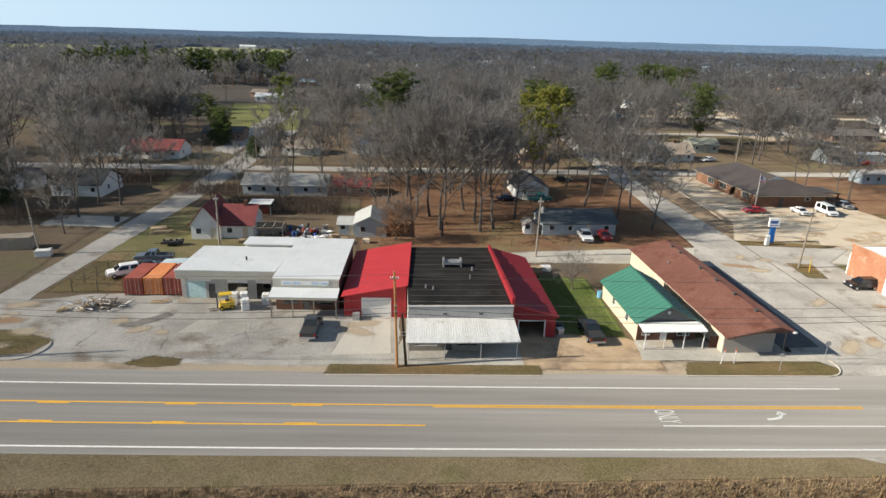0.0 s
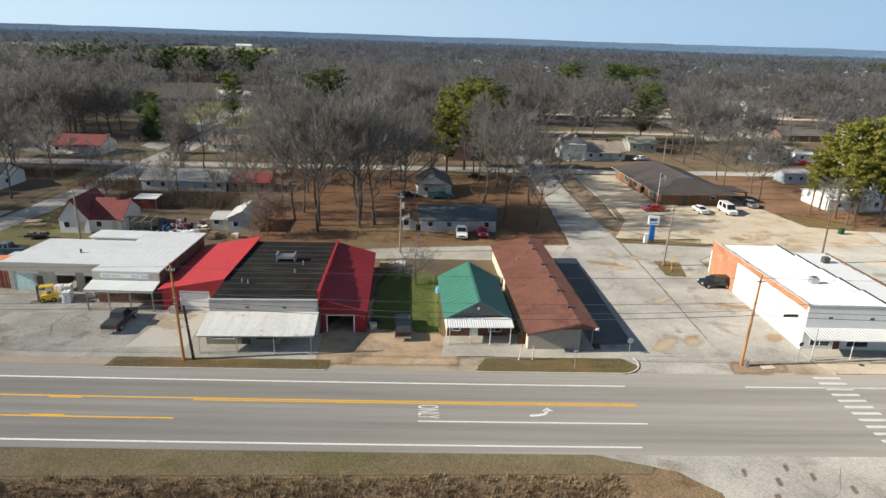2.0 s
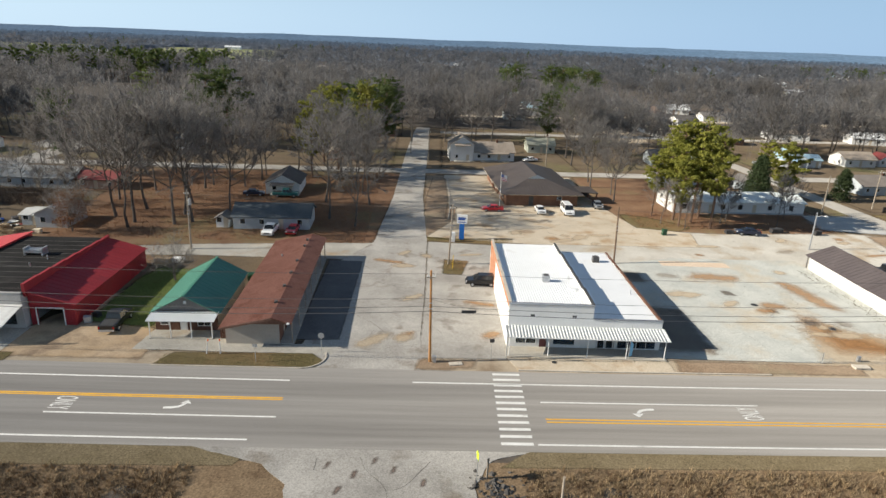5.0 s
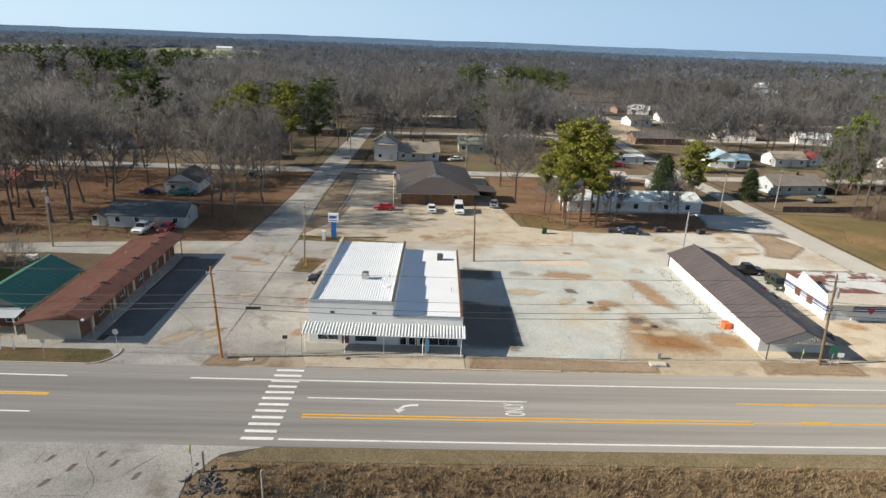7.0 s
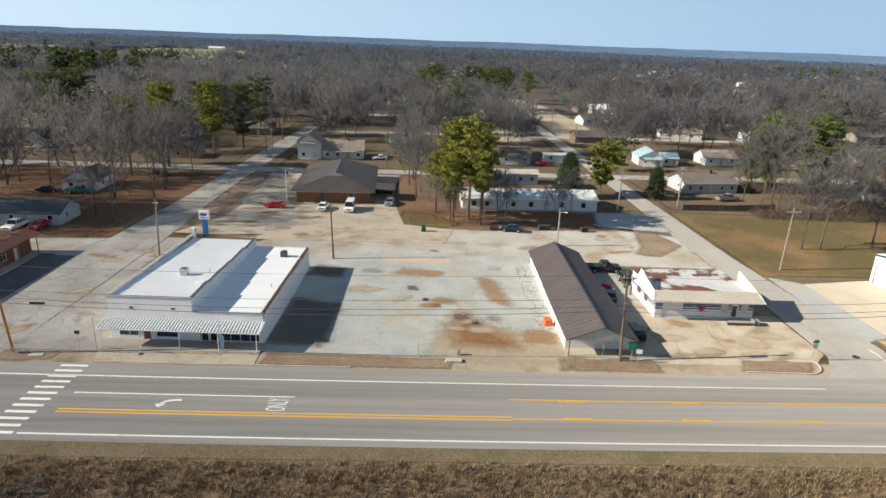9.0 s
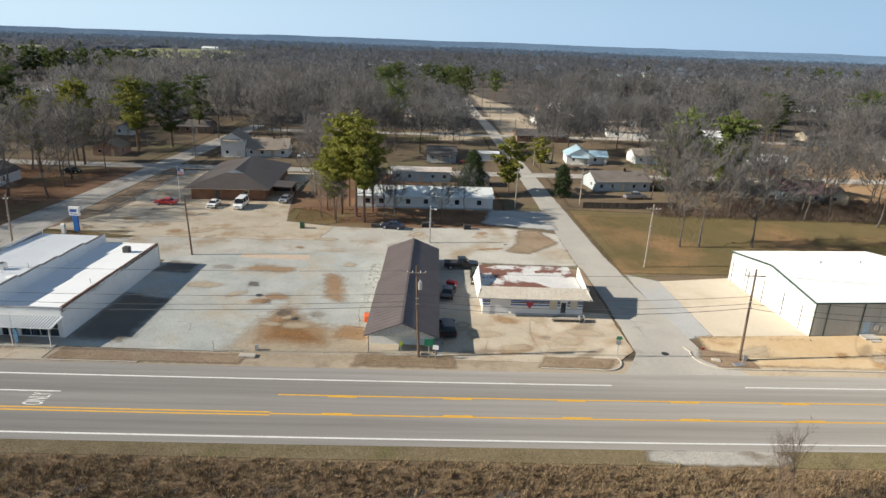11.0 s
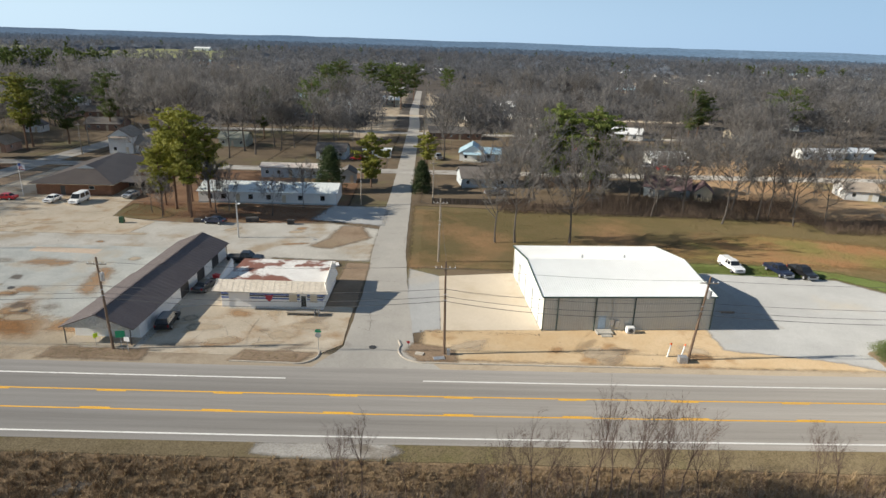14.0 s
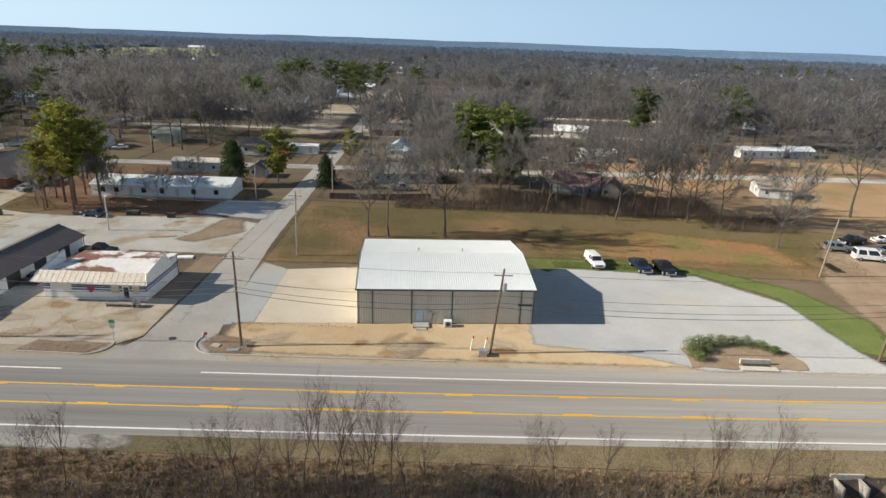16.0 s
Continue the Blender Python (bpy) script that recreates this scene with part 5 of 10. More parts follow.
def white_store():
    e = thing("white_store", 62.4, 68.75, -1.6, "white double store building with corrugated shade awning and brick rear flank", "building")
    D = 26.0
    bm = wall(10.1, 5.6, 0.3, ((1.0, 3.5, 0.55, 2.05), (3.9, 4.8, 0, 2.25), (5.5, 8.2, 0.5, 2.0)))
    wall(8.4, 3.9, 0.3, ((0.7, 2.9, 0, 2.3), (3.2, 7.9, 0.25, 2.3)), bm, (10.1, 0, 0))
    wall(D, 3.7, 0.3, (), bm, (18.2, 0.3, 0), (0, 1, 0), (1, 0, 0))
    wall(17.5, 5.4, 0.3, (), bm, (0, 0.3, 0), (0, 1, 0), (1, 0, 0))
    wall(18.5, 3.6, 0.3, (), bm, (0, D, 0))
    part("wall", bm, white_paint, e, "white painted masonry wall")
    # the bare brick part of the flank, laid in courses
    bm = bx(0.02, 0.3, 17.8, D, 0, 5.1)
    for i in range(56):
        z = 0.04 + i * 0.09
        bx(0.0, 0.04, 17.8, D, z, z + 0.072, bm)
    part("brick_flank", bm, orange_brick, e, "bare orange brick flank in courses")
    for i in range(7):
        top = 5.74 - 0.075 * i
        part("parapet", bx(0.12, 0.3, 0.3 + i * 3.7, 4.0 + i * 3.7, 4.4, top), white_paint, e, "white inner side of the parapet")
        part("parapet_brick", bx(-0.03, 0.12, 0.3 + i * 3.7, 4.0 + i * 3.7, 5.0 - 0.075 * i, top), orange_brick, e, "orange brick band of the parapet")
        part("parapet_cap", bx(-0.05, 0.33, 0.3 + i * 3.7, 4.0 + i * 3.7, top, top + 0.05), kerb_stone, e)
    for y0, y1, top in ((0.3, 5.6, 5.72), (5.6, 10.4, 5.5), (10.4, 14.2, 5.36), (14.2, 20.5, 5.2), (20.5, 26.2, 4.9)):
        part("party_wall", bx(9.85, 10.2, y0, y1, 3.2, top), white_paint, e, "white party wall above the lower roof")
        part("party_wall_cap", bx(9.83, 10.22, y0, y1, top, top + 0.06), dark_trim, e)
    for i in range(7):
        part("parapet", bx(18.2, 18.5, 0.3 + i * 3.7, 4.0 + i * 3.7, 3.3, 3.98 - 0.04 * i), brick_brown, e, "dark brick parapet step")
    part("cornice", bx(-0.05, 10.15, -0.06, 0.36, 5.6, 5.72), galvanised, e)
    part("cornice", bx(10.15, 18.55, -0.06, 0.36, 3.9, 4.0), galvanised, e)
    r = slab([(0.3, 0.3, 5.45), (9.85, 0.3, 5.45), (9.85, D + 0.2, 4.6), (0.3, D + 0.2, 4.6)], 0.12)
    ribs(r, (0.3, 0.3, 5.45), (9.5, 0, 0), (0, D - 0.1, -0.85), 0.3, 0.12, 0.035)
    part("left_roof", r, white_membrane, e, "white corrugated metal roof")
    part("right_roof", slab([(10.2, 0.3, 3.78), (18.2, 0.3, 3.78), (18.2, D + 0.2, 3.5), (10.2, D + 0.2, 3.5)], 0.12), white_membrane, e, "smooth white membrane roof")
    for x, y, z in ((5.3, 8.5, 5.2), (15.2, 21.5, 3.55)):
        u = part("roof_unit", bx(x, x + 0.9, y, y + 0.9, z - 0.1, z + 0.85), galvanised if x < 9 else dark_trim, e, "rooftop cooling unit")
        part("unit_top", cyl(bmesh.new(), (x + 0.45, y + 0.45, z + 0.85), (x + 0.45, y + 0.45, z + 0.93), 0.35, None, 12), dark_trim, u)
    part("roof_hatch", cyl(bmesh.new(), (8.8, 6.2, 5.0), (8.8, 6.2, 5.42), 0.5, None, 12), white_membrane, e)
    part("roof_pipe", cyl(bmesh.new(), (8.9, 9.5, 5.0), (8.9, 9.5, 6.0), 0.06), galvanised, e)
    part("roof_pipe", cyl(bmesh.new(), (17.2, 9, 3.6), (17.2, 9, 4.3), 0.06), galvanised, e)
    for x in (2.6, 7.6):
        part("wall_vent", bx(x, x + 0.5, -0.03, 0.02, 4.15, 4.4), dark_trim, e)
    r = bmesh.new()
    slab([(-0.4, -2.5, 2.55), (18.8, -2.5, 2.55), (18.7, 0, 2.95), (-0.3, 0, 2.95)], 0.05, r)
    part("awning_sheet", r, surf("awning_dark", (0.27, 0.29, 0.3), (0.34, 0.36, 0.37), 0.5, 0.6), e, "grey corrugated awning sheet")
    r = bx(-0.4, 18.8, -2.54, -2.5, 2.5, 2.6)
    ribs(r, (-0.4, -2.52, 2.56), (19.2, 0, 0), (0, 2.52, 0.4), 0.375, 0.19, 0.05, "ridge")
    part("awning_edge", r, white_metal, e, "white awning edge with pale corrugations")
    for x in (0.0, 4.6, 9.2, 13.8, 18.3):
        part("awning_post", cyl(bmesh.new(), (x, -2.35, 0), (x, -2.35, 2.55), 0.05), white_paint, e)
    window(e, 1.0, 3.5, 0.55, 2.05, 0.0, None, 2)
    w = window(e, 5.5, 8.2, 0.5, 2.0, 0.0, None, 1)
    part("window_poster", bx(5.6, 8.1, 0.1, 0.12, 0.6, 1.9), sky_blue_paint, w, "light blue poster in the window")
    window(e, 13.3, 18.0, 0.25, 2.3, 0.0, white_paint, 4, 2)
    for a in (10.85, 11.9):
        d_ = part("door", wall(1.0, 2.25, 0.06, ((0.12, 0.88, 0.2, 2.1),), None, (a, 0.06, 0)), white_paint, e, "white glazed shop door")
        part("pane", bx(a + 0.12, a + 0.88, 0.08, 0.09, 0.2, 2.1), pane_dark, d_)
    door(e, 3.9, 4.8, 2.25, 0.1, surf("maroon", (0.16, 0.05, 0.05), (0.2, 0.07, 0.06), 0.6), "dark red door")
    for x in (13.4, 16.1):
        part("wall_panel", bx(x, x + 2.2, 0.14, 0.16, 0.3, 0.9), blue_paint, e, "dark blue panel below the glass")
    part("porch_slab", bx(-0.3, 18.6, -2.6, 0, 0, 0.16), lot_concrete, e)
    part("inner_wall", bx(0.3, 18.2, 5, 5.1, 0, 3.4), dark_inside, e)
    return e


def dark_row():
    e = thing("dark_roofed_row", 117.9, 68.7, -0.8, "long white building with dark brown metal gable roof", "building")
    w, d, h, rh = 8.0, 30.5, 2.45, 4.1
    hw = 2.24
    bm = wall(w, hw, 0.2)
    wall(d, hw, 0.2, (), bm, (0, 0.2, 0), (0, 1, 0), (1, 0, 0))
    wall(d, hw, 0.2, ((12, 15, 0, 2.2), (18, 21, 0, 2.2), (24, 27, 0, 2.2)), bm, (w - 0.2, 0.2, 0), (0, 1, 0), (1, 0, 0))
    wall(w, hw, 0.2, (), bm, (0, d, 0))
    part("wall", bm, white_paint, e, "white painted block wall")
    for y0, y1, k in ((-2.3, 15.5, 0.0), (15.2, d + 0.9, -0.12)):
        for x in (-0.5 - k, w + 0.5 + k):
            r = slab([(x, y0, h - 0.12 + k), (w / 2, y0, rh + k), (w / 2, y1, rh + k), (x, y1, h - 0.12 + k)], 0.09)
            v = (w / 2 - x, 0, rh - h + 0.12)
            if x < 1:
                ribs(r, (x, y1, h - 0.12 + k), (0, y0 - y1, 0), v, 0.9, 0.06, 0.035, "seam")
            else:
                ribs(r, (x, y0, h - 0.12 + k), (0, y1 - y0, 0), v, 0.9, 0.06, 0.035, "seam")
            part("roof_slope", r, dark_roof, e, "dark brown ribbed metal roof slope")
        part("ridge_cap", bx(w / 2 - 0.15, w / 2 + 0.15, y0, y1, rh - 0.02 + k, rh + 0.07 + k), dark_roof, e)
    g = slab([(-0.3, -2.1, h - 0.2), (w + 0.3, -2.1, h - 0.2), (w / 2, -2.1, rh - 0.1)], 0.05)
    gm = surf("gable_metal", (0.5, 0.48, 0.43), (0.56, 0.54, 0.49), 0.5)
    gp = part("gable", g, gm, e, "pale corrugated front gable")
    for i in range(26):
        x = 0.1 + i * (w - 0.2) / 25
        top = rh - 0.15 - abs(x - w / 2) * (rh - h + 0.1) / (w / 2 + 0.3)
        if top > h - 0.1:
            part("rib", bx(x, x + 0.08, -2.14, -2.1, h - 0.18, top), gm, gp)
    for x in (0.0, w - 0.1):
        part("porch_post", bx(x, x + 0.1, -2.1, -2.0, 0, 2.3), dark_trim, e)
    for x in (0.0, w - 0.1):
        part("porch_post", bx(x, x + 0.1, d + 0.6, d + 0.7, 0, 2.2), dark_trim, e)
    part("porch_slab", bx(-0.2, w + 0.2, -2.3, 0, 0, 0.14), pale_concrete, e)
    for a in (12, 18, 24):
        part("bay_door", bx(w - 0.12, w - 0.08, a + 0.2, a + 3.2, 0, 2.2), dark_inside, e)
    return e


def station():
    e = thing("old_station", 132.6, 78.6, 0.0, "old service station with tan metal mansard, blue stripes and winged parapets", "building")
    w, d = 14.0, 10.5
    part("wall_front", wall(w, 3.2, 0.25, ((1.0, 3.9, 0, 2.6), (9.3, 10.4, 1.1, 2.2), (10.8, 11.8, 0, 2.2), (12.2, 13.2, 1.1, 2.2))), white_paint, e, "white painted front wall")
    bm = wall(d, 3.2, 0.25, ((3, 4.4, 1, 2.2), (6, 7.4, 1, 2.2)), None, (0, 0.25, 0), (0, 1, 0), (1, 0, 0))
    wall(d, 3.2, 0.25, (), bm, (w - 0.25, 0.25, 0), (0, 1, 0), (1, 0, 0))
    wall(w, 3.2, 0.25, (), bm, (0, d, 0))
    part("wall", bm, white_paint, e, "white painted wall")
    for z, m in ((1.45, blue_paint), (1.8, dark_trim), (2.05, blue_paint)):
        bm = bmesh.new()
        for a, b in ((0, 1.0), (3.9, 9.3), (10.4, 10.8), (11.8, 12.2), (13.2, w)):
            bx(a, b, -0.012, 0.0, z, z + 0.2, bm)
        bx(-0.012, 0.0, 0, d, z, z + 0.2, bm)
        bx(w, w + 0.012, 0, d, z, z + 0.2, bm)
        part("wall_stripe", bm, m, e, "painted wall stripe")
    m = slab([(-0.7, -1.3, 2.95), (w + 0.7, -1.3, 2.95), (w + 0.3, 0.3, 4.1), (-0.3, 0.3, 4.1)], 0.1)
    ribs(m, (-0.6, -1.3, 2.97), (w + 1.2, 0, 0), (0, 1.6, 1.15), 0.76, 0.06, 0.012)
    part("mansard", m, surf("mansard_tan", (0.58, 0.51, 0.41), (0.64, 0.57, 0.47), 0.55), e, "tan ribbed metal mansard")
    part("soffit", bx(-0.6, w + 0.6, -1.25, 0, 2.85, 2.93), white_paint, e)
    for x, s in ((-0.35, -1), (w + 0.35, 1)):
        g = slab([(x + s * 0.55, -1.3, 2.95), (x, 0.0, 4.0), (x, 6.2, 5.1), (x + s * 0.7, 6.6, 3.0)], 0.12)
        part("wing_parapet", g, surf("wing_white", (0.68, 0.63, 0.55), (0.74, 0.7, 0.62), 0.6), e, "pale winged side parapet")
        part("wing_back", slab([(x - s * 0.13, 0.0, 3.9), (x - s * 0.13, 6.2, 4.95), (x - s * 0.13, 6.2, 3.3), (x - s * 0.13, 0, 3.3)], 0.08), white_paint, e)
    part("roof", slab([(0.0, 0.3, 3.55), (w, 0.3, 3.55), (w, d + 0.4, 3.35), (0.0, d + 0.4, 3.35)], 0.15), surf("peeling_roof", (0.70, 0.69, 0.66), (0.62, 0.60, 0.57), 0.8, 0.5, 6, 0.1, stain=(0.2, 0.085, 0.06), stain_scale=0.28, stain_edge=(0.5, 0.56)), e, "white roof coating peeling off brown felt")
    garage_door(e, 1.0, 3.9, 2.6, 0.08, white_paint, "white garage door")
    for a, b in ((9.3, 10.4), (12.2, 13.2)):
        part("boarded_window", bx(a, b, 0.03, 0.09, 1.1, 2.2), cream_paint, e, "cream boarded window")
    dd = part("door", wall(1.0, 2.2, 0.06, ((0.15, 0.85, 0.4, 2.0),), None, (10.8, 0.06, 0)), white_paint, e)
    part("pane", bx(10.95, 11.65, 0.08, 0.09, 0.4, 2.0), pane_dark, dd)
    for a in (3, 6):
        part("boarded_window", bx(-0.02, 0.05, a + 0.25, a + 1.65, 1, 2.2), brick_brown, e, "dark red boarded side window")
    s = slab([(6.0, -0.03, 2.15), (6.35, -0.03, 2.0), (6.75, -0.03, 2.0), (7.1, -0.03, 2.15), (7.0, -0.03, 1.5), (6.55, -0.03, 1.05), (6.1, -0.03, 1.5)], 0.02)
    part("wall_emblem", s, surf("emblem_red", (0.3, 0.03, 0.05), (0.4, 0.05, 0.07), 0.6), e, "plain dark red painted emblem")
    part("entry_steps", bx(10.4, 13.4, -1.3, 0, 0, 0.16), lot_concrete, e)
    part("sill_strip", bx(1.0, 13.6, -0.5, -0.05, 0, 0.09), lot_concrete, e)
    return e


shed_green = surf("shed_green", (0.035, 0.07, 0.06), (0.055, 0.095, 0.082), 0.5, 0.5, 5, 0.02)


def steel_shed():
    e = thing("steel_shed", 176.3, 74.15, 4.3, "large steel shed with white metal roof and tan ribbed walls", "building")
    w, d, h, rh = 23.2, 20.6, 4.95, 6.45
    part("front_wall", ribs(ribs(ribs(wall(w, h, 0.15, ((7.6, 8.65, 0, 2.15),)), (0, 0, 0.02), (7.5, 0, 0), (0, 0, h - 0.05), 0.31, 0.1, 0.05), (8.7, 0, 0.02), (w - 8.7, 0, 0), (0, 0, h - 0.05), 0.31, 0.1, 0.05), (7.65, 0, 2.2), (0.95, 0, 0), (0, 0, h - 2.25), 0.31, 0.1, 0.05), tan_metal, e, "tan ribbed steel front wall")
    for y0, y1, t in ((0.15, d / 2, (h, rh - 0.05)), (d / 2, d, (rh - 0.05, h))):
        doors = ((2.2, 6.2, 0, 3.6),) if y0 < 1 else ((1.0, 5.0, 0, 3.6), (6.0, 9.6, 0, 3.6))
        part("end_wall", wall(y1 - y0, h, 0.15, doors, None, (0, y0, 0), (0, 1, 0), (1, 0, 0), t), white_metal, e, "white steel end wall")
        part("end_wall", wall(y1 - y0, h, 0.15, (), None, (w - 0.15, y0, 0), (0, 1, 0), (1, 0, 0), t), tan_metal, e, "tan steel end wall")
        for a, b, _, top in doors:
            part("shutter_frame", bx(-0.06, 0.0, y0 + a - 0.1, y0 + a, 0, top + 0.1), shed_green, e)
            part("shutter_frame", bx(-0.06, 0.0, y0 + b, y0 + b + 0.1, 0, top + 0.1), shed_green, e)
            part("roller_shutter", bx(0.04, 0.1, y0 + a, y0 + b, 0, top), white_metal, e, "white roller shutter")
    part("back_wall", wall(w, h, 0.15, (), None, (0, d, 0)), tan_metal, e)
    for y0, y1 in ((-0.25, d / 2), (d + 0.4, d / 2)):
        r = slab([(-0.2, y0, h + 0.02), (w + 0.2, y0, h + 0.02), (w + 0.2, y1, rh), (-0.2, y1, rh)], 0.08)
        if y0 < 0:
            ribs(r, (-0.2, y0, h + 0.02), (w + 0.4, 0, 0), (0, y1 - y0, rh - h), 0.31, 0.09, 0.05)
        else:
            ribs(r, (-0.2, y1, rh), (w + 0.4, 0, 0), (0, y0 - y1, h - rh), 0.31, 0.09, 0.05)
        part("roof_slope", r, white_metal, e, "white ribbed steel roof slope")
    part("gutter", bx(-0.25, w + 0.25, -0.4, -0.22, h - 0.12, h + 0.06), shed_green, e, "dark green gutter")
    for y0, y1, z0, z1 in ((-0.25, d / 2, h, rh), (d / 2, d + 0.4, rh, h)):
        for x in (-0.26, w + 0.2):
            part("verge_trim", slab([(x, y0, z0 + 0.1), (x + 0.06, y0, z0 + 0.1), (x + 0.06, y1, z1 + 0.1), (x, y1, z1 + 0.1)], 0.28), shed_green, e)
    for x in (0.0, 1.9, 7.0, 12.3, 21.4, w - 0.1):
        part("downpipe", bx(x, x + 0.12, -0.17, -0.07, 0, h - 0.1), shed_green, e)
    door(e, 7.6, 8.65, 2.15, 0.0, surf("pale_blue_door", (0.5, 0.6, 0.68), (0.56, 0.66, 0.73), 0.6), "pale blue steel door")
    for x in (8.2, 14.6):
        part("ridge_vent", cyl(bmesh.new(), (x, d / 2 + 1, rh - 0.2), (x, d / 2 + 1, rh + 0.35), 0.14), galvanised, e)
    m = part("meter_box", bx(9.1, 9.7, -0.3, -0.1, 0.9, 1.7), galvanised, e, "grey meter boxes")
    part("meter_box", bx(9.85, 10.3, -0.3, -0.1, 0.6, 1.5), galvanised, e)
    part("conduit", cyl(bmesh.new(), (9.4, -0.2, 1.7), (9.4, -0.2, 4.7), 0.04), galvanised, e)
    part("entry_step", bx(7.2, 9.3, -1.5, -0.15, 0, 0.3), lot_concrete, e)
    part("entry_step", bx(7.6, 9.0, -2.1, -1.5, 0, 0.15), lot_concrete, e)
    ac = part("cooling_unit", bx(11.3, 12.3, -1.2, -0.4, 0.1, 0.9), white_paint, e, "white outdoor cooling unit")
    part("fan_grille", cyl(bmesh.new(), (11.8, -1.21, 0.5), (11.8, -1.24, 0.5), 0.32, None, 14), dark_trim, ac)
    return e


def post_office():
    e = thing("post_office", 71.2, 136.9, 2.6, "brown brick post office with bronze metal hip roof", "building")
    w, d, h = 16.4, 28.0, 2.9
    holes = ((5.2, 6.3, 0, 2.2), (11.6, 12.8, 1.4, 2.2))
    bm = wall(w, h, 0.3, holes)
    wall(d, h, 0.3, ((3, 6, 0.8, 2.3), (9, 11, 0, 2.3), (13, 16, 0.8, 2.3), (19, 22, 0.8, 2.3)), bm, (0, 0.3, 0), (0, 1, 0), (1, 0, 0))
    wall(d, h, 0.3, (), bm, (w - 0.3, 0.3, 0), (0, 1, 0), (1, 0, 0))
    wall(w, h, 0.3, (), bm, (0, d, 0))
    part("wall", bm, brick_red, e, "brown-orange brick wall")
    o, z0, z1, ya = 1.2, 2.85, 5.7, 7.0
    L, R, m = -o, w + o, w / 2
    for pts in ([(L, -o, z0), (R, -o, z0), (m + 2.2, ya - 0.6, z1 - 0.8), (m - 2.2, ya - 0.6, z1 - 0.8)],
                [(L, -o, z0), (m - 2.2, ya - 0.6, z1 - 0.8), (m, ya - 0.6, z1), (m, d - 4, z1), (L, d + o, z0)],
                [(R, d + o, z0), (m, d - 4, z1), (m, ya - 0.6, z1), (m + 2.2, ya - 0.6, z1 - 0.8), (R, -o, z0)],
                [(R, d + o, z0), (L, d + o, z0), (m, d - 4, z1)]):
        part("roof_slope", slab(pts, 0.1), bronze_roof, e, "bronze standing-seam roof slope")
    bm = bmesh.new()
    for i in range(27):
        x = L + 0.3 + i * (R - L - 0.6) / 26
        k = min(1.0, min(x - L, R - x) / (m - 2.2 - L))
        slab([(x, -o, z0 + 0.05), (x + 0.07, -o, z0 + 0.05), (x + 0.07, -o + k * (ya - 0.6 + o), z0 + 0.05 + k * (z1 - 0.8 - z0)), (x, -o + k * (ya - 0.6 + o), z0 + 0.05 + k * (z1 - 0.8 - z0))], 0.06, bm)
    part("roof_seams", bm, bronze_roof, e)
    part("gablet", slab([(m - 2.2, ya - 0.7, z1 - 0.8), (m + 2.2, ya - 0.7, z1 - 0.8), (m, ya - 0.7, z1)], 0.06), grey_siding, e, "grey gablet")
    part("eaves_board", bx(L, R, -o, d + o, z0 - 0.14, z0 - 0.06), cream_paint, e, "pale eaves board")
    door(e, 5.2, 6.3, 2.2, 0.05, dark_trim)
    window(e, 11.6, 12.8, 1.4, 2.2, 0.0)
    for a, b in ((3, 6), (13, 16), (19, 22)):
        window(e, a + 0.3, b + 0.3, 0.8, 2.3, 0, None, 3, 1, "y", 0.0)
    part("loading_canopy", slab([(w, 2.5, 2.9), (w + 5.6, 2.5, 2.6), (w + 5.6, 9, 2.6), (w, 9, 2.9)], 0.2), bronze_roof, e, "dark loading canopy")
    for y in (2.7, 8.6):
        part("canopy_post", bx(w + 5.2, w + 5.5, y, y + 0.3, 0, 2.5), brick_red, e)
    part("canopy_back", bx(w, w + 5.5, 9.2, 9.4, 0, 2.6), dark_inside, e)
    return e


def long_house():
    e = thing("long_white_house", 108.6, 134.6, 1.6, "long low white building with pale metal roof", "building")
    w, d, h, rh = 30.6, 9.5, 2.75, 4.1
    holes = [(a, a + 1.0, 1.0, 2.1) for a in (2, 5, 11, 15, 22, 27)] + [(8.2, 9.1, 0, 2.1), (18.4, 19.3, 0, 2.1)]
    bm = wall(w, h, 0.2, holes)
    wall(w, h, 0.2, (), bm, (0, d, 0))
    for x in (0, w - 0.2):
        wall(d / 2, h, 0.2, (), bm, (x, 0.2, 0), (0, 1, 0), (1, 0, 0), (h, rh - 0.1))
        wall(d / 2, h, 0.2, (), bm, (x, d / 2 + 0.2, 0), (0, 1, 0), (1, 0, 0), (rh - 0.1, h))
    part("wall", bm, white_paint, e, "white wall")
    for y0 in (-0.5, d + 0.7):
        r = slab([(-0.3, y0, h - 0.05), (w + 0.3, y0, h - 0.05), (w + 0.3, d / 2 + 0.1, rh), (-0.3, d / 2 + 0.1, rh)], 0.1)
        if y0 < 0:
            ribs(r, (-0.3, y0, h - 0.04), (w + 0.6, 0, 0), (0, d / 2 + 0.6, rh - h + 0.04), 0.75, 0.08, 0.04)
        part("roof_slope", r, surf("pale_roof", (0.62, 0.66, 0.64), (0.72, 0.74, 0.71), 0.5, 0.4), e, "pale greenish-white metal roof")
    for a, b, c, t in holes:
        if c:
            window(e, a, b, c, t, 0.0, dark_trim)
        else:
            door(e, a, b, t, 0.0, cream_paint)
    part("skirting", bx(-0.05, w + 0.05, -0.08, -0.02, 0, 0.35), grey_siding, e)
    return e


workshop(), red_garage(), black_shop(), red_lean_to(), green_house(), brown_motel()
white_store(), dark_row(), station(), steel_shed(), post_office(), long_house()

# ---- houses behind ----


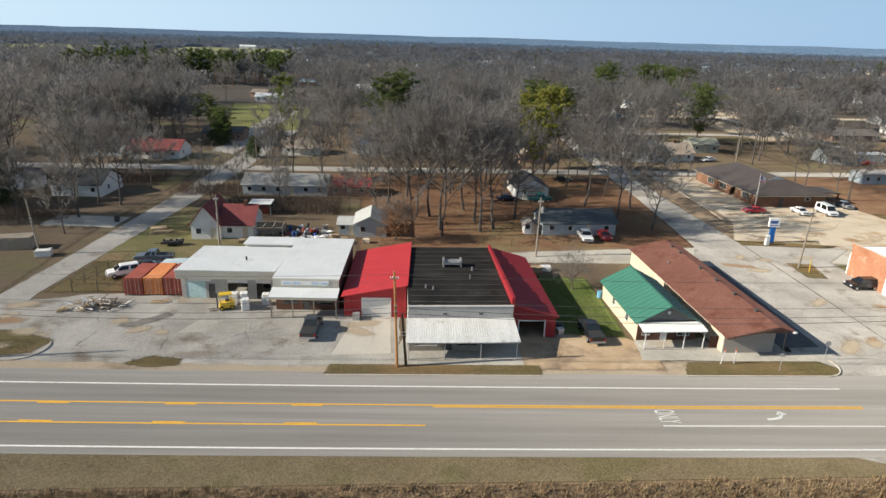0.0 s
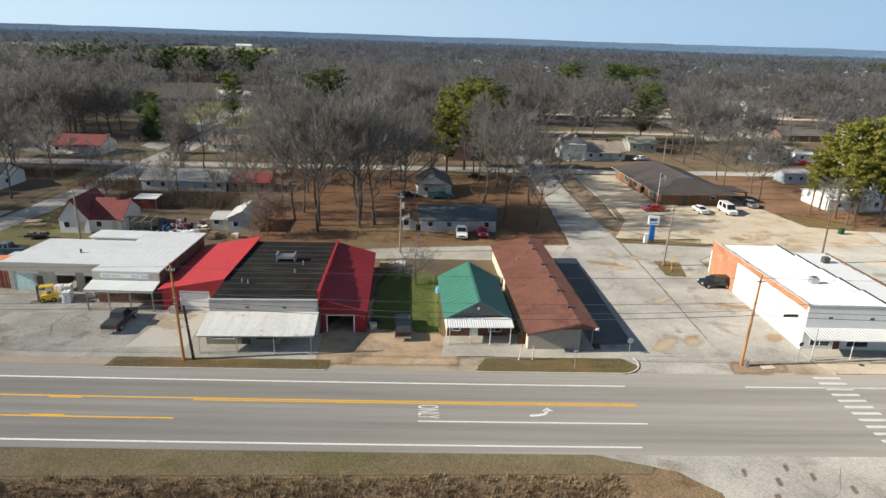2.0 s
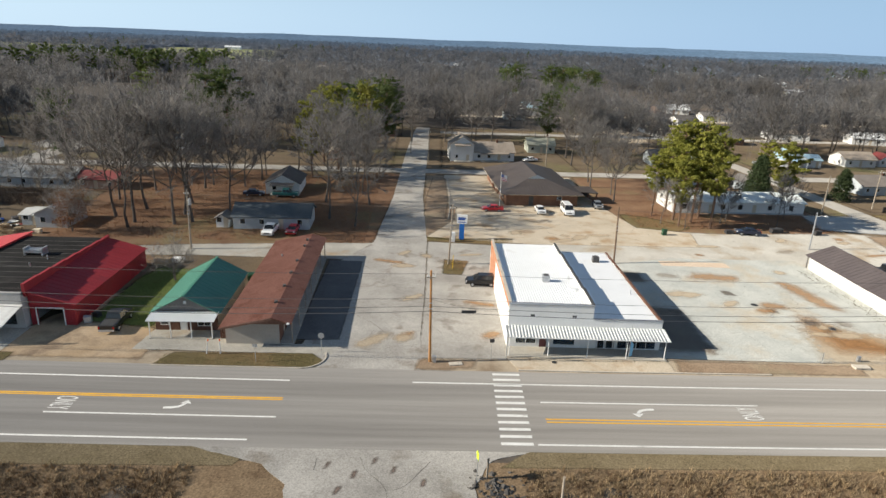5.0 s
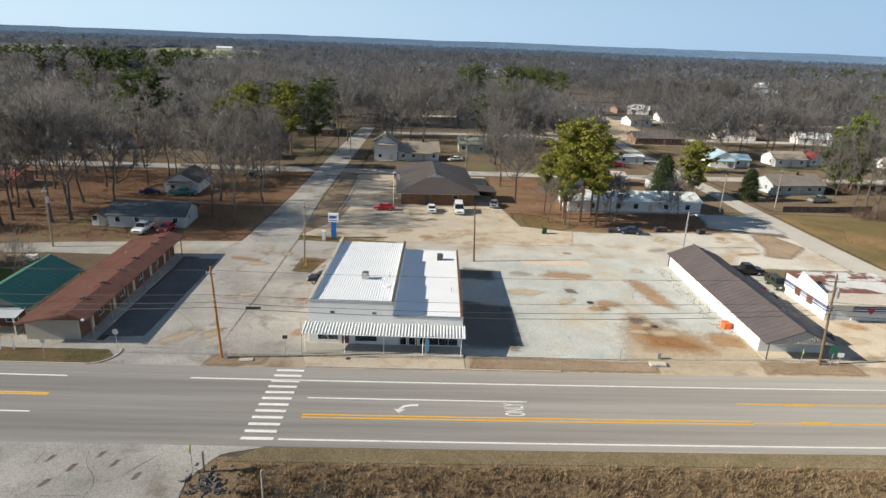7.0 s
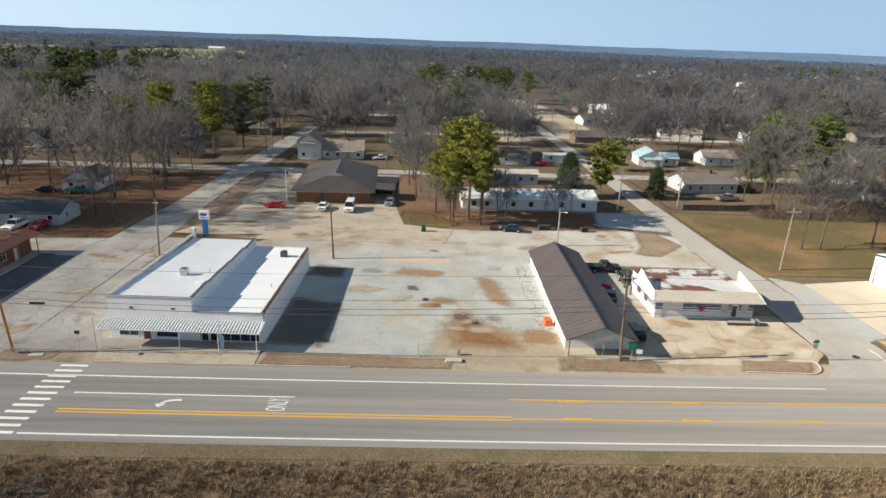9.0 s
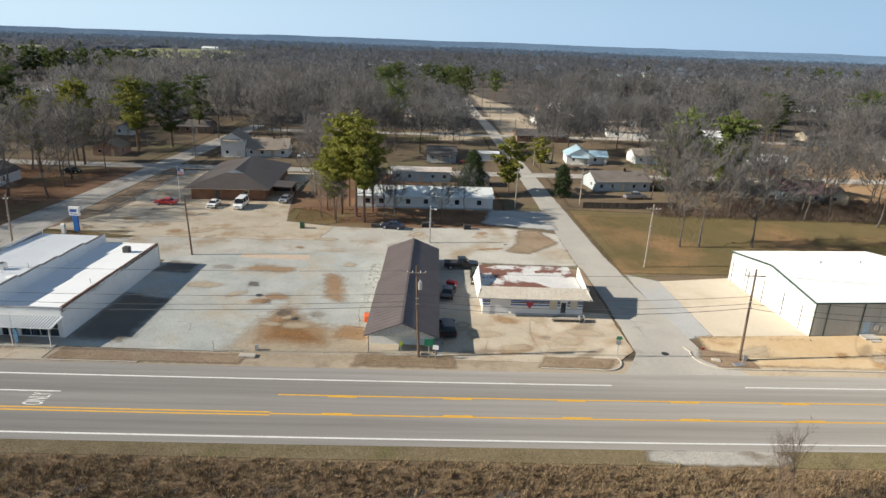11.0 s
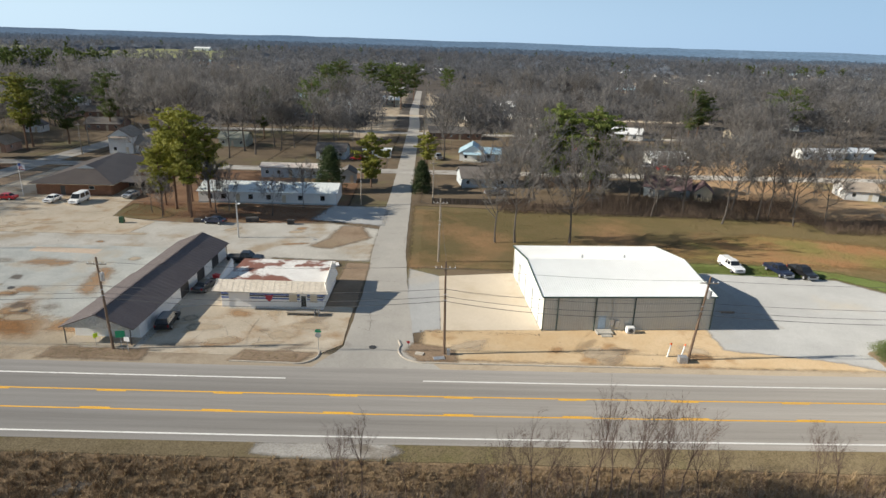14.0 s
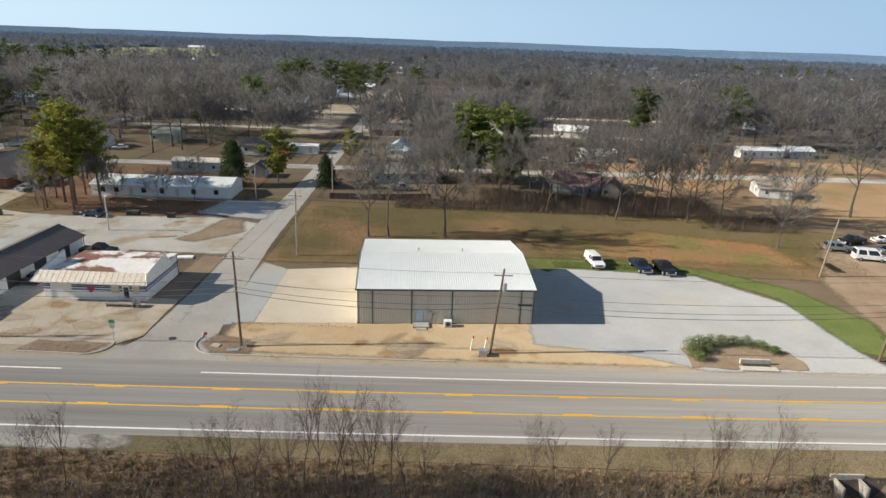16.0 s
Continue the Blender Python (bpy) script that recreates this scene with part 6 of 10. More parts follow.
def house(x, y, rz, w, d, h, rh, wm, rm, label, ridge="x", porch=0.0, name="house", chimney=False, group="houses"):
    """A plain house: walls with windows and a door, a gable roof along x or y, perhaps a porch and chimney."""
    e = thing(name, x, y, rz, label, "house", group)
    n = max(2, int(w / 3))
    holes = []
    for i in range(n):
        c = w * (i + 0.5) / n
        holes.append((c - 0.45, c + 0.45, 0.02, 2.05) if i == n // 2 else (c - 0.5, c + 0.5, 0.95, 2.0))
    bm = wall(w, h, 0.15, holes)
    side = [(d * 0.3, d * 0.3 + 0.9, 0.95, 2.0)]
    for xx in (0, w - 0.15):
        if ridge == "x":
            wall(d / 2, h, 0.15, side if d > 5 else (), bm, (xx, 0.15, 0), (0, 1, 0), (1, 0, 0), (h, h + rh * 0.96))
            wall(d / 2, h, 0.15, (), bm, (xx, d / 2 + 0.15, 0), (0, 1, 0), (1, 0, 0), (h + rh * 0.96, h))
        else:
            wall(d, h, 0.15, side, bm, (xx, 0.15, 0), (0, 1, 0), (1, 0, 0))
    wall(w, h, 0.15, (), bm, (0, d, 0))
    if ridge == "y":
        for yy in (0.0, d):
            a = [bm.verts.new(p) for p in ((0, yy, h), (w, yy, h), (w / 2, yy, h + rh * 0.97))]
            b = [bm.verts.new(p) for p in ((0, yy + 0.15, h), (w, yy + 0.15, h), (w / 2, yy + 0.15, h + rh * 0.97))]
            bm.faces.new(a), bm.faces.new(b[::-1])
            for i in range(3):
                bm.faces.new((a[i], a[(i + 1) % 3], b[(i + 1) % 3], b[i]))
    part("wall", bm, wm, e)
    o = 0.4
    if ridge == "x":
        s = rh / (d / 2)
        for y0 in (-o, d + 0.15 + o):
            part("roof", slab([(-o, y0, h - o * s), (w + o, y0, h - o * s), (w + o, d / 2 + 0.08, h + rh), (-o, d / 2 + 0.08, h + rh)], 0.14), rm, e)
    else:
        s = rh / (w / 2)
        for x0 in (-o, w + o):
            part("roof", slab([(x0, -o, h - o * s), (w / 2, -o, h + rh), (w / 2, d + 0.15 + o, h + rh), (x0, d + 0.15 + o, h - o * s)], 0.14), rm, e)
    for i, (a, b, c, t) in enumerate(holes):
        if c > 0.5:
            window(e, a, b, c, t, 0.0)
        else:
            door(e, a, b, t, 0.0, cream_paint)
    for xx in (0.0, w - 0.15):
        if d > 5 or ridge == "y":
            window(e, side[0][0] + 0.15, side[0][1] + 0.15, 0.95, 2.0, 0, None, 1, 2, "y", xx)
    if porch:
        part("porch_roof", slab([(w * 0.15, -porch, h - 0.35), (w * 0.85, -porch, h - 0.35), (w * 0.85, 0, h - 0.02), (w * 0.15, 0, h - 0.02)], 0.1), rm, e)
        for k in (0.17, 0.5, 0.82):
            part("porch_post", bx(w * k, w * k + 0.1, -porch + 0.1, -porch + 0.2, 0, h - 0.42), white_paint, e)
        part("porch_floor", bx(w * 0.15, w * 0.85, -porch, 0, 0, 0.25), lot_concrete, e)
    if chimney:
        part("chimney", bx(w * 0.6, w * 0.6 + 0.6, d * 0.45, d * 0.45 + 0.5, h + rh * 0.5, h + rh + 0.7), brick_brown, e)
    return e


teal_roof = surf("teal_roof", (0.1, 0.3, 0.3), (0.14, 0.36, 0.35), 0.5)
blue_roof = surf("blue_roof", (0.36, 0.52, 0.6), (0.44, 0.6, 0.68), 0.45)
red_roof = surf("red_roof", (0.155, 0.03, 0.03), (0.215, 0.045, 0.042), 0.7, 0.5, 5, 0.1, grain=0.15)
purple_roof = surf("purple_roof", (0.155, 0.10, 0.105), (0.2, 0.135, 0.135), 0.9, 0.5, 5, 0.1)
brick_house = surf("brick_house", (0.3, 0.19, 0.14), (0.38, 0.26, 0.2), 0.9, 0.5, 6, 0.1, vary=0.2)
house(-45.4, 109.7, 0, 5.0, 8.5, 3.0, 3.1, white_paint, red_roof, "small white cottage with dark red gable roof", "y")
house(-40.4, 110.4, 0, 5.4, 7.6, 2.7, 2.6, white_paint, red_roof, "white cottage wing with red metal roof", "x", chimney=True)
dull_zinc = surf("dull_zinc", (0.44, 0.45, 0.44), (0.53, 0.54, 0.52), 0.6, 0.5, 6, 0.05, grain=0.1, stain=(0.38, 0.34, 0.28), stain_scale=0.5)
house(-17.3, 111.8, 1, 5.5, 7.2, 2.7, 1.3, grey_siding, dull_zinc, "grey metal garage with dull ridged roof", "y", name="garage")
house(-20.4, 113.0, 1, 3.0, 5.0, 2.1, 0.5, grey_siding, dull_zinc, "low lean-to shed beside the garage", "x", name="shed")
house(17.2, 114.0, 1.6, 14.0, 7.5, 2.5, 1.7, grey_siding, surf("slate_grey", (0.075, 0.09, 0.1), (0.11, 0.125, 0.135), 0.9, 0.5), "low grey house with blue-grey roof")
house(13.9, 114.6, 0, 2.4, 2.6, 2.0, 0.7, white_paint, grey_shingle, "little white garden shed with gable", "y", name="shed")
house(16.8, 141.6, 2, 7.6, 10, 2.7, 1.9, white_paint, grey_shingle, "small pale house with grey roof and carport", "y", 2.0)
house(-44.4, 141.5, -1, 18.5, 9, 2.5, 1.7, grey_siding, surf("worn_grey", (0.26, 0.27, 0.27), (0.33, 0.335, 0.33), 0.85, 0.3), "long low grey house with worn pale roof")
house(-25.5, 141.5, -1, 9, 7, 2.4, 1.2, brick_house, red_roof, "low brick wing with faded red roof")
house(-85.5, 181.8, -2, 14, 9, 2.7, 2.2, white_paint, red_roof, "white bungalow with red roof and porch", "x", 2.2)
house(-99.5, 184, -2, 11, 9, 2.6, 1.7, grey_siding, grey_shingle, "low grey house under trees")
house(-83.8, 138.5, -2, 10.5, 9.5, 2.8, 2.4, white_paint, surf("charcoal", (0.035, 0.04, 0.045), (0.055, 0.06, 0.065), 0.9), "pale house with black roof")
house(-96.5, 143.5, 3, 6, 6, 2.5, 1.3, white_paint, grey_shingle, "small white outbuilding with grey roof", "y")
house(-45, 191, 0, 11, 8, 2.6, 1.8, white_paint, tan_shingle, "white cottage with tan roof", "x", 2)
house(-24.4, 195, 0, 7, 9, 2.9, 2.6, surf("ice_blue", (0.55, 0.62, 0.68), (0.62, 0.68, 0.73), 0.7), grey_shingle, "pale blue gabled cottage", "y", 2)
house(61.2, 189, 4, 7.0, 9, 5.4, 2.2, white_paint, tan_shingle, "white two-storey farmhouse with steep gables", "y", 1.8)
house(68.4, 190.5, 4, 12.5, 9, 2.9, 2.4, white_paint, tan_shingle, "white farmhouse wing with tan roof", "x", 2, chimney=True)
house(88, 208, 0, 9, 8, 2.8, 1.8, surf("sage", (0.4, 0.42, 0.34), (0.46, 0.48, 0.4), 0.8), surf("mossy", (0.3, 0.31, 0.25), (0.38, 0.38, 0.31), 0.9), "sage house with mossy pale roof")
house(25.2, 184, 3, 7.5, 8, 2.6, 1.8, brick_house, tan_shingle, "brown brick garage with tan roof", "y")
house(12.5, 224, 3, 6, 6, 2.6, 1.6, white_paint, grey_shingle, "little white house with grey roof", "y")
house(29.7, 233, 3, 13, 9, 2.7, 1.9, brick_house, grey_shingle, "brick ranch house with grey roof")
house(8, 268, 3, 13, 9, 2.7, 1.9, brick_house, tan_shingle, "brick ranch house with tan roof")
house(168.4, 195.5, -4, 8, 9, 2.8, 2.3, white_paint, blue_roof, "white cottage with pale blue metal roof", "y", 2.2)
house(176.4, 196.5, -4, 5, 7, 2.6, 1.3, white_paint, blue_roof, "low wing with pale blue roof")
house(168.2, 157.3, 8, 15, 9, 2.7, 2.0, grey_siding, surf("brown_grey", (0.17, 0.15, 0.135), (0.225, 0.2, 0.18), 0.9, 0.5), "grey ranch house with brown-grey roof", "x", 0, chimney=True)
house(191.7, 199.5, 4, 11, 8, 2.7, 1.9, white_paint, tan_shingle, "white cottage with weathered roof")
house(205, 202, 4, 5, 5, 2.6, 1.7, white_paint, red_roof, "small outbuilding with red roof", "y")
house(123.8, 191.5, -2, 9, 8, 2.7, 1.9, grey_siding, grey_shingle, "grey house with dull shingle roof", "x", 2.2)
house(158, 239, 3, 20, 9, 2.6, 1.9, brick_house, grey_shingle, "long brick ranch house with grey roof")
house(268.2, 157.4, -10, 8, 8, 2.6, 1.6, white_paint, tan_shingle, "small white house with brown roof")
house(291, 219, 5, 16, 6, 2.8, 0.9, white_metal, white_metal, "long white metal building")
house(310, 222, 5, 9, 7, 2.7, 1.2, grey_siding, white_metal, "low grey shed with pale roof")
house(214.5, 154.5, -18, 11, 9, 2.8, 2.2, grey_siding, purple_roof, "house with dull purple shingle roof", "x", 1.6)
house(226, 150.5, -18, 4, 6, 2.7, 1.8, cream_paint, purple_roof, "little cream annexe with purple roof", "y")
house(230.5, 199, 3, 12, 7, 2.6, 1.4, white_paint, white_metal, "white mobile home among bare trees")
house(114.8, 162.5, 1.5, 15.5, 5, 2.9, 0.7, surf("trailer_blue", (0.42, 0.5, 0.56), (0.5, 0.57, 0.62), 0.6), surf("rust_roof", (0.62, 0.58, 0.53), (0.5, 0.42, 0.36), 0.7, 0.5, 6, 0.1, stain=(0.4, 0.16, 0.08), stain_scale=0.4), "blue-grey mobile home with rust-streaked roof", name="mobile_home")
house(138, 196, 0, 8.5, 3.5, 2.6, 0.4, white_metal, white_metal, "white caravan trailer in a yard", name="caravan")
house(136.4, 158.5, 4, 4, 5, 2.7, 1.2, grey_siding, grey_shingle, "small grey outbuilding with shingle roof", "y", name="shed")
house(-128, 270, 0, 14, 9, 2.7, 1.9, brick_house, grey_shingle, "brick ranch house among trees")
house(-86, 338, 0, 17, 9, 2.7, 1.5, white_paint, white_metal, "white church hall with pale roof")
house(-36, 322, 0, 15, 9, 2.7, 1.8, brick_house, tan_shingle, "brick house with tan roof")
house(197, 320, 0, 14, 9, 2.8, 1.8, white_paint, grey_shingle, "white house with grey roof")
house(104, 321, 0, 12, 9, 4.0, 2.4, white_paint, blue_roof, "tall white house with blue metal roof")
house(92, 300, 0, 10, 8, 2.8, 1.8, grey_siding, grey_shingle, "small grey cottage among trees")
house(-75, 214, 0, 13, 8, 2.7, 1.6, brick_house, grey_shingle, "brick house among trees")


def far_house(x, y, rz, w, d, h, rh, wm, rm, label):
    """A house of the distance: walls with gables, two roof slopes, a door and two windows."""
    e = thing("house", x, y, rz, label, "house", "distant houses", z=lie(x, y))
    bm = bx(0, w, 0, d, 0, h)
    for xx in (0.0, w - 0.12):
        a = [bm.verts.new((xx + q, p, z)) for q in (0, 0.12) for p, z in ((0, h), (d, h), (d / 2, h + rh * 0.95))]
        bm.faces.new(a[:3]), bm.faces.new(a[3:])
        bm.faces.new((a[0], a[2], a[5], a[3])), bm.faces.new((a[1], a[2], a[5], a[4]))
    part("wall", bm, wm, e)
    for y0 in (-0.4, d + 0.4):
        part("roof", slab([(-0.4, y0, h - 0.2), (w + 0.4, y0, h - 0.2), (w + 0.4, d / 2, h + rh), (-0.4, d / 2, h + rh)], 0.14), rm, e)
    for u in (0.2, 0.72):
        part("window", bx(w * u, w * u + 1.1, -0.05, 0, 0.95, 2.0), pane_dark, e)
    part("door", bx(w * 0.5, w * 0.5 + 0.9, -0.05, 0, 0.05, 2.05), cream_paint, e)
    return e


HR = random.Random(12)
spots = [(20 + HR.uniform(-90, 90), HR.uniform(1500, 1700)) for _ in range(7)] + [(405 + HR.uniform(-40, 40), HR.uniform(1480, 1600)) for _ in range(5)]
spots += [(HR.uniform(640, 980), HR.uniform(810, 1030)) for _ in range(34)]
for k in range(80):
    y = 250 + 700 * HR.random() ** 1.3
    spots.append((100 + (HR.random() * 1.5 - 0.55) * y, y))
for x, y in spots:
    if 40 < x < 66 and y < 480 or 130 < x < 160 and y < 620 or y < 350 and x < -60:
        continue
    far_house(x, y, HR.uniform(-14, 14), HR.uniform(9, 17), HR.uniform(7, 10), 2.8, HR.uniform(1.3, 2.4), HR.choice((white_paint, white_paint, white_paint, grey_siding, brick_house, cream_paint)), HR.choice((grey_shingle, tan_shingle, white_metal, white_metal, grey_shingle, blue_roof)), "small distant house among bare trees")
far_house(-330, 1290, 0, 30, 14, 4.5, 2.5, white_metal, white_metal, "long white barn at the edge of a far field")

# ---- vehicles ----


def profile(pts, half, bm=None, inset=0.06):
    """A body whose side outline is pts (x, z), its flanks drawn in by inset at the rim."""
    bm = bm or bmesh.new()
    cx = sum(p[0] for p in pts) / len(pts)
    cz = sum(p[1] for p in pts) / len(pts)
    rings = []
    for y, k in ((-half, 1 - inset), (-half + 0.08, 1.0), (half - 0.08, 1.0), (half, 1 - inset)):
        rings.append([bm.verts.new((cx + (x - cx) * (1 - (1 - k) * 0.5), y, cz + (z - cz) * k)) for x, z in pts])
    for a, b in zip(rings, rings[1:]):
        for i in range(len(pts)):
            j = (i + 1) % len(pts)
            bm.faces.new((a[i], a[j], b[j], b[i]))
    bm.faces.new(rings[0][::-1])
    bm.faces.new(rings[-1])
    return bm


def frustum(b0, b1, t0, t1, hb, ht, z0, z1, bm=None):
    bm = bm or bmesh.new()
    v = [bm.verts.new(p) for p in ((b0, -hb, z0), (b1, -hb, z0), (b1, hb, z0), (b0, hb, z0), (t0, -ht, z1), (t1, -ht, z1), (t1, ht, z1), (t0, ht, z1))]
    for q in ((3, 2, 1, 0), (4, 5, 6, 7), (0, 1, 5, 4), (1, 2, 6, 5), (2, 3, 7, 6), (3, 0, 4, 7)):
        bm.faces.new([v[i] for i in q])
    return bm


SHAPES = {
    "pickup": dict(L=5.7, W=0.98, H=1.86, low=[(-2.85, 0.5), (-2.85, 1.12), (-0.75, 1.14), (1.2, 1.16), (2.55, 1.08), (2.82, 0.92), (2.85, 0.48)], cab=(-0.72, 1.4, -0.55, 0.72, 0.92, 0.74), axles=(-1.75, 1.85)),
    "suv": dict(L=4.7, W=0.94, H=1.72, low=[(-2.35, 0.45), (-2.38, 1.0), (-2.2, 1.06), (1.0, 1.06), (2.1, 0.96), (2.34, 0.8), (2.35, 0.42)], cab=(-2.25, 1.25, -1.95, 0.5, 0.88, 0.68), axles=(-1.4, 1.42)),
    "sedan": dict(L=4.6, W=0.9, H=1.45, low=[(-2.3, 0.42), (-2.32, 0.92), (-1.6, 0.98), (1.0, 0.95), (2.05, 0.82), (2.3, 0.68), (2.3, 0.38)], cab=(-1.7, 1.2, -1.0, 0.35, 0.84, 0.62), axles=(-1.38, 1.4)),
    "van": dict(L=5.4, W=1.0, H=2.2, low=[(-2.7, 0.45), (-2.72, 1.25), (1.5, 1.25), (2.35, 1.1), (2.68, 0.9), (2.7, 0.42)], cab=(-2.7, 1.75, -2.6, 0.95, 0.98, 0.82), axles=(-1.7, 1.75)),
}


def vehicle(kind, x, y, turn, paint, label, name=None, topper=False, solid=False):
    """A parked vehicle whose nose points along turn."""
    s = SHAPES[kind]
    e = thing(name or {"pickup": "pickup_truck", "suv": "suv", "sedan": "car", "van": "van"}[kind], x, y, turn, label, {"pickup": "truck", "suv": "car", "sedan": "car", "van": "van"}[kind], "parked vehicles", z=0.06)
    W, H = s["W"], s["H"]
    body = part("body", profile(s["low"], W), paint, e)
    b0, b1, t0, t1, hb, ht = s["cab"]
    zb = 1.0 if kind == "sedan" else 1.1
    if kind == "sedan":
        zb = 0.9
    if kind == "van":
        zb = 1.22
    gl = frustum(b0, b1, t0, t1, hb, ht, zb, H - 0.08)
    part("glasshouse", gl, paint if solid else car_glass, e, "dark tinted windows" if not solid else "")
    part("roof_panel", frustum(t0 - 0.06, t1 + 0.04, t0 + 0.03, t1 - 0.05, ht + 0.03, ht - 0.05, H - 0.1, H), paint, e)
    for u in ((0.0, 0.09), (0.42, 0.5), (0.93, 1.0)):
        for sy in (-1, 1):
            bm = bmesh.new()
            q = []
            for k in u:
                q.append((b0 + (b1 - b0) * k, sy * (hb + 0.012), zb))
            for k in u[::-1]:
                q.append((t0 + (t1 - t0) * k, sy * (ht + 0.012), H - 0.08))
            a = [bm.verts.new(p) for p in q]
            b = [bm.verts.new((p[0], p[1] - sy * 0.05, p[2])) for p in q]
            bm.faces.new(a), bm.faces.new(b[::-1])
            for i in range(4):
                bm.faces.new((a[i], a[(i + 1) % 4], b[(i + 1) % 4], b[i]))
            part("pillar", bm, paint, e)
    L = s["L"] / 2
    if kind == "pickup":
        if topper:
            part("bed_cover", frustum(-L + 0.05, -0.75, -L + 0.15, -0.75, W - 0.05, W - 0.2, 1.1, 1.75), paint, e)
        else:
            part("bed", bx(-L + 0.12, -0.85, -W + 0.16, W - 0.16, 1.06, 1.15), black_iron, e, "dark open truck bed")
    if kind == "van":
        part("windscreen", frustum(1.0, 1.78, 0.72, 0.98, 0.9, 0.78, 1.24, H - 0.12), car_glass, e)
    part("front_bumper", bx(L - 0.12, L + 0.08, -W + 0.08, W - 0.08, 0.4, 0.62), galvanised if kind == "pickup" else paint, e)
    part("rear_bumper", bx(-L - 0.08, -L + 0.1, -W + 0.08, W - 0.08, 0.42, 0.64), galvanised if kind == "pickup" else paint, e)
    part("grille", bx(L - 0.06, L + 0.03, -0.5, 0.5, 0.66, 0.86), black_iron, e)
    for sy in (-1, 1):
        part("headlight", bx(L - 0.18, L + 0.02, sy * W * 0.78 - 0.17, sy * W * 0.78 + 0.17, 0.68, 0.86), lamp_clear, e, "clear headlight")
        part("tail_light", bx(-L - 0.03, -L + 0.06, sy * W * 0.86 - 0.09, sy * W * 0.86 + 0.09, 0.72, 1.0), lamp_red, e, "red tail light")
        part("mirror", bx(b1 - 0.45, b1 - 0.25, sy * (W + 0.02) - 0.1, sy * (W + 0.02) + 0.1, zb, zb + 0.2), paint, e)
        for ax in s["axles"]:
            r = 0.38 if kind == "pickup" else 0.34
            t = part("tyre", cyl(bmesh.new(), (ax, sy * (W - 0.24), r), (ax, sy * (W + 0.02), r), r, None, 16), rubber, e)
            part("rim", cyl(bmesh.new(), (ax, sy * (W + 0.0), r), (ax, sy * (W + 0.035), r), r * 0.62, None, 12), galvanised, t)
    return e


paint_black = coat("paint_black", (0.008, 0.008, 0.01), 0.3)
paint_grey = coat("paint_grey", (0.022, 0.024, 0.028), 0.3)
paint_white = coat("paint_white", (0.78, 0.78, 0.77), 0.35)
paint_red = coat("paint_red", (0.42, 0.012, 0.02), 0.3)
paint_silver = coat("paint_silver", (0.36, 0.38, 0.4), 0.3, 0.5)
paint_teal = coat("paint_teal", (0.02, 0.13, 0.13), 0.35)
paint_navy = coat("paint_navy", (0.01, 0.016, 0.04), 0.3)
paint_steel = coat("paint_steel", (0.16, 0.2, 0.25), 0.3, 0.3)
vehicle("pickup", -19.7, 74.0, 88, paint_grey, "dark grey pickup truck parked before the porch")
vehicle("pickup", 14.6, 72.8, 92, paint_black, "black pickup truck parked on the dirt drive")
vehicle("pickup", -47.6, 98.6, 184, paint_steel, "steel-blue pickup truck beside the containers")
vehicle("suv", -49.6, 92.4, 210, paint_white, "white suv behind the wire fence")
vehicle("sedan", -47.4, 94.6, 205, paint_grey, "dark car behind the wire fence")
vehicle("suv", 61.2, 88.6, 180, paint_black, "black suv parked beside the white store")
vehicle("sedan", 67.6, 131.6, 180, paint_red, "dark red car in the post office lot")
vehicle("sedan", 78.0, 131.3, 270, paint_white, "white car at the post office")
vehicle("van", 83.9, 131.2, 270, paint_white, "white delivery van at the post office")
vehicle("sedan", 92.2, 137.2, 265, paint_silver, "silver car by the loading canopy")
vehicle("pickup", 24.6, 113.0 - 1.2, 268, paint_white, "white pickup truck before the grey house")
vehicle("sedan", 28.5, 112.4, 268, paint_red, "small bright red car by the grey house")
vehicle("pickup", 21.8, 139.2, 2, paint_teal, "old teal pickup truck before a pale house")
vehicle("sedan", 14.6, 139.6, 10, paint_navy, "dark car by the house")
vehicle("pickup", 130.4, 96.8, 0, paint_black, "black pickup truck behind the dark-roofed row")
vehicle("suv", 132.6, 91.0, 270, coat("paint_olive", (0.035, 0.04, 0.02), 0.5), "boxy olive jeep with a soft top")
vehicle("sedan", 128.0, 84.8, 80, paint_grey, "dark grey car beside the row")
vehicle("suv", 127.6, 72.6, 95, paint_black, "black car in the shade of the row")
vehicle("sedan", 117.6, 118.6, 170, paint_navy, "dark blue car at the lot edge")
vehicle("pickup", 213.2, 100.6, 276, paint_white, "white pickup truck with a bed cover", topper=True)
vehicle("pickup", 220.6, 99.0, 278, paint_navy, "dark blue pickup truck on the grass")
vehicle("pickup", 224.4, 98.4, 276, paint_black, "black pickup truck on the grass edge")
vehicle("van", 265.4, 108.4, 350, paint_white, "white van in the dirt yard")
vehicle("suv", 262.6, 113.6, 350, paint_silver, "silver estate car in the dirt yard")
vehicle("pickup", 268.6, 118.6, 200, paint_black, "black pickup truck in the dirt yard")
vehicle("sedan", 276, 120, 180, paint_white, "white car in the dirt yard")
vehicle("sedan", 272, 113, 190, paint_silver, "silver car in the dirt yard")
vehicle("sedan", 32, 160, 0, paint_black, "dark car under bare trees")
vehicle("pickup", 176.4, 150.4, 10, paint_silver, "silver pickup truck by the board fence")
vehicle("sedan", 136.6, 190.6, 180, paint_red, "red car beside the caravan")
vehicle("sedan", 86, 192, 200, paint_white, "white car by the farmhouse")
vehicle("pickup", 96, 300, 90, paint_white, "white pickup truck among distant houses")
vehicle("sedan", 219, 196, 0, paint_white, "white car among distant houses")
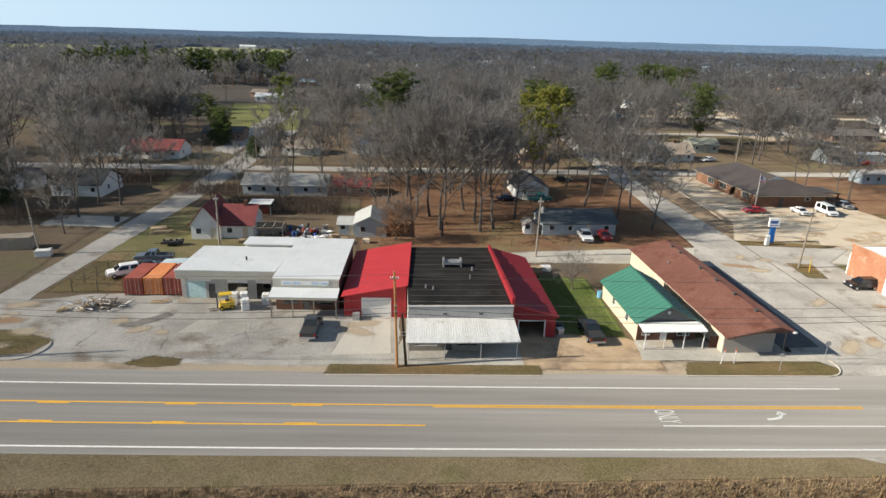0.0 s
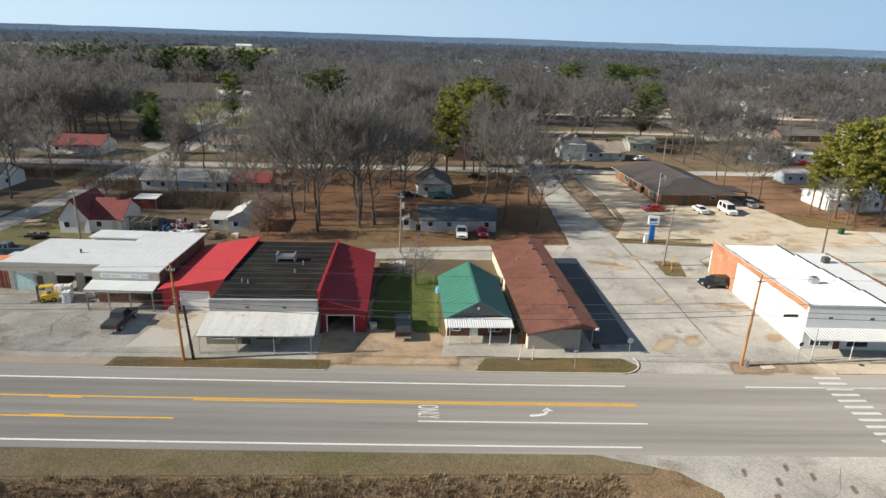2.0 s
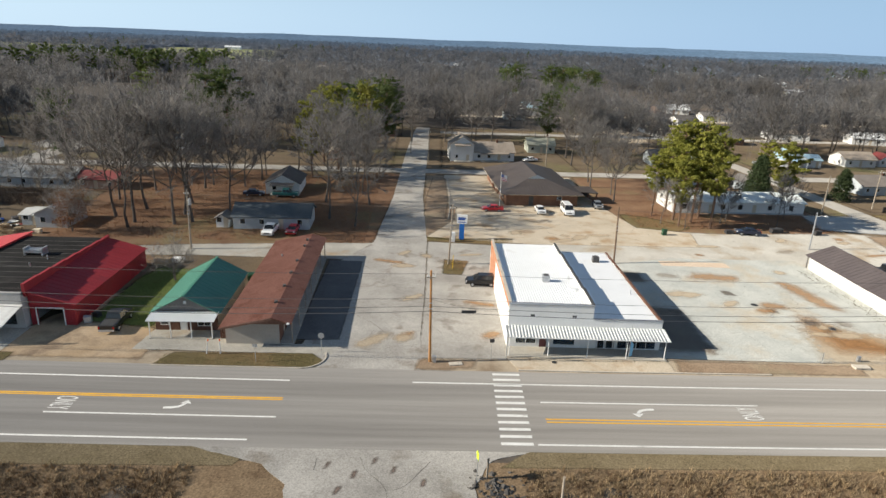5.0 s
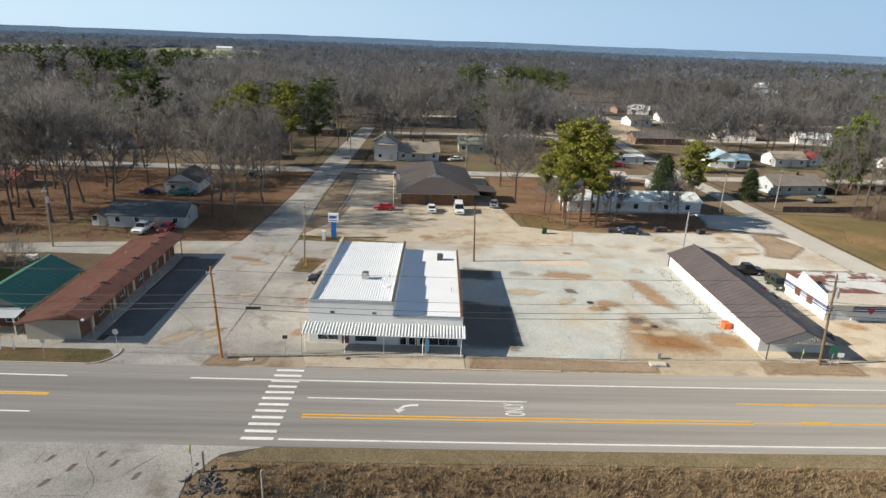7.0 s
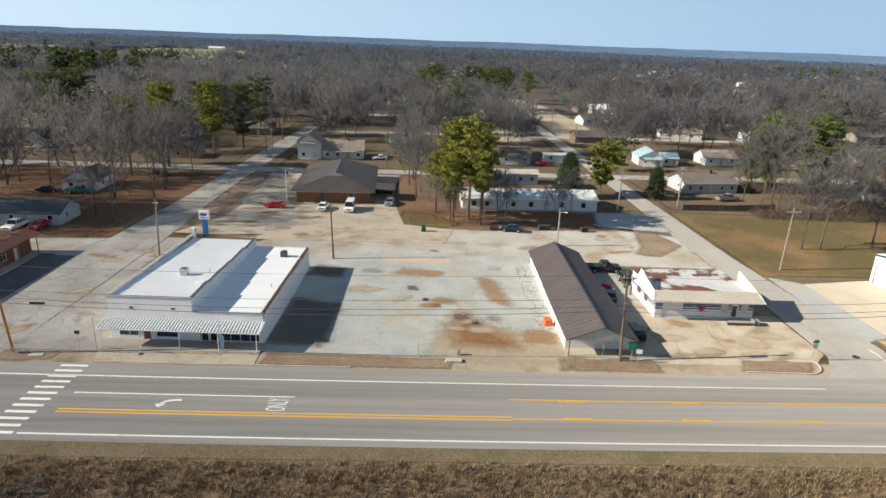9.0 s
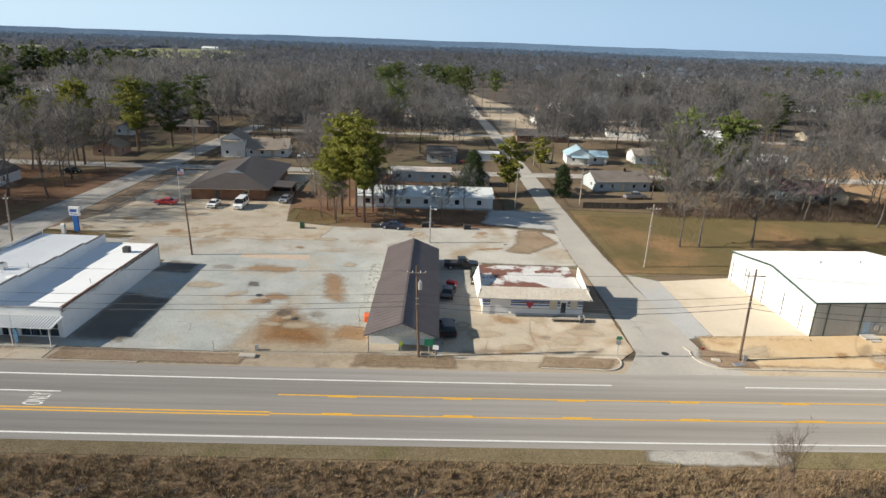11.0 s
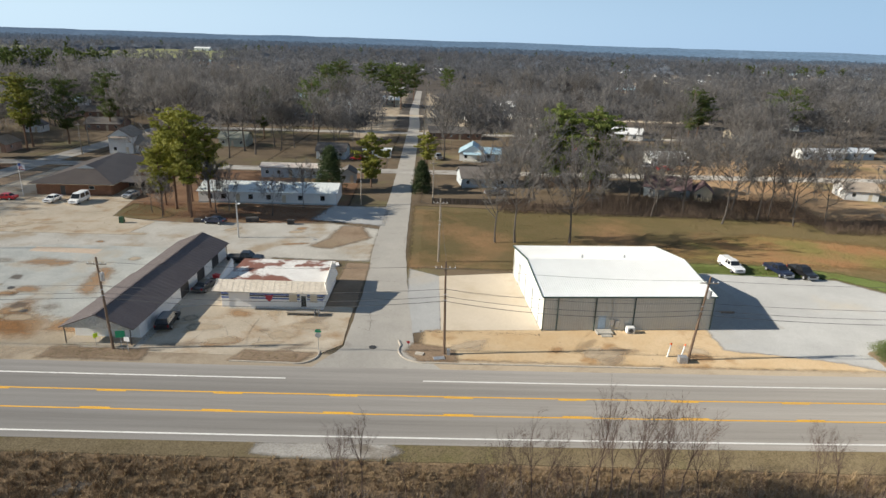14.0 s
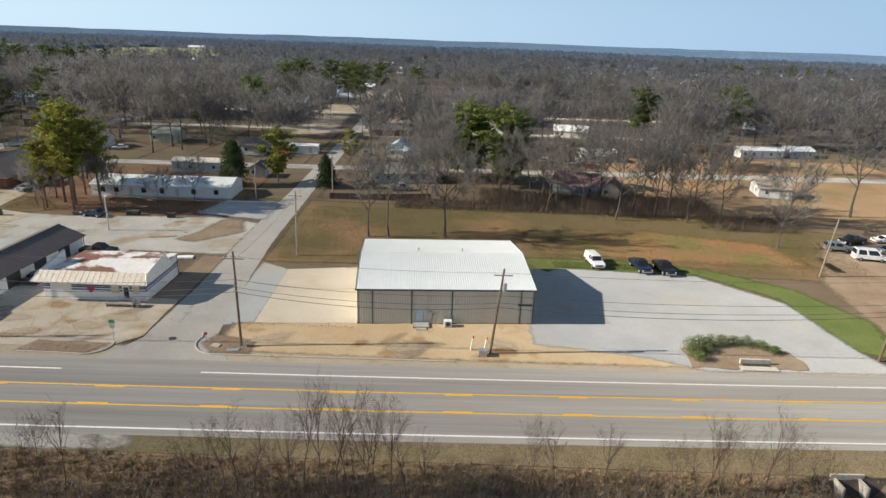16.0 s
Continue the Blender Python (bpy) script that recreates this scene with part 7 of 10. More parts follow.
vehicle("pickup", 227, 193, 20, paint_white, "white pickup truck among distant houses")
vehicle("sedan", 232, 189.6, 0, paint_red, "red car among distant houses")
vehicle("pickup", 161.8, 197, 100, paint_silver, "grey pickup truck in a side yard")

# ---- poles and wires ----


def pole(x, y, h, lean=(0, 0), arm=0.0, drum=False, mat=None, label="wooden utility pole with crossarm and wires", lamp=False, second=None):
    e = thing("utility_pole", x, y, 0, label, "utility pole", "utility poles")
    m = mat or pole_wood
    top = Vector((lean[0], lean[1], h))
    part("shaft", cyl(bmesh.new(), (0, 0, -0.3), top, 0.17, 0.11, 9), m, e)
    if arm:
        a = top * 0.93
        c = part("crossarm", bx(a.x - arm / 2, a.x + arm / 2, a.y - 0.16, a.y - 0.06, a.z - 0.06, a.z + 0.06), grey_wood, e)
        for k in (-0.46, -0.2, 0.2, 0.46):
            part("insulator", cyl(bmesh.new(), (a.x + arm * k, a.y - 0.11, a.z + 0.06), (a.x + arm * k, a.y - 0.11, a.z + 0.26), 0.05, 0.03, 6), white_paint, c)
    if drum:
        d = top * 0.8
        t = part("transformer", cyl(bmesh.new(), (d.x + 0.38, d.y - 0.1, d.z - 0.5), (d.x + 0.38, d.y - 0.1, d.z + 0.45), 0.25, None, 12), galvanised, e, "grey transformer drum")
        part("bushing", cyl(bmesh.new(), (d.x + 0.38, d.y - 0.1, d.z + 0.45), (d.x + 0.38, d.y - 0.1, d.z + 0.65), 0.05), white_paint, t)
    for k in (0.6, 0.66):
        q = top * k
        part("bracket", bx(q.x - 0.22, q.x + 0.22, q.y - 0.2, q.y - 0.12, q.z - 0.03, q.z + 0.05), galvanised, e)
    if lamp:
        q = top * 0.9
        l = part("lamp_arm", cyl(bmesh.new(), q, q + Vector((0.9, -1.2, 0.4)), 0.03), galvanised, e)
        part("lamp_head", bx(q.x + 0.7, q.x + 1.1, q.y - 1.6, q.y - 1.1, q.z + 0.32, q.z + 0.46), white_paint, l)
    return e


pole(-61.5, 66.9, 11.0, (0.1, 0.0), 0.0)
pole(-9.2, 65.3, 11.3, (-0.35, 0.1), 0.9, False, orange_wood, "weathered orange utility pole by the road")
pole(-8.2, 65.5, 6.4, (-0.5, 0.1), 0.0, False, surf("creosote", (0.06, 0.045, 0.035), (0.1, 0.075, 0.055), 0.9), "short dark stub pole beside the taller one")
pole(53.1, 64.8, 11.4, (-0.2, -0.7), 0.9, False, orange_wood, "leaning orange utility pole at the street corner")
pole(124.0, 65.7, 11.6, (-0.5, 0.1), 2.2, True)
pole(163.4, 66.8, 12.0, (-0.2, 0), 2.4, False)
pole(193.2, 67.1, 10.9, (1.1, 0.2), 2.2, True)
pole(241.3, 68.8, 11.0, (0.9, 0), 2.2, False)
pole(84.8, 99.7, 9.9, (-0.35, 0), 0.0)
pole(162.4, 99.9, 11.2, (0.1, 0), 2.4, False, grey_wood)
pole(13.6, 102, 10.2, (0.1, 0), 0.8, True, grey_wood)
pole(56.6, 97.3, 10.2, (0.4, 0), 0.8, False, grey_wood)
pole(125.1, 110, 7.2, (0, 0), 0.0, False, galvanised, "thin grey lamp pole behind the row", True)
pole(-38.9, 103.5, 9.5, (0.1, 0), 0.8, False, grey_wood)
pole(-66.5, 101.5, 9.0, (-0.6, 0), 0.0, False, grey_wood)
pole(250.9, 98.7, 10.5, (1.0, 0), 0.0, False, grey_wood)
pole(160.8, 143, 9.5, (0, 0), 1.6, False, grey_wood)
pole(144.5, 137, 9.0, (0.1, 0), 0.0, False, grey_wood)
pole(88.6, 180.5, 10, (0, 0), 0.9, False, grey_wood)
pole(54.4, 186, 9.5, (0, 0), 0.9, False, grey_wood)
pole(49.0, 200, 9.5, (0, 0), 0.0, False, grey_wood)
pole(-58, 158, 10, (0, 0), 0.9, False, grey_wood)
pole(-49, 176, 10, (0, 0), 0.9, False, grey_wood)
for k in range(6):
    pole(157 - 0.9 * k, 190 + 42 * k, 9.5, (0, 0), 1.6, False, grey_wood)


def wire(a, b, sag=0.6, r=0.016):
    """An overhead wire hanging between two points."""
    bm = bmesh.new()
    a, b = Vector(a), Vector(b)
    n = 14
    side = (b - a).cross(Vector((0, 0, 1))).normalized()
    prev = None
    for i in range(n + 1):
        p = a.lerp(b, i / n) - Vector((0, 0, sag * 4 * (i / n) * (1 - i / n)))
        ring = [bm.verts.new(p + side * r * c + Vector((0, 0, r * z))) for c, z in ((-0.87, -0.5), (0.87, -0.5), (0, 1))]
        if prev:
            for k in range(3):
                bm.faces.new((prev[k], prev[(k + 1) % 3], ring[(k + 1) % 3], ring[k]))
        prev = ring
    return tagged(part("overhead_wire", bm, wire_black), "thin dark overhead wire between poles", "wire", "overhead wires")


LINE = [(-110, 70.5, 10.6), (-61.4, 66.9, 10.5), (-9.5, 65.4, 10.7), (52.9, 64.1, 10.8), (123.6, 65.8, 10.8), (163.2, 66.8, 11.2), (194.2, 67.3, 10.2), (242.1, 68.8, 10.3), (300, 72, 10.3)]
for a, b in zip(LINE, LINE[1:]):
    for dy, dz, sag, r in ((0, 0.2, 0.5, 0.02), (-0.15, -2.6, 0.7, 0.024), (-0.2, -3.5, 0.9, 0.028), (-0.2, -4.1, 1.0, 0.034)):
        wire((a[0], a[1] + dy, a[2] + dz), (b[0], b[1] + dy, b[2] + dz), sag, r)
for a, b in (((163.4, 66.8, 11.1), (162.5, 99.9, 10.4)), ((162.5, 99.9, 10.4), (160.8, 143, 8.9)), ((13.7, 102, 9.6), (56.9, 97.3, 9.6)), ((56.9, 97.3, 9.6), (84.5, 99.7, 9.3)), ((84.5, 99.7, 9.3), (125.1, 110, 7.0)), ((13.7, 102, 9.5), (-38.8, 103.5, 9.0)),
             ((53, 64.3, 8.0), (63, 69, 4.6)), ((194.2, 67.2, 8.2), (185.5, 74.6, 4.7)), ((163.3, 66.8, 8.6), (176, 75, 4.6)), ((123.7, 65.8, 8.0), (133, 79, 3.6)), ((125.1, 110, 6.8), (162.4, 99.9, 9.5)), ((88.6, 180.5, 9.5), (54.4, 186, 9.0)), ((160.8, 143, 9), (157, 190, 9))):
    wire(a, b, 0.5)
sp = part("wire_box", bx(-0.8, 0.8, -0.09, 0.09, -0.12, 0.12), black_iron)
sp.matrix_basis = pose(57.2, 64.2, 6.6)
tagged(sp, "black splice box hung on the wire", "splice box")
sp = part("wire_box", bx(-0.8, 0.8, -0.09, 0.09, -0.12, 0.12), black_iron)
sp.matrix_basis = pose(197.0, 67.2, 6.5)
tagged(sp, "black splice box hung on the wire", "splice box")

# ---- signs, posts and small things along the road ----


def road_sign(x, y, h, shape, mat, label, turn=0, size=0.75, name="road_sign", plates=()):
    e = thing(name, x, y, turn, label, "sign")
    part("post", cyl(bmesh.new(), (0, 0.03, -0.2), (0, 0.03, h), 0.035, None, 6), galvanised, e)
    n = {"octagon": 8, "diamond": 4, "pentagon": 5}.get(shape)
    bm = bmesh.new()
    if n:
        off = math.pi / n if shape == "octagon" else math.pi / 2
        cyl(bm, (0, -0.01, h - size / 2), (0, 0.012, h - size / 2), size / 2, size / 2, n)
        if shape != "octagon":
            bmesh.ops.rotate(bm, verts=bm.verts, cent=(0, 0, h - size / 2), matrix=Matrix.Rotation(off, 3, "Y"))
    else:
        bx(-size / 2, size / 2, -0.02, 0.01, h - size * 0.8, h, bm)
    part("plate", bm, mat, e)
    for z, w, m in plates:
        part("name_plate", bx(-w / 2, w / 2, 0.0, 0.03, z, z + 0.2), m, e)
    return e


road_sign(40.6, 66.4, 2.6, "octagon", galvanised, "grey back of a stop sign at the corner")
road_sign(148.2, 66.7, 2.5, "octagon", galvanised, "grey back of a stop sign with green name plates", 0, 0.75, "road_sign", ((2.5, 0.8, green_paint), (2.72, 0.6, green_paint)))
road_sign(60.2, 65.6, 2.6, "plate", dark_trim, "dark back of a narrow road sign", 10, 0.55)
road_sign(56.7, 44.8, 2.9, "pentagon", lime_paint, "lime yellow crossing sign on the near verge", -82, 0.9)
road_sign(159.0, 67.4, 1.4, "octagon", red_paint, "small red marker sign on the corner", 0, 0.4)
road_sign(29.2 + 4.5, 64.0, 2.3, "plate", galvanised, "small grey sign back on a post", 180, 0.5)
road_sign(125.2, 65.4, 2.6, "plate", green_paint, "green hanging advertising board", 10, 1.1, "sign_board")
road_sign(126.0, 65.2, 1.9, "plate", white_paint, "blank white roadside board", -10, 0.7, "sign_board")
road_sign(121.9, 66.0, 2.0, "diamond", lime_paint, "lime yellow road sign seen edge-on", 60, 0.8)

e = thing("post_office_sign", 59.6, 110.9, -6, "white and blue post office sign on a blue pillar", "sign")
part("pillar", bx(-0.45, 0.45, -0.2, 0.2, 0, 3.1), surf("postal_blue", (0.01, 0.12, 0.42), (0.015, 0.15, 0.48), 0.5), e, "blue sign pillar")
b = part("panel", bx(-0.95, 0.95, -0.25, 0.25, 3.1, 4.7), white_paint, e, "white sign panel")
part("emblem", slab([(-0.7, -0.26, 4.3), (0.7, -0.26, 4.3), (0.45, -0.26, 3.75), (-0.8, -0.26, 3.75)], 0.01), blue_paint, b, "plain dark blue emblem shape")
part("bar", bx(-0.75, 0.75, -0.262, -0.25, 3.3, 3.48), blue_paint, b)
e = thing("collection_box", 58.0, 109.4, 0, "small white box on a post beside the sign", "box")
part("box", bx(-0.3, 0.3, -0.3, 0.3, 0, 1.6), white_paint, e)
part("cap", cyl(bmesh.new(), (-0.3, 0, 1.6), (0.3, 0, 1.6), 0.3, None, 12), white_paint, e)


def post(x, y, h, mat, label, r=0.07, lean=(0, 0), cap=None, name="marker_post"):
    e = thing(name, x, y, 0, label, "post")
    part("shaft", cyl(bmesh.new(), (0, 0, -0.2), (lean[0], lean[1], h), r, r, 8), mat, e)
    if cap:
        part("cap", cyl(bmesh.new(), (lean[0], lean[1], h - 0.02), (lean[0] * 1.2, lean[1] * 1.2, h + 0.22), r * 1.15, None, 8), cap, e)
    return e


post(27.7, 65.7, 1.7, white_paint, "white leaning marker post", 0.06, (0.3, 0), orange_plastic)
post(29.3, 65.7, 1.7, white_paint, "white marker post with orange top", 0.06, (0.02, 0), orange_plastic)
post(190.9, 67.8, 1.7, white_paint, "white marker post with orange top", 0.1, (0.25, 0), orange_plastic)
post(192.5, 67.6, 1.7, white_paint, "white marker post with orange top", 0.1, (0.3, 0), orange_plastic)
post(99.7, 65.8, 1.5, galvanised, "short grey post by the lot", 0.04)
post(63.3, 42.0, 2.6, grey_wood, "weathered wooden post on the bank", 0.1, (0, 0), None, "wooden_post")
post(57.6, 45.0, 2.0, grey_wood, "dark wooden stake on the bank", 0.09, (0.05, 0), None, "wooden_post")
post(62.0, 65.9, 4.2, galvanised, "thin grey flag post before the store", 0.05, (0, 0), None, "flag_post")
post(57.2, 95.3, 2.2, yellow_paint, "yellow guy wire guard at the pole", 0.06, (0.05, 0.3))
post(76.4, 66.0, 4.4, galvanised, "thin dark post with a blue banner", 0.04, (0, 0), None, "banner_post")
bn = part("feather_banner", slab([(0, 0, 0.4), (0.35, 0, 0.6), (0.42, 0, 2.0), (0.05, 0, 2.5)], 0.02), sky_blue_paint)
bn.matrix_basis = pose(76.45, 66.0, 0)
tagged(bn, "light blue feather banner beside the store", "banner")
for x, y in ((53.6, 64.6), (163.9, 66.6)):
    g = part("meter_pedestal", bx(-0.2, 0.2, -0.15, 0.15, 0, 0.8), galvanised)
    g.matrix_basis = pose(x, y, 0.05)
    tagged(g, "small grey utility pedestal at the pole", "pedestal")
g = part("utility_cabinet", bx(-0.5, 0.5, -0.4, 0.4, 0, 0.8), galvanised)
g.matrix_basis = pose(192.3, 66.5, 0.05)
tagged(g, "grey utility cabinet at the pole foot", "cabinet")

e = thing("flagpole", 69.5, 134.6, 0, "tall white flagpole with a hanging flag", "flagpole")
part("mast", cyl(bmesh.new(), (0, 0, 0), (0, 0, 8.0), 0.06, 0.035, 8), white_paint, e)
fl = part("flag", slab([(0.05, 0, 6.2), (1.3, 0.15, 5.9), (1.35, 0.1, 7.2), (0.05, 0, 7.6)], 0.02), white_paint, e, "white flag cloth with red stripes")
for k in range(4):
    part("stripe", slab([(0.05, -0.03, 6.25 + k * 0.36), (1.3, 0.12, 5.95 + k * 0.34), (1.3, 0.12, 6.1 + k * 0.34), (0.05, -0.03, 6.42 + k * 0.36)], 0.01), red_paint, fl)
part("canton", slab([(0.05, -0.05, 6.95), (0.6, 0.02, 6.85), (0.6, 0.02, 7.45), (0.05, -0.05, 7.6)], 0.01), blue_paint, fl)

# ---- yard clutter ----


def container(x, y, mat, label, L=6.1):
    e = thing("shipping_container", x, y, -1.0, label, "container", "shipping containers", z=0.05)
    b = bx(0.06, 2.38, 0.1, L - 0.06, 0.1, 2.5)
    ribs(b, (0.06, L - 0.06, 0.15), (0, -(L - 0.2), 0), (0, 0, 2.3), 0.28, 0.16, 0.05)
    ribs(b, (2.38, 0.1, 0.15), (0, L - 0.2, 0), (0, 0, 2.3), 0.28, 0.16, 0.05)
    ribs(b, (0.1, L - 0.1, 2.5), (0, -(L - 0.3), 0), (2.2, 0, 0), 0.3, 0.14, 0.03)
    part("box", b, mat, e)
    for a, c in ((0.0, 0.12), (2.32, 2.44)):
        part("corner_post", bx(a, c, 0, 0.14, 0, 2.59), mat, e)
    for s in (0.14, 1.24):
        d = bx(s, s + 1.06, 0.02, 0.09, 0.15, 2.45)
        ribs(d, (s, 0.02, 0.2), (1.04, 0, 0), (0, 0, 2.2), 0.26, 0.12, 0.03)
        dr = part("door", d, mat, e)
        for k in (0.3, 0.76):
            part("lock_rod", cyl(bmesh.new(), (s + k, -0.03, 0.12), (s + k, -0.03, 2.5), 0.02, None, 5), galvanised, dr)
    part("header", bx(0, 2.44, 0, 0.14, 2.46, 2.6), mat, e)
    return e


container(-46.4, 84.8, rust_red, "dull red shipping container with ribbed doors")
container(-43.8, 84.9, container_orange, "faded orange shipping container")
container(-41.2, 84.9, rust_red, "rusty dark red shipping container")


def pallet(x, y, z, turn, tilt=0.0, mat=None):
    e = new("pallet")
    e.matrix_basis = pose(x, y, z, tilt, 0, turn)
    tagged(e, "bare wooden pallet lying in the scrap", "pallet", "pallets")
    for i in range(6):
        part("deck_board", bx(-0.6, 0.6, -0.5 + i * 0.19, -0.4 + i * 0.19, 0.1, 0.12), mat or plank_wood, e)
    for xx in (-0.58, 0, 0.5):
        part("runner", bx(xx, xx + 0.08, -0.5, 0.55, 0.0, 0.1), mat or plank_wood, e)
    return e


JR = random.Random(3)
for x, y, z, t, k in ((-52.2, 79.8, 0.1, 20, 0), (-52.1, 79.9, 0.24, 14, 0), (-49.8, 80.4, 0.3, -25, 35), (-49.3, 80.2, 0.5, 30, -20), (-41.5, 82.6, 0.05, 5, 0), (-40.4, 82.8, 0.05, 40, 0), (-19.0, 109.6, 0.05, 8, 0), (-19.1, 109.6, 0.2, 2, 0), (-19.0, 109.7, 0.35, 6, 0), (-19.1, 109.7, 0.5, 4, 0)):
    pallet(x, y, z, t, k)
heap = thing("scrap_heap", -48.3, 81.3, 0, "heap of broken boards and scrap timber beside the containers", "scrap heap")
for k in range(70):
    b = part("board", bx(-JR.uniform(0.5, 1.4), JR.uniform(0.5, 1.4), -0.07, 0.07, -0.02, 0.02), JR.choice((plank_wood, grey_wood, pole_wood, white_paint)), heap)
    b.matrix_basis = pose(JR.gauss(0, 1.5), JR.gauss(0, 0.65), JR.uniform(0.05, 0.8), JR.uniform(-25, 25), JR.uniform(-25, 25), JR.uniform(0, 360))

# stacked and tumbled pallets in the yard behind the workshop
YR = random.Random(9)
for x, y, n in ((-20.4, 108.2, 11), (-19.0, 107.6, 5), (-27.4, 107.6, 2), (-36.4, 108.2, 4), (-23.6, 112.4, 1)):
    for k in range(n):
        pallet(x + YR.uniform(-0.08, 0.08), y + YR.uniform(-0.08, 0.08), 0.02 + 0.15 * k, YR.uniform(-8, 8) + (0 if n > 1 else 40))


def forklift():
    e = thing("forklift", -31.8, 80.6, 200, "yellow forklift standing on the lot", "forklift", z=0.05)
    part("chassis", profile([(-1.1, 0.25), (-1.15, 1.0), (-0.5, 1.15), (0.7, 0.9), (0.85, 0.25)], 0.55), yellow_paint, e)
    part("seat", bx(-0.5, 0.0, -0.28, 0.28, 1.1, 1.25), black_iron, e)
    for x, y in ((-0.75, -0.48), (-0.75, 0.42), (0.6, -0.48), (0.6, 0.42)):
        part("roof_pillar", bx(x, x + 0.07, y, y + 0.07, 0.95, 2.1), yellow_paint, e)
    part("roof_guard", bx(-0.85, 0.75, -0.52, 0.52, 2.08, 2.16), yellow_paint, e)
    for y in (-0.38, 0.3):
        part("mast", bx(0.95, 1.07, y, y + 0.08, 0.1, 2.2), black_iron, e)
        part("fork", bx(1.05, 2.1, y - 0.02, y + 0.1, 0.08, 0.13), black_iron, e)
    for x in (-0.75, 0.55):
        for s in (-1, 1):
            t = part("tyre", cyl(bmesh.new(), (x, s * 0.42, 0.3), (x, s * 0.62, 0.3), 0.3, None, 14), rubber, e)
            part("rim", cyl(bmesh.new(), (x, s * 0.6, 0.3), (x, s * 0.635, 0.3), 0.16, None, 10), yellow_paint, t)


forklift()
for x, y, h in ((-29.2, 80.4, 1.5), (-29.6, 81.6, 1.9), (-31.1, 82.2, 1.6), (-26.9, 82.2, 1.5)):
    stack = thing("sack_stack", x, y, JR.uniform(-15, 15), "stack of white sacks standing on the workshop lot", "sacks", "sack stacks", z=0.07)
    for k in range(6):
        for side in (0, 1):
            nudge = 0.025 * (k % 2) - 0.012 * side
            bm = bx(-0.5 + 0.5 * side + nudge, -0.01 + 0.5 * side + nudge, -0.5 + nudge, 0.5 - nudge, h * k / 6, h * (k + 1) / 6 - 0.008)
            bmesh.ops.bevel(bm, geom=bm.edges[:], offset=0.06, segments=1, affect="EDGES")
            part("sack", bm, white_paint, stack)


def wire_fence(pts, h, label, mat, boards=False):
    e = thing("fence", 0, 0, 0, label, "fence")
    for (x0, y0), (x1, y1) in zip(pts, pts[1:]):
        d = math.hypot(x1 - x0, y1 - y0)
        n = max(1, int(d / 2.4))
        for i in range(n + 1):
            x, y = x0 + (x1 - x0) * i / n, y0 + (y1 - y0) * i / n
            part("post", cyl(bmesh.new(), (x, y, 0), (x, y, h), 0.05, None, 6), mat, e)
        if boards:
            k = int(d / 0.2)
            ux, uy = (x1 - x0) / d, (y1 - y0) / d
            for i in range(k):
                a = i * d / k
                bm = slab([(x0 + ux * a, y0 + uy * a, 0.08), (x0 + ux * (a + 0.17), y0 + uy * (a + 0.17), 0.08), (x0 + ux * (a + 0.17), y0 + uy * (a + 0.17), h - 0.03 * (i % 3)), (x0 + ux * a, y0 + uy * a, h - 0.03 * (i % 3))], 0.025)
                part("board", bm, mat, e)
        else:
            for z in (h * 0.35, h * 0.66, h - 0.05):
                part("rail", cyl(bmesh.new(), (x0, y0, z), (x1, y1, z), 0.02, None, 4), mat, e)


wire_fence([(-54, 86.2), (-47, 85.8)], 1.9, "dark wire fence beside the containers", black_iron)
wire_fence([(-54, 86.2), (-52.5, 94)], 1.9, "dark wire fence along the yard", black_iron)
wire_fence([(160.7, 139.4), (173.2, 140), (184, 142)], 1.5, "dark weathered board fence behind the meadow", surf("fence_dark", (0.07, 0.06, 0.055), (0.11, 0.095, 0.085), 0.9, vary=0.3), True)
wire_fence([(28.2, 69.6), (29.2, 69.6)], 1.6, "short brown board fence between buildings", brick_brown, True)

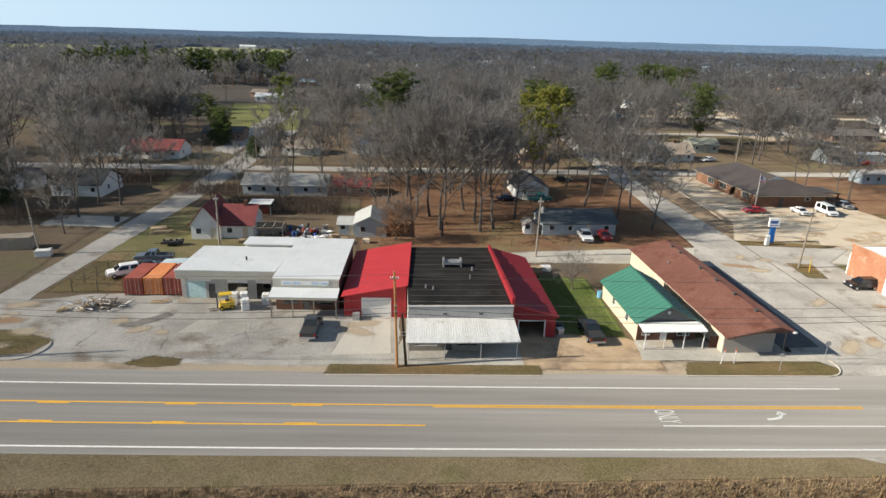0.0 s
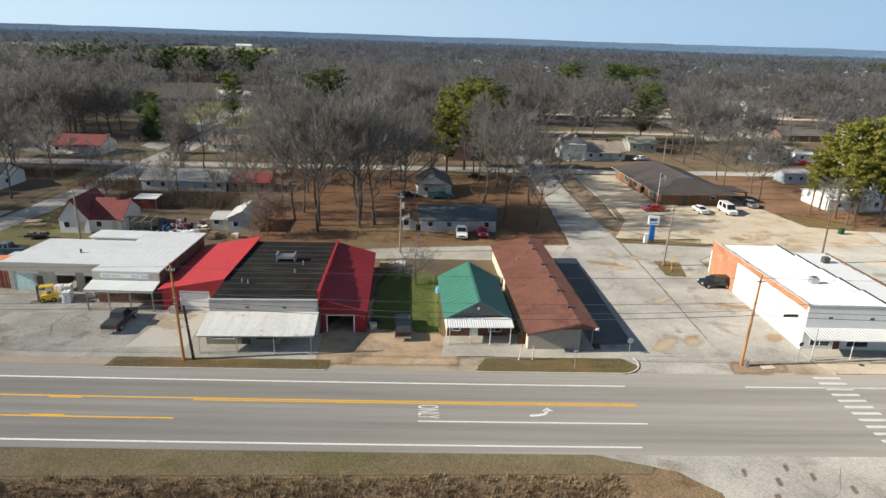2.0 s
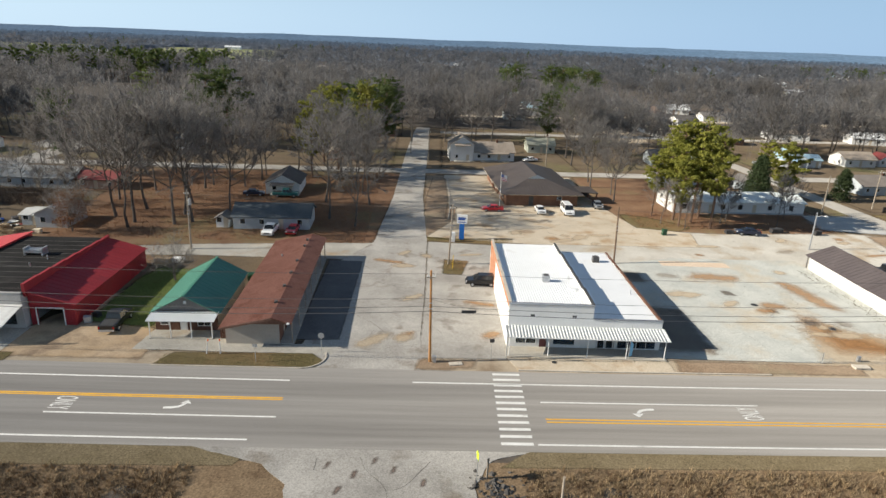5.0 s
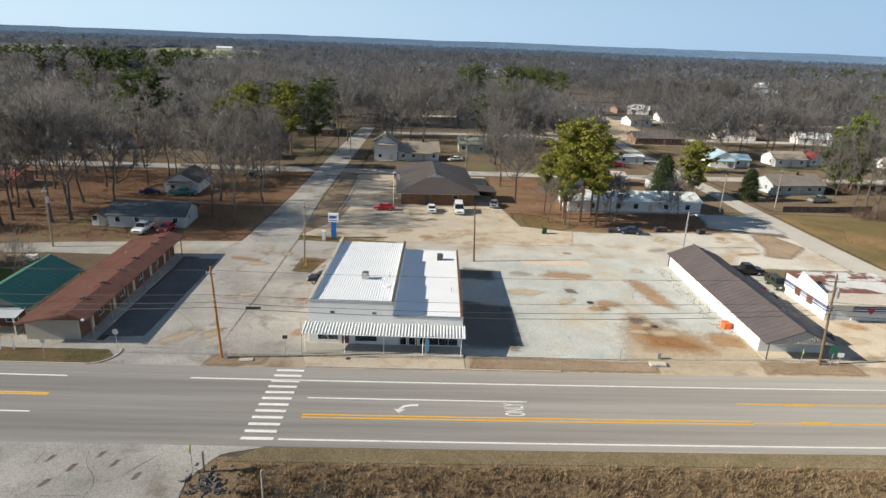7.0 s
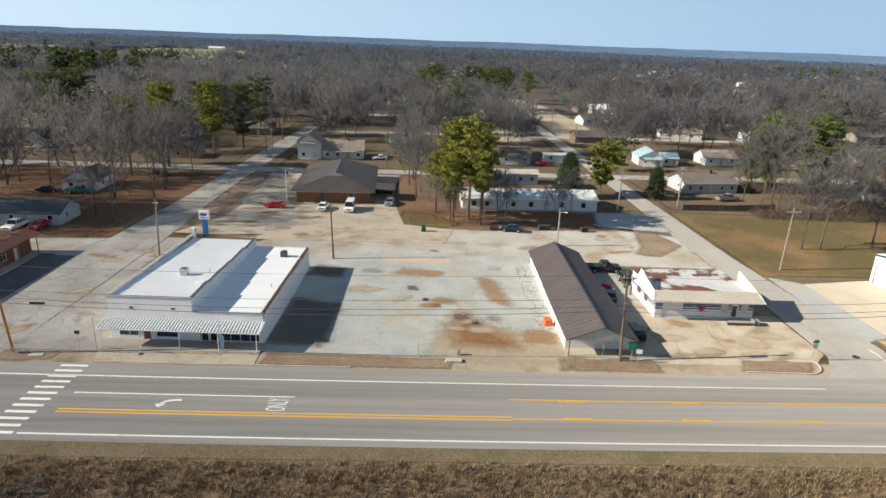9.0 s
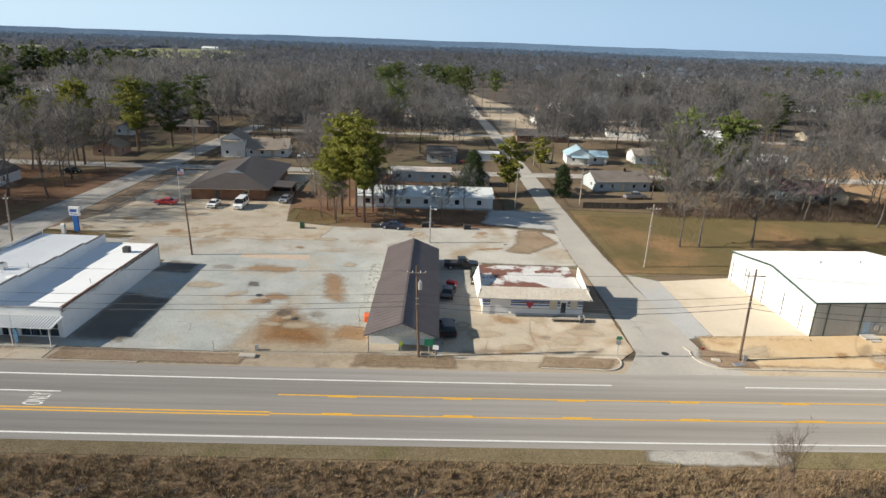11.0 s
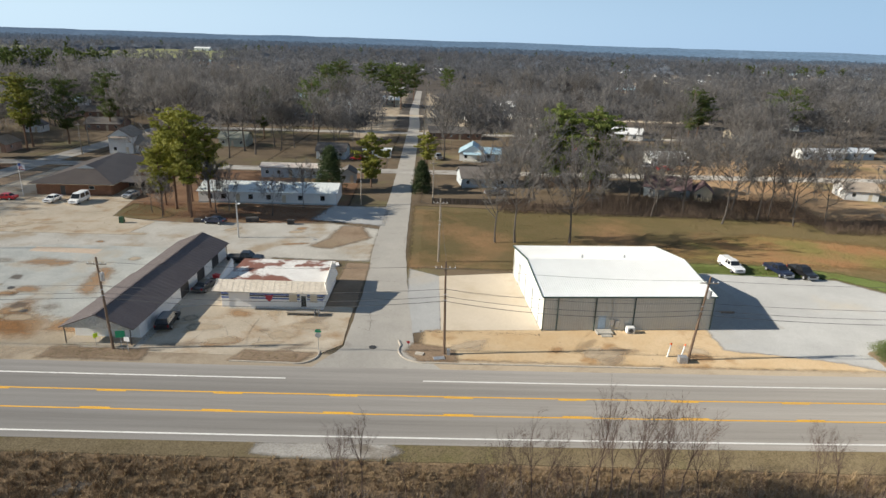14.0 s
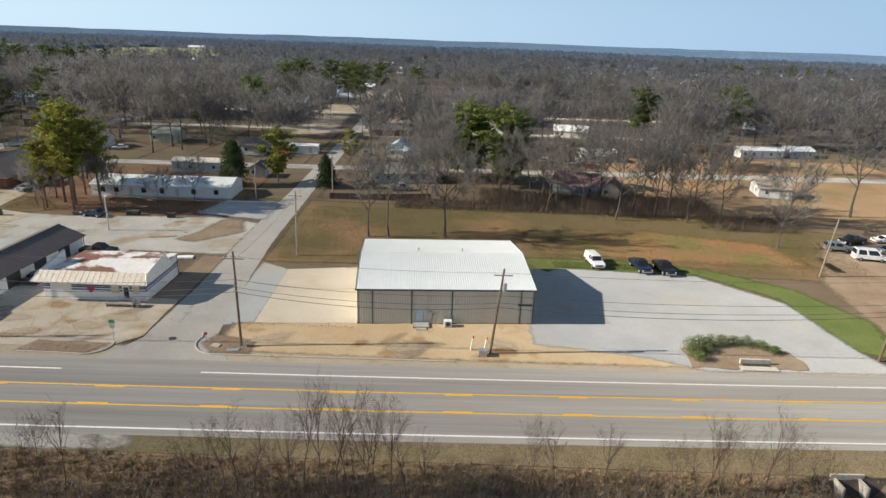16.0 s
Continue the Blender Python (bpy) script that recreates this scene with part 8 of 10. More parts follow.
bin_green = surf("bin_green", (0.012, 0.06, 0.03), (0.02, 0.08, 0.04), 0.5, 0.6, 6, 0.02)
for x, y, w, d, h, m, t, lab in ((-53.2, 115.6, 2.6, 1.6, 0.3, plank_wood, 20, "flat stack of pale boards on the grass"), (-43.2, 95.2, 3.4, 2.2, 1.3, surf("camper", (0.45, 0.55, 0.58), (0.52, 0.62, 0.65), 0.5), 5, "pale blue camper shell beside the workshop"),
                                 (-45.2, 93.2, 5.0, 2.0, 0.5, rust_red, 6, "rusty red flat trailer behind the containers"), (-29.5, 108.5, 2.0, 1.4, 0.5, white_paint, 10, "white junk under a tarp"), (-25.6, 109.6, 2.2, 1.2, 0.7, old_tin, -15, "crumpled pale tarp over scrap"),
                                 (-23.4, 109.2, 1.6, 1.1, 0.9, white_paint, 30, "torn white tarp bundle"), (-21.3, 109.5, 1.8, 1.2, 0.8, plank_wood, 0, "pile of stacked lumber"), (-15.2, 108.6, 1.2, 1.0, 0.7, cream_paint, 0, "cream appliance dumped on the grass"),
                                 (-28, 112.5, 1.4, 1.0, 0.5, sky_blue_paint, 20, "blue plastic junk on the yard"), (-71.6, 104.4, 5.0, 2.6, 2.0, grey_wood, 8, "grey wooden shed of rough boards"), (-65.4, 100.6, 2.2, 1.4, 1.0, old_tin, 10, "grey metal cart beside the street"),
                                 (11.8, 94.6, 2.4, 1.0, 0.9, plank_wood, 5, "pile of lumber behind the lean-to"), (13.8, 95.6, 1.6, 1.2, 0.7, white_paint, -8, "white scrap behind the lean-to"), (10.9, 73.3, 0.9, 0.6, 0.8, galvanised, 20, "metal junk beside the lean-to"), (11.2, 75.0, 0.8, 0.7, 0.6, black_iron, -20, "dark scrap beside the lean-to"),
                                 (117.0, 75.4, 1.0, 0.9, 0.9, orange_plastic, 10, "crumpled orange tarp by the wall"), (128.6, 88.6, 1.6, 0.7, 0.8, red_paint, -30, "red equipment beside the row"), (100, 117, 0.8, 0.8, 1.2, bin_green, 0, "dark green wheeled bin"), (114.2, 119.2, 1.6, 1.0, 0.7, dark_inside, 0, "dark crate at the lot edge"),
                                 (132.6, 119.6, 1.4, 0.9, 0.9, dark_inside, 10, "dark barrel grill at the lot edge"), (124.6, 120.6, 2.4, 1.2, 0.9, dark_inside, 5, "low dark trailer under bare trees"), (27.6, 88.0, 1.8, 1.4, 1.3, bin_green, 8, "dark green waste container"), (-62.3, 119.8, 0.7, 0.7, 1.1, dark_inside, 0, "dark wheeled bin by the street"),
                                 (-14.6, 77.4, 0.9, 0.9, 0.8, galvanised, 0, "grey cooling unit by the garage"), (103.9, 64.8, 1.9, 0.9, 0.25, kerb_stone, 0, "concrete drain inlet beside the road"), (104.6, 66.4, 0.35, 0.35, 0.7, galvanised, 0, "grey hydrant beside the lot"), (144.6, 96.6, 2.6, 1.4, 0.18, white_paint, 10, "pale concrete cover slab"),
                                 (162.8, 65.6, 1.4, 0.7, 0.12, galvanised, 12, "grey steel cover on the corner bed"), (160.4, 66.6, 1.0, 0.7, 0.14, kerb_stone, -15, "broken slab on the corner bed"), (56.0, 64.2, 1.5, 0.7, 0.14, kerb_stone, 8, "broken concrete drain cover"), (178.6, 94.8, 0.4, 0.4, 0.6, orange_plastic, 0, "orange marker by the pad")):
    bm = bx(-w / 2, w / 2, -d / 2, d / 2, 0, h)
    bmesh.ops.subdivide_edges(bm, edges=bm.edges[:], cuts=2, use_grid_fill=True)
    for v in bm.verts:
        q = v.co * 1.7 + Vector((x, y, 0))
        v.co += Vector((noise.noise(q), noise.noise(q + Vector((9, 0, 0))), 0)) * 0.09 * min(w, d)
        if v.co.z > 0.1:
            v.co.z += noise.noise(q + Vector((0, 9, 0))) * 0.16 * h
    key = lab.split()
    g = part(next((k for k in ("cooling_unit", "hydrant", "bin", "trailer", "tarp", "shed", "slab", "cover", "lumber", "camper", "crate", "junk", "scrap", "boards", "equipment", "container", "appliance", "cart", "marker", "inlet", "grill") if k in lab or k.split("_")[0] in lab), "junk"), bm, m)
    g.matrix_basis = pose(x, y, 0.04, 0, 0, t)
    tagged(g, lab, "yard clutter")

barrel = part("barrel", cyl(bmesh.new(), (0, 0, 0), (0, 0, 0.95), 0.32, None, 16), sky_blue_paint)
barrel.matrix_basis = pose(19.3, 84.8, 0.06)
tagged(barrel, "pale blue plastic barrel on the grass", "barrel")

# timber frame behind the workshop
e = thing("timber_shed", -34.6, 109.2, 2, "unfinished grey timber shed frame", "shed")
for x in (0, 1.6, 3.2, 4.8):
    for y in (0, 3.2):
        part("stud", bx(x, x + 0.12, y, y + 0.12, 0, 2.4), grey_wood, e)
    part("rafter", bx(x, x + 0.1, -0.2, 3.5, 2.4, 2.55), grey_wood, e)
for y in (0, 3.2):
    part("plate_beam", bx(-0.1, 5.0, y, y + 0.12, 2.25, 2.4), grey_wood, e)
for k in range(5):
    part("side_board", bx(0, 4.9, 3.25, 3.3, 0.2 + 0.42 * k, 0.55 + 0.42 * k), grey_wood, e)

# junk strewn between the timber frame and the garage
junk = thing("junk_pile", -26.0, 112.6, 0, "jumble of crates, tyres, drums and sheets in the yard", "scrap heap")
dark_scrap = surf("dark_scrap", (0.035, 0.035, 0.04), (0.075, 0.07, 0.07), 0.8, 0.8, 6, 0.1)
for k in range(64):
    q = pose(JR.gauss(0, 2.0), JR.gauss(0, 1.7), JR.uniform(0.0, 0.5), JR.uniform(-14, 14), JR.uniform(-14, 14), JR.uniform(0, 360))
    a, b, c = JR.uniform(0.2, 0.7), JR.uniform(0.2, 0.5), JR.uniform(0.15, 0.6)
    if k % 4 == 0:
        o = part("tyre", cyl(bmesh.new(), (0, 0, 0), (0, 0, 0.22), 0.34, 0.32, 12), rubber, junk)
    elif k % 4 == 1:
        o = part("crate", bx(-a, a, -b, b, 0, c), JR.choice((dark_scrap, grey_wood, blue_paint, white_paint, dark_scrap)), junk)
    elif k % 4 == 2:
        o = part("sheet", bx(-a * 1.6, a * 1.6, -b * 1.3, b * 1.3, 0, 0.03), JR.choice((galvanised, dark_scrap, white_paint, rust_red)), junk)
    else:
        o = part("drum", cyl(bmesh.new(), (0, 0, 0), (0, 0, 0.85), 0.28, 0.28, 12), JR.choice((rust_red, dark_scrap, blue_paint, galvanised)), junk)
    o.matrix_basis = q
bm = bmesh.new()
bmesh.ops.create_icosphere(bm, subdivisions=3, radius=1.0)
for v in bm.verts:
    v.co = Vector((v.co.x * 1.5, v.co.y * 0.9, max(0, v.co.z) * 1.1)) * (1 + 0.3 * noise.noise(v.co * 1.7))
tarp = part("tarpaulin", bm, white_paint, None, smooth=False)
tarp.matrix_basis = pose(-22.6, 109.6, 0.02, 0, 0, 30)
tagged(tarp, "crumpled white tarpaulin thrown over a heap", "tarpaulin")
e = thing("carport_canopy", -39.3, 125.2, 0, "small white metal canopy on posts behind the cottage", "canopy")
part("roof", slab([(0, 0, 2.3), (4.4, 0, 2.3), (4.4, 3.4, 2.5), (0, 3.4, 2.5)], 0.08), white_metal, e)
for x in (0.1, 4.2):
    for y in (0.1, 3.2):
        part("post", bx(x, x + 0.1, y, y + 0.1, 0, 2.25), galvanised, e)
part("stored_goods", bx(0.6, 3.6, 1.0, 2.6, 0, 1.3), rust_red, e, "dark red goods stored under the canopy")
e = thing("board_stack", -52.1, 112.9, 14, "yellowish plywood sheets stacked on the lawn", "boards")
for k in range(5):
    part("sheet", bx(-1.6 + 0.25 * k, 1.5 + 0.2 * k, -0.6 + 0.1 * k, 0.7 - 0.05 * k, 0.05 + 0.09 * k, 0.12 + 0.09 * k), plank_wood, e)
e = thing("low_trailer", -47.5, 106.4, 8, "low dark utility trailer with junk on it", "trailer")
part("bed", bx(-1.7, 1.7, -0.75, 0.75, 0.42, 0.55), dark_scrap, e)
for y in (-0.75, 0.69):
    part("side_rail", bx(-1.7, 1.7, y, y + 0.06, 0.55, 0.85), dark_scrap, e)
for y in (-0.95, 0.77):
    part("wheel", cyl(bmesh.new(), (0.2, y, 0.32), (0.2, y + 0.18, 0.32), 0.32, None, 14), rubber, e)
part("drawbar", cyl(bmesh.new(), (-1.7, 0, 0.45), (-3.0, 0, 0.4), 0.05), dark_scrap, e)
for x, w in ((-1.0, 0.5), (0.1, 0.35), (0.9, 0.55)):
    part("crate", bx(x, x + w, -0.4, 0.3, 0.55, 0.6 + w), grey_wood, e)

# long planter bench before the station
e = thing("planter_bench", 142.0, 76.4, 0, "long low wooden bench before the station", "bench")
part("seat_board", bx(0, 4.4, 0, 0.45, 0.42, 0.5), grey_wood, e)
part("back_board", bx(0, 4.4, 0.42, 0.48, 0.1, 0.42), grey_wood, e)
for x in (0.1, 1.5, 2.9, 4.2):
    part("leg", bx(x, x + 0.1, 0.05, 0.4, 0, 0.42), grey_wood, e)
for x in (147.0, 147.6):
    g = part("railing", bx(-0.03, 0.03, -0.5, 0.5, 0, 0.9), galvanised)
    g.matrix_basis = pose(x - 1.2, 76.8, 0.05)
    tagged(g, "short grey handrail at the entry", "railing")

# overgrown storm drain in the gravel lot
patch("drain_mound", [(217, 65.4), (231, 65.6), (231.5, 68), (229, 71.6), (222, 72.6), (217.4, 70)], 0.12, brown_dirt, "bare brown rim of the storm drain", 0.5)
e = thing("storm_drain", 223.2, 66.6, 0, "concrete storm drain inlet with steel lip", "drain")
part("headwall", bx(0, 3.6, 0, 0.3, 0.1, 0.75), kerb_stone, e)
# flat dark slab in place of the inlet's shaded hollow
part("opening", bx(0.2, 3.4, -0.6, -0.02, 0.13, 0.22), dark_inside, e)
part("apron", bx(-0.4, 4.0, -1.6, -0.6, 0.1, 0.2), kerb_stone, e)
ivy = surf("ivy", (0.09, 0.14, 0.035), (0.15, 0.17, 0.06), 0.8, 0.8, 3, 0, grain=0.3)
IVY = ((218.2, 68.6, 1.3, 1.5), (218.6, 70.0, 1.6, 1.6), (219.8, 70.8, 1.5, 1.7), (221.4, 71.3, 1.3, 1.6), (223.0, 71.7, 1.2, 1.5), (224.6, 71.9, 1.0, 1.5), (226.2, 71.7, 1.1, 1.5), (227.8, 71.0, 0.9, 1.3), (218.6, 67.4, 1.1, 1.3), (220.4, 69.6, 0.9, 1.2), (228.9, 69.8, 0.8, 1.1))
e = thing("culvert", 222.6, 44.9, 2, "concrete box culvert mouth below the highway", "culvert", z=-1.3)
e.scale = (0.62, 0.62, 0.86)
part("side_wall", bx(0, 0.3, 0, 2.2, 0, 1.5), kerb_stone, e)
part("side_wall", bx(3.6, 3.9, 0, 2.2, 0, 1.5), kerb_stone, e)
part("headwall", wall(4.9, 1.9, 0.3, ((1.0, 3.2, 0, 1.3),), None, (-0.5, 2.2, 0)), kerb_stone, e)
# dark sheet behind the mouth stands in for the shade within
part("tunnel", bx(0.6, 2.7, 2.6, 2.7, 0, 1.4), dark_inside, e)

# boulders and dark rubble by the near driveway
e = tagged(new("rubble"), "dark broken asphalt rubble on the driveway bank", "rubble", kind="stuff")
bm = bmesh.new()
for k in range(150):
    c = Vector((58.4 + JR.gauss(0, 1.1), 43.6 + JR.gauss(0, 1.2), 0))
    c.z = lie(c.x, c.y)
    s = JR.uniform(0.06, 0.2)
    pts = [c + Vector((JR.gauss(0, 1), JR.gauss(0, 1), JR.gauss(0, 0.7))) * s for _ in range(9)]
    vs = [bm.verts.new(p) for p in pts]
    bmesh.ops.convex_hull(bm, input=vs)
bpy.data.objects.remove(e)
tagged(part("rubble", bm, tar), "dark broken asphalt rubble on the driveway bank", "rubble", kind="stuff")


crack_dark = surf("crack_dark", (0.13, 0.12, 0.105), (0.18, 0.165, 0.145), 0.9, 0.5, 8, 0.05)


def cracks(n, area, seed, width=0.05, z=0.07, long=9):
    """Wandering cracks sealed with tar, or left open."""
    g = random.Random(seed)
    bm = bmesh.new()
    for _ in range(n):
        x, y, a = g.uniform(area[0], area[1]), g.uniform(area[2], area[3]), g.choice((0, 1.57, 0, 1.57, 0.6, 2.3)) + g.uniform(-0.2, 0.2)
        prev = None
        for i in range(int(long * g.uniform(0.4, 1.4))):
            a += g.gauss(0, 0.22)
            x, y = x + 0.8 * math.cos(a), y + 0.8 * math.sin(a)
            if not (area[0] < x < area[1] and area[2] < y < area[3]):
                break
            w = width * g.uniform(0.2, 0.6)
            row = [bm.verts.new((x - math.sin(a) * w, y + math.cos(a) * w, z)), bm.verts.new((x + math.sin(a) * w, y - math.cos(a) * w, z))]
            if prev:
                bm.faces.new((prev[0], prev[1], row[1], row[0]))
            prev = row
    return tagged(part("cracks", bm, crack_dark), "dark wandering cracks in old paving", "cracks", kind="stuff")


cracks(16, (-58, -12, 68, 82), 1, 0.05, 0.055)
cracks(22, (83, 117, 67, 99), 2, 0.03, 0.08, 7)
cracks(14, (42, 52, 66, 108), 3, 0.05, 0.055, 12)
cracks(10, (53, 61, 67, 106), 4, 0.045, 0.055)
cracks(8, (128, 150, 66, 77), 5, 0.04, 0.075)
cracks(12, (151.5, 157, 66, 130), 6, 0.05, 0.055, 12)
cracks(10, (62, 98, 110, 132), 7, 0.05, 0.05, 14)
cracks(5, (42, 56, 40, 48), 8, 0.06, 0.064)
stain = surf("tyre_dark", (0.15, 0.14, 0.13), (0.21, 0.2, 0.185), 0.85, 0.5, 8, 0.05)
for x, y in ((43.8, 46), (46.2, 44.8), (47.8, 46.6), (49.5, 45.4), (45.0, 42.8), (52, 43.8)):
    wash("tar_patch", [(x, y), (x + 0.3, y + 0.1), (x + 0.55, y + 1.0), (x + 0.2, y + 0.9)], 0.062, surf("tar_brown", (0.16, 0.12, 0.1), (0.21, 0.165, 0.14), 0.9, 0.6), "brown worn patch on the driveway", 0.35)
for x, y, r in ((154.6, 68.0, 0.45), (107.2, 75.4, 0.5), (100.5, 83.0, 0.5), (67.5, 65.0, 0.3)):
    g = part("manhole_cover", cyl(bmesh.new(), (0, 0, 0), (0, 0, 0.03), r, None, 20), black_iron)
    g.matrix_basis = pose(x, y, 0.06)
    tagged(g, "round dark iron manhole cover", "manhole cover")

# ---- trees ----


class Sprig:
    """Collects tubes and slivers into one mesh."""

    def __init__(self):
        self.v, self.f = [], []

    def tube(self, a, b, ra, rb, n):
        d = (b - a).normalized()
        s = d.orthogonal().normalized()
        t = d.cross(s)
        k = len(self.v)
        for p, r in ((a, ra), (b, rb)):
            for i in range(n):
                q = 2 * math.pi * i / n
                self.v.append(p + (s * math.cos(q) + t * math.sin(q)) * r)
        for i in range(n):
            j = (i + 1) % n
            self.f.append((k + i, k + j, k + n + j, k + n + i))

    def sliver(self, a, b, w, rnd):
        d = b - a
        s = d.cross(Vector((rnd.uniform(-1, 1), rnd.uniform(-1, 1), rnd.uniform(-1, 1)))).normalized() * w / 2
        k = len(self.v)
        self.v += [a - s, a + s, b]
        self.f.append((k, k + 1, k + 2))

    def tuft(self, c, r, n, size, rnd, flat=0.75):
        """A clump of small pointed leaves round c."""
        for _ in range(n):
            d = Vector((rnd.gauss(0, 1), rnd.gauss(0, 1), rnd.gauss(0, 1))).normalized() * r * rnd.random() ** 0.4
            p = c + Vector((d.x, d.y, d.z * flat))
            a = Vector((rnd.gauss(0, 1), rnd.gauss(0, 1), rnd.gauss(0, 0.7) + 0.3)).normalized() * size * rnd.uniform(0.6, 1.3)
            b = a.cross(Vector((rnd.gauss(0, 1), rnd.gauss(0, 1), rnd.gauss(0, 1)))).normalized() * size * 0.5
            k = len(self.v)
            self.v += [p - a * 0.5 - b * 0.5, p - a * 0.4 + b * 0.5, p + a * 0.6]
            self.f.append((k, k + 1, k + 2))

    def mesh(self, name, mat):
        me = bpy.data.meshes.new(name)
        me.from_pydata([tuple(p) for p in self.v], [], self.f)
        me.materials.append(mat)
        return me


def sway(d, rnd, amount, up=0.0):
    return (d + Vector((rnd.gauss(0, amount), rnd.gauss(0, amount), rnd.gauss(0, amount) + up))).normalized()


def bare_tree(name, seed, h, spread=0.75, twig=0.045, stems=1, fork=0.36, kin=(8, 5, 5), tips=7, label="tall leafless tree with a fine grey crown", girth=0.017):
    """A leafless tree: trunk, limbs and boughs as tubes, twigs as slivers."""
    rnd = random.Random(seed)
    wood, crown = Sprig(), Sprig()

    def grow(p, d, length, r, level):
        mid = p + d * length * 0.5
        d2 = sway(d, rnd, 0.13, 0.05)
        end = mid + d2 * length * 0.5
        if level < 2:
            wood.tube(p, mid, r, r * 0.8, 6 if level == 0 else 5), wood.tube(mid, end, r * 0.8, r * 0.5, 6 if level == 0 else 5)
        elif level == 2:
            wood.tube(p, mid, r, r * 0.7, 3), wood.tube(mid, end, r * 0.7, r * 0.4, 3)
        elif level == 3:
            crown.tube(p, end, r, r * 0.4, 3)
        if level == 3:
            for i in range(tips):
                q = p.lerp(end, rnd.uniform(0.25, 1.0))
                e = sway(d2, rnd, 0.55, 0.15)
                tip = q + e * length * rnd.uniform(0.5, 1.0)
                crown.sliver(q, tip, twig, rnd)
                for _ in range(2):
                    a = q.lerp(tip, rnd.uniform(0.2, 0.8))
                    crown.sliver(a, a + sway(e, rnd, 0.6, 0.1) * length * rnd.uniform(0.3, 0.6), twig * 0.7, rnd)
            return
        kids = kin[level]
        for i in range(kids):
            u = (rnd.uniform(0.5, 1.0) if level == 0 else rnd.uniform(0.3, 1.0)) if i else 1.0
            q = p.lerp(mid, u * 2) if u < 0.5 else mid.lerp(end, u * 2 - 1)
            turn = i * 2.4 + rnd.uniform(-0.5, 0.5)
            side = d2.orthogonal().normalized()
            side = side * math.cos(turn) + d2.cross(side) * math.sin(turn)
            lean = spread * rnd.uniform(0.7, 1.5) if i else 0.15
            e = (d2 + side * lean + Vector((0, 0, 0.1))).normalized()
            grow(q, e, length * rnd.uniform(0.55, 0.8) if level else h * rnd.uniform(0.24, 0.36), r * (0.5 if level else 0.48), level + 1)

    for s in range(stems):
        base = Vector((rnd.uniform(-0.5, 0.5), rnd.uniform(-0.5, 0.5), 0)) if stems > 1 else Vector()
        grow(base + Vector((0, 0, -0.2)), sway(Vector((0, 0, 1)), rnd, 0.06 * stems), h * fork * 1.4, h * girth / math.sqrt(stems), 0)
    top = new(name)
    top.empty_display_size = 0.5
    for n, s, m in (("trunk", wood, bark), ("crown", crown, twig_bark)):
        o = new(n, s.mesh(n, m))
        o.parent = top
    return tagged(top, label, "tree", "bare trees")


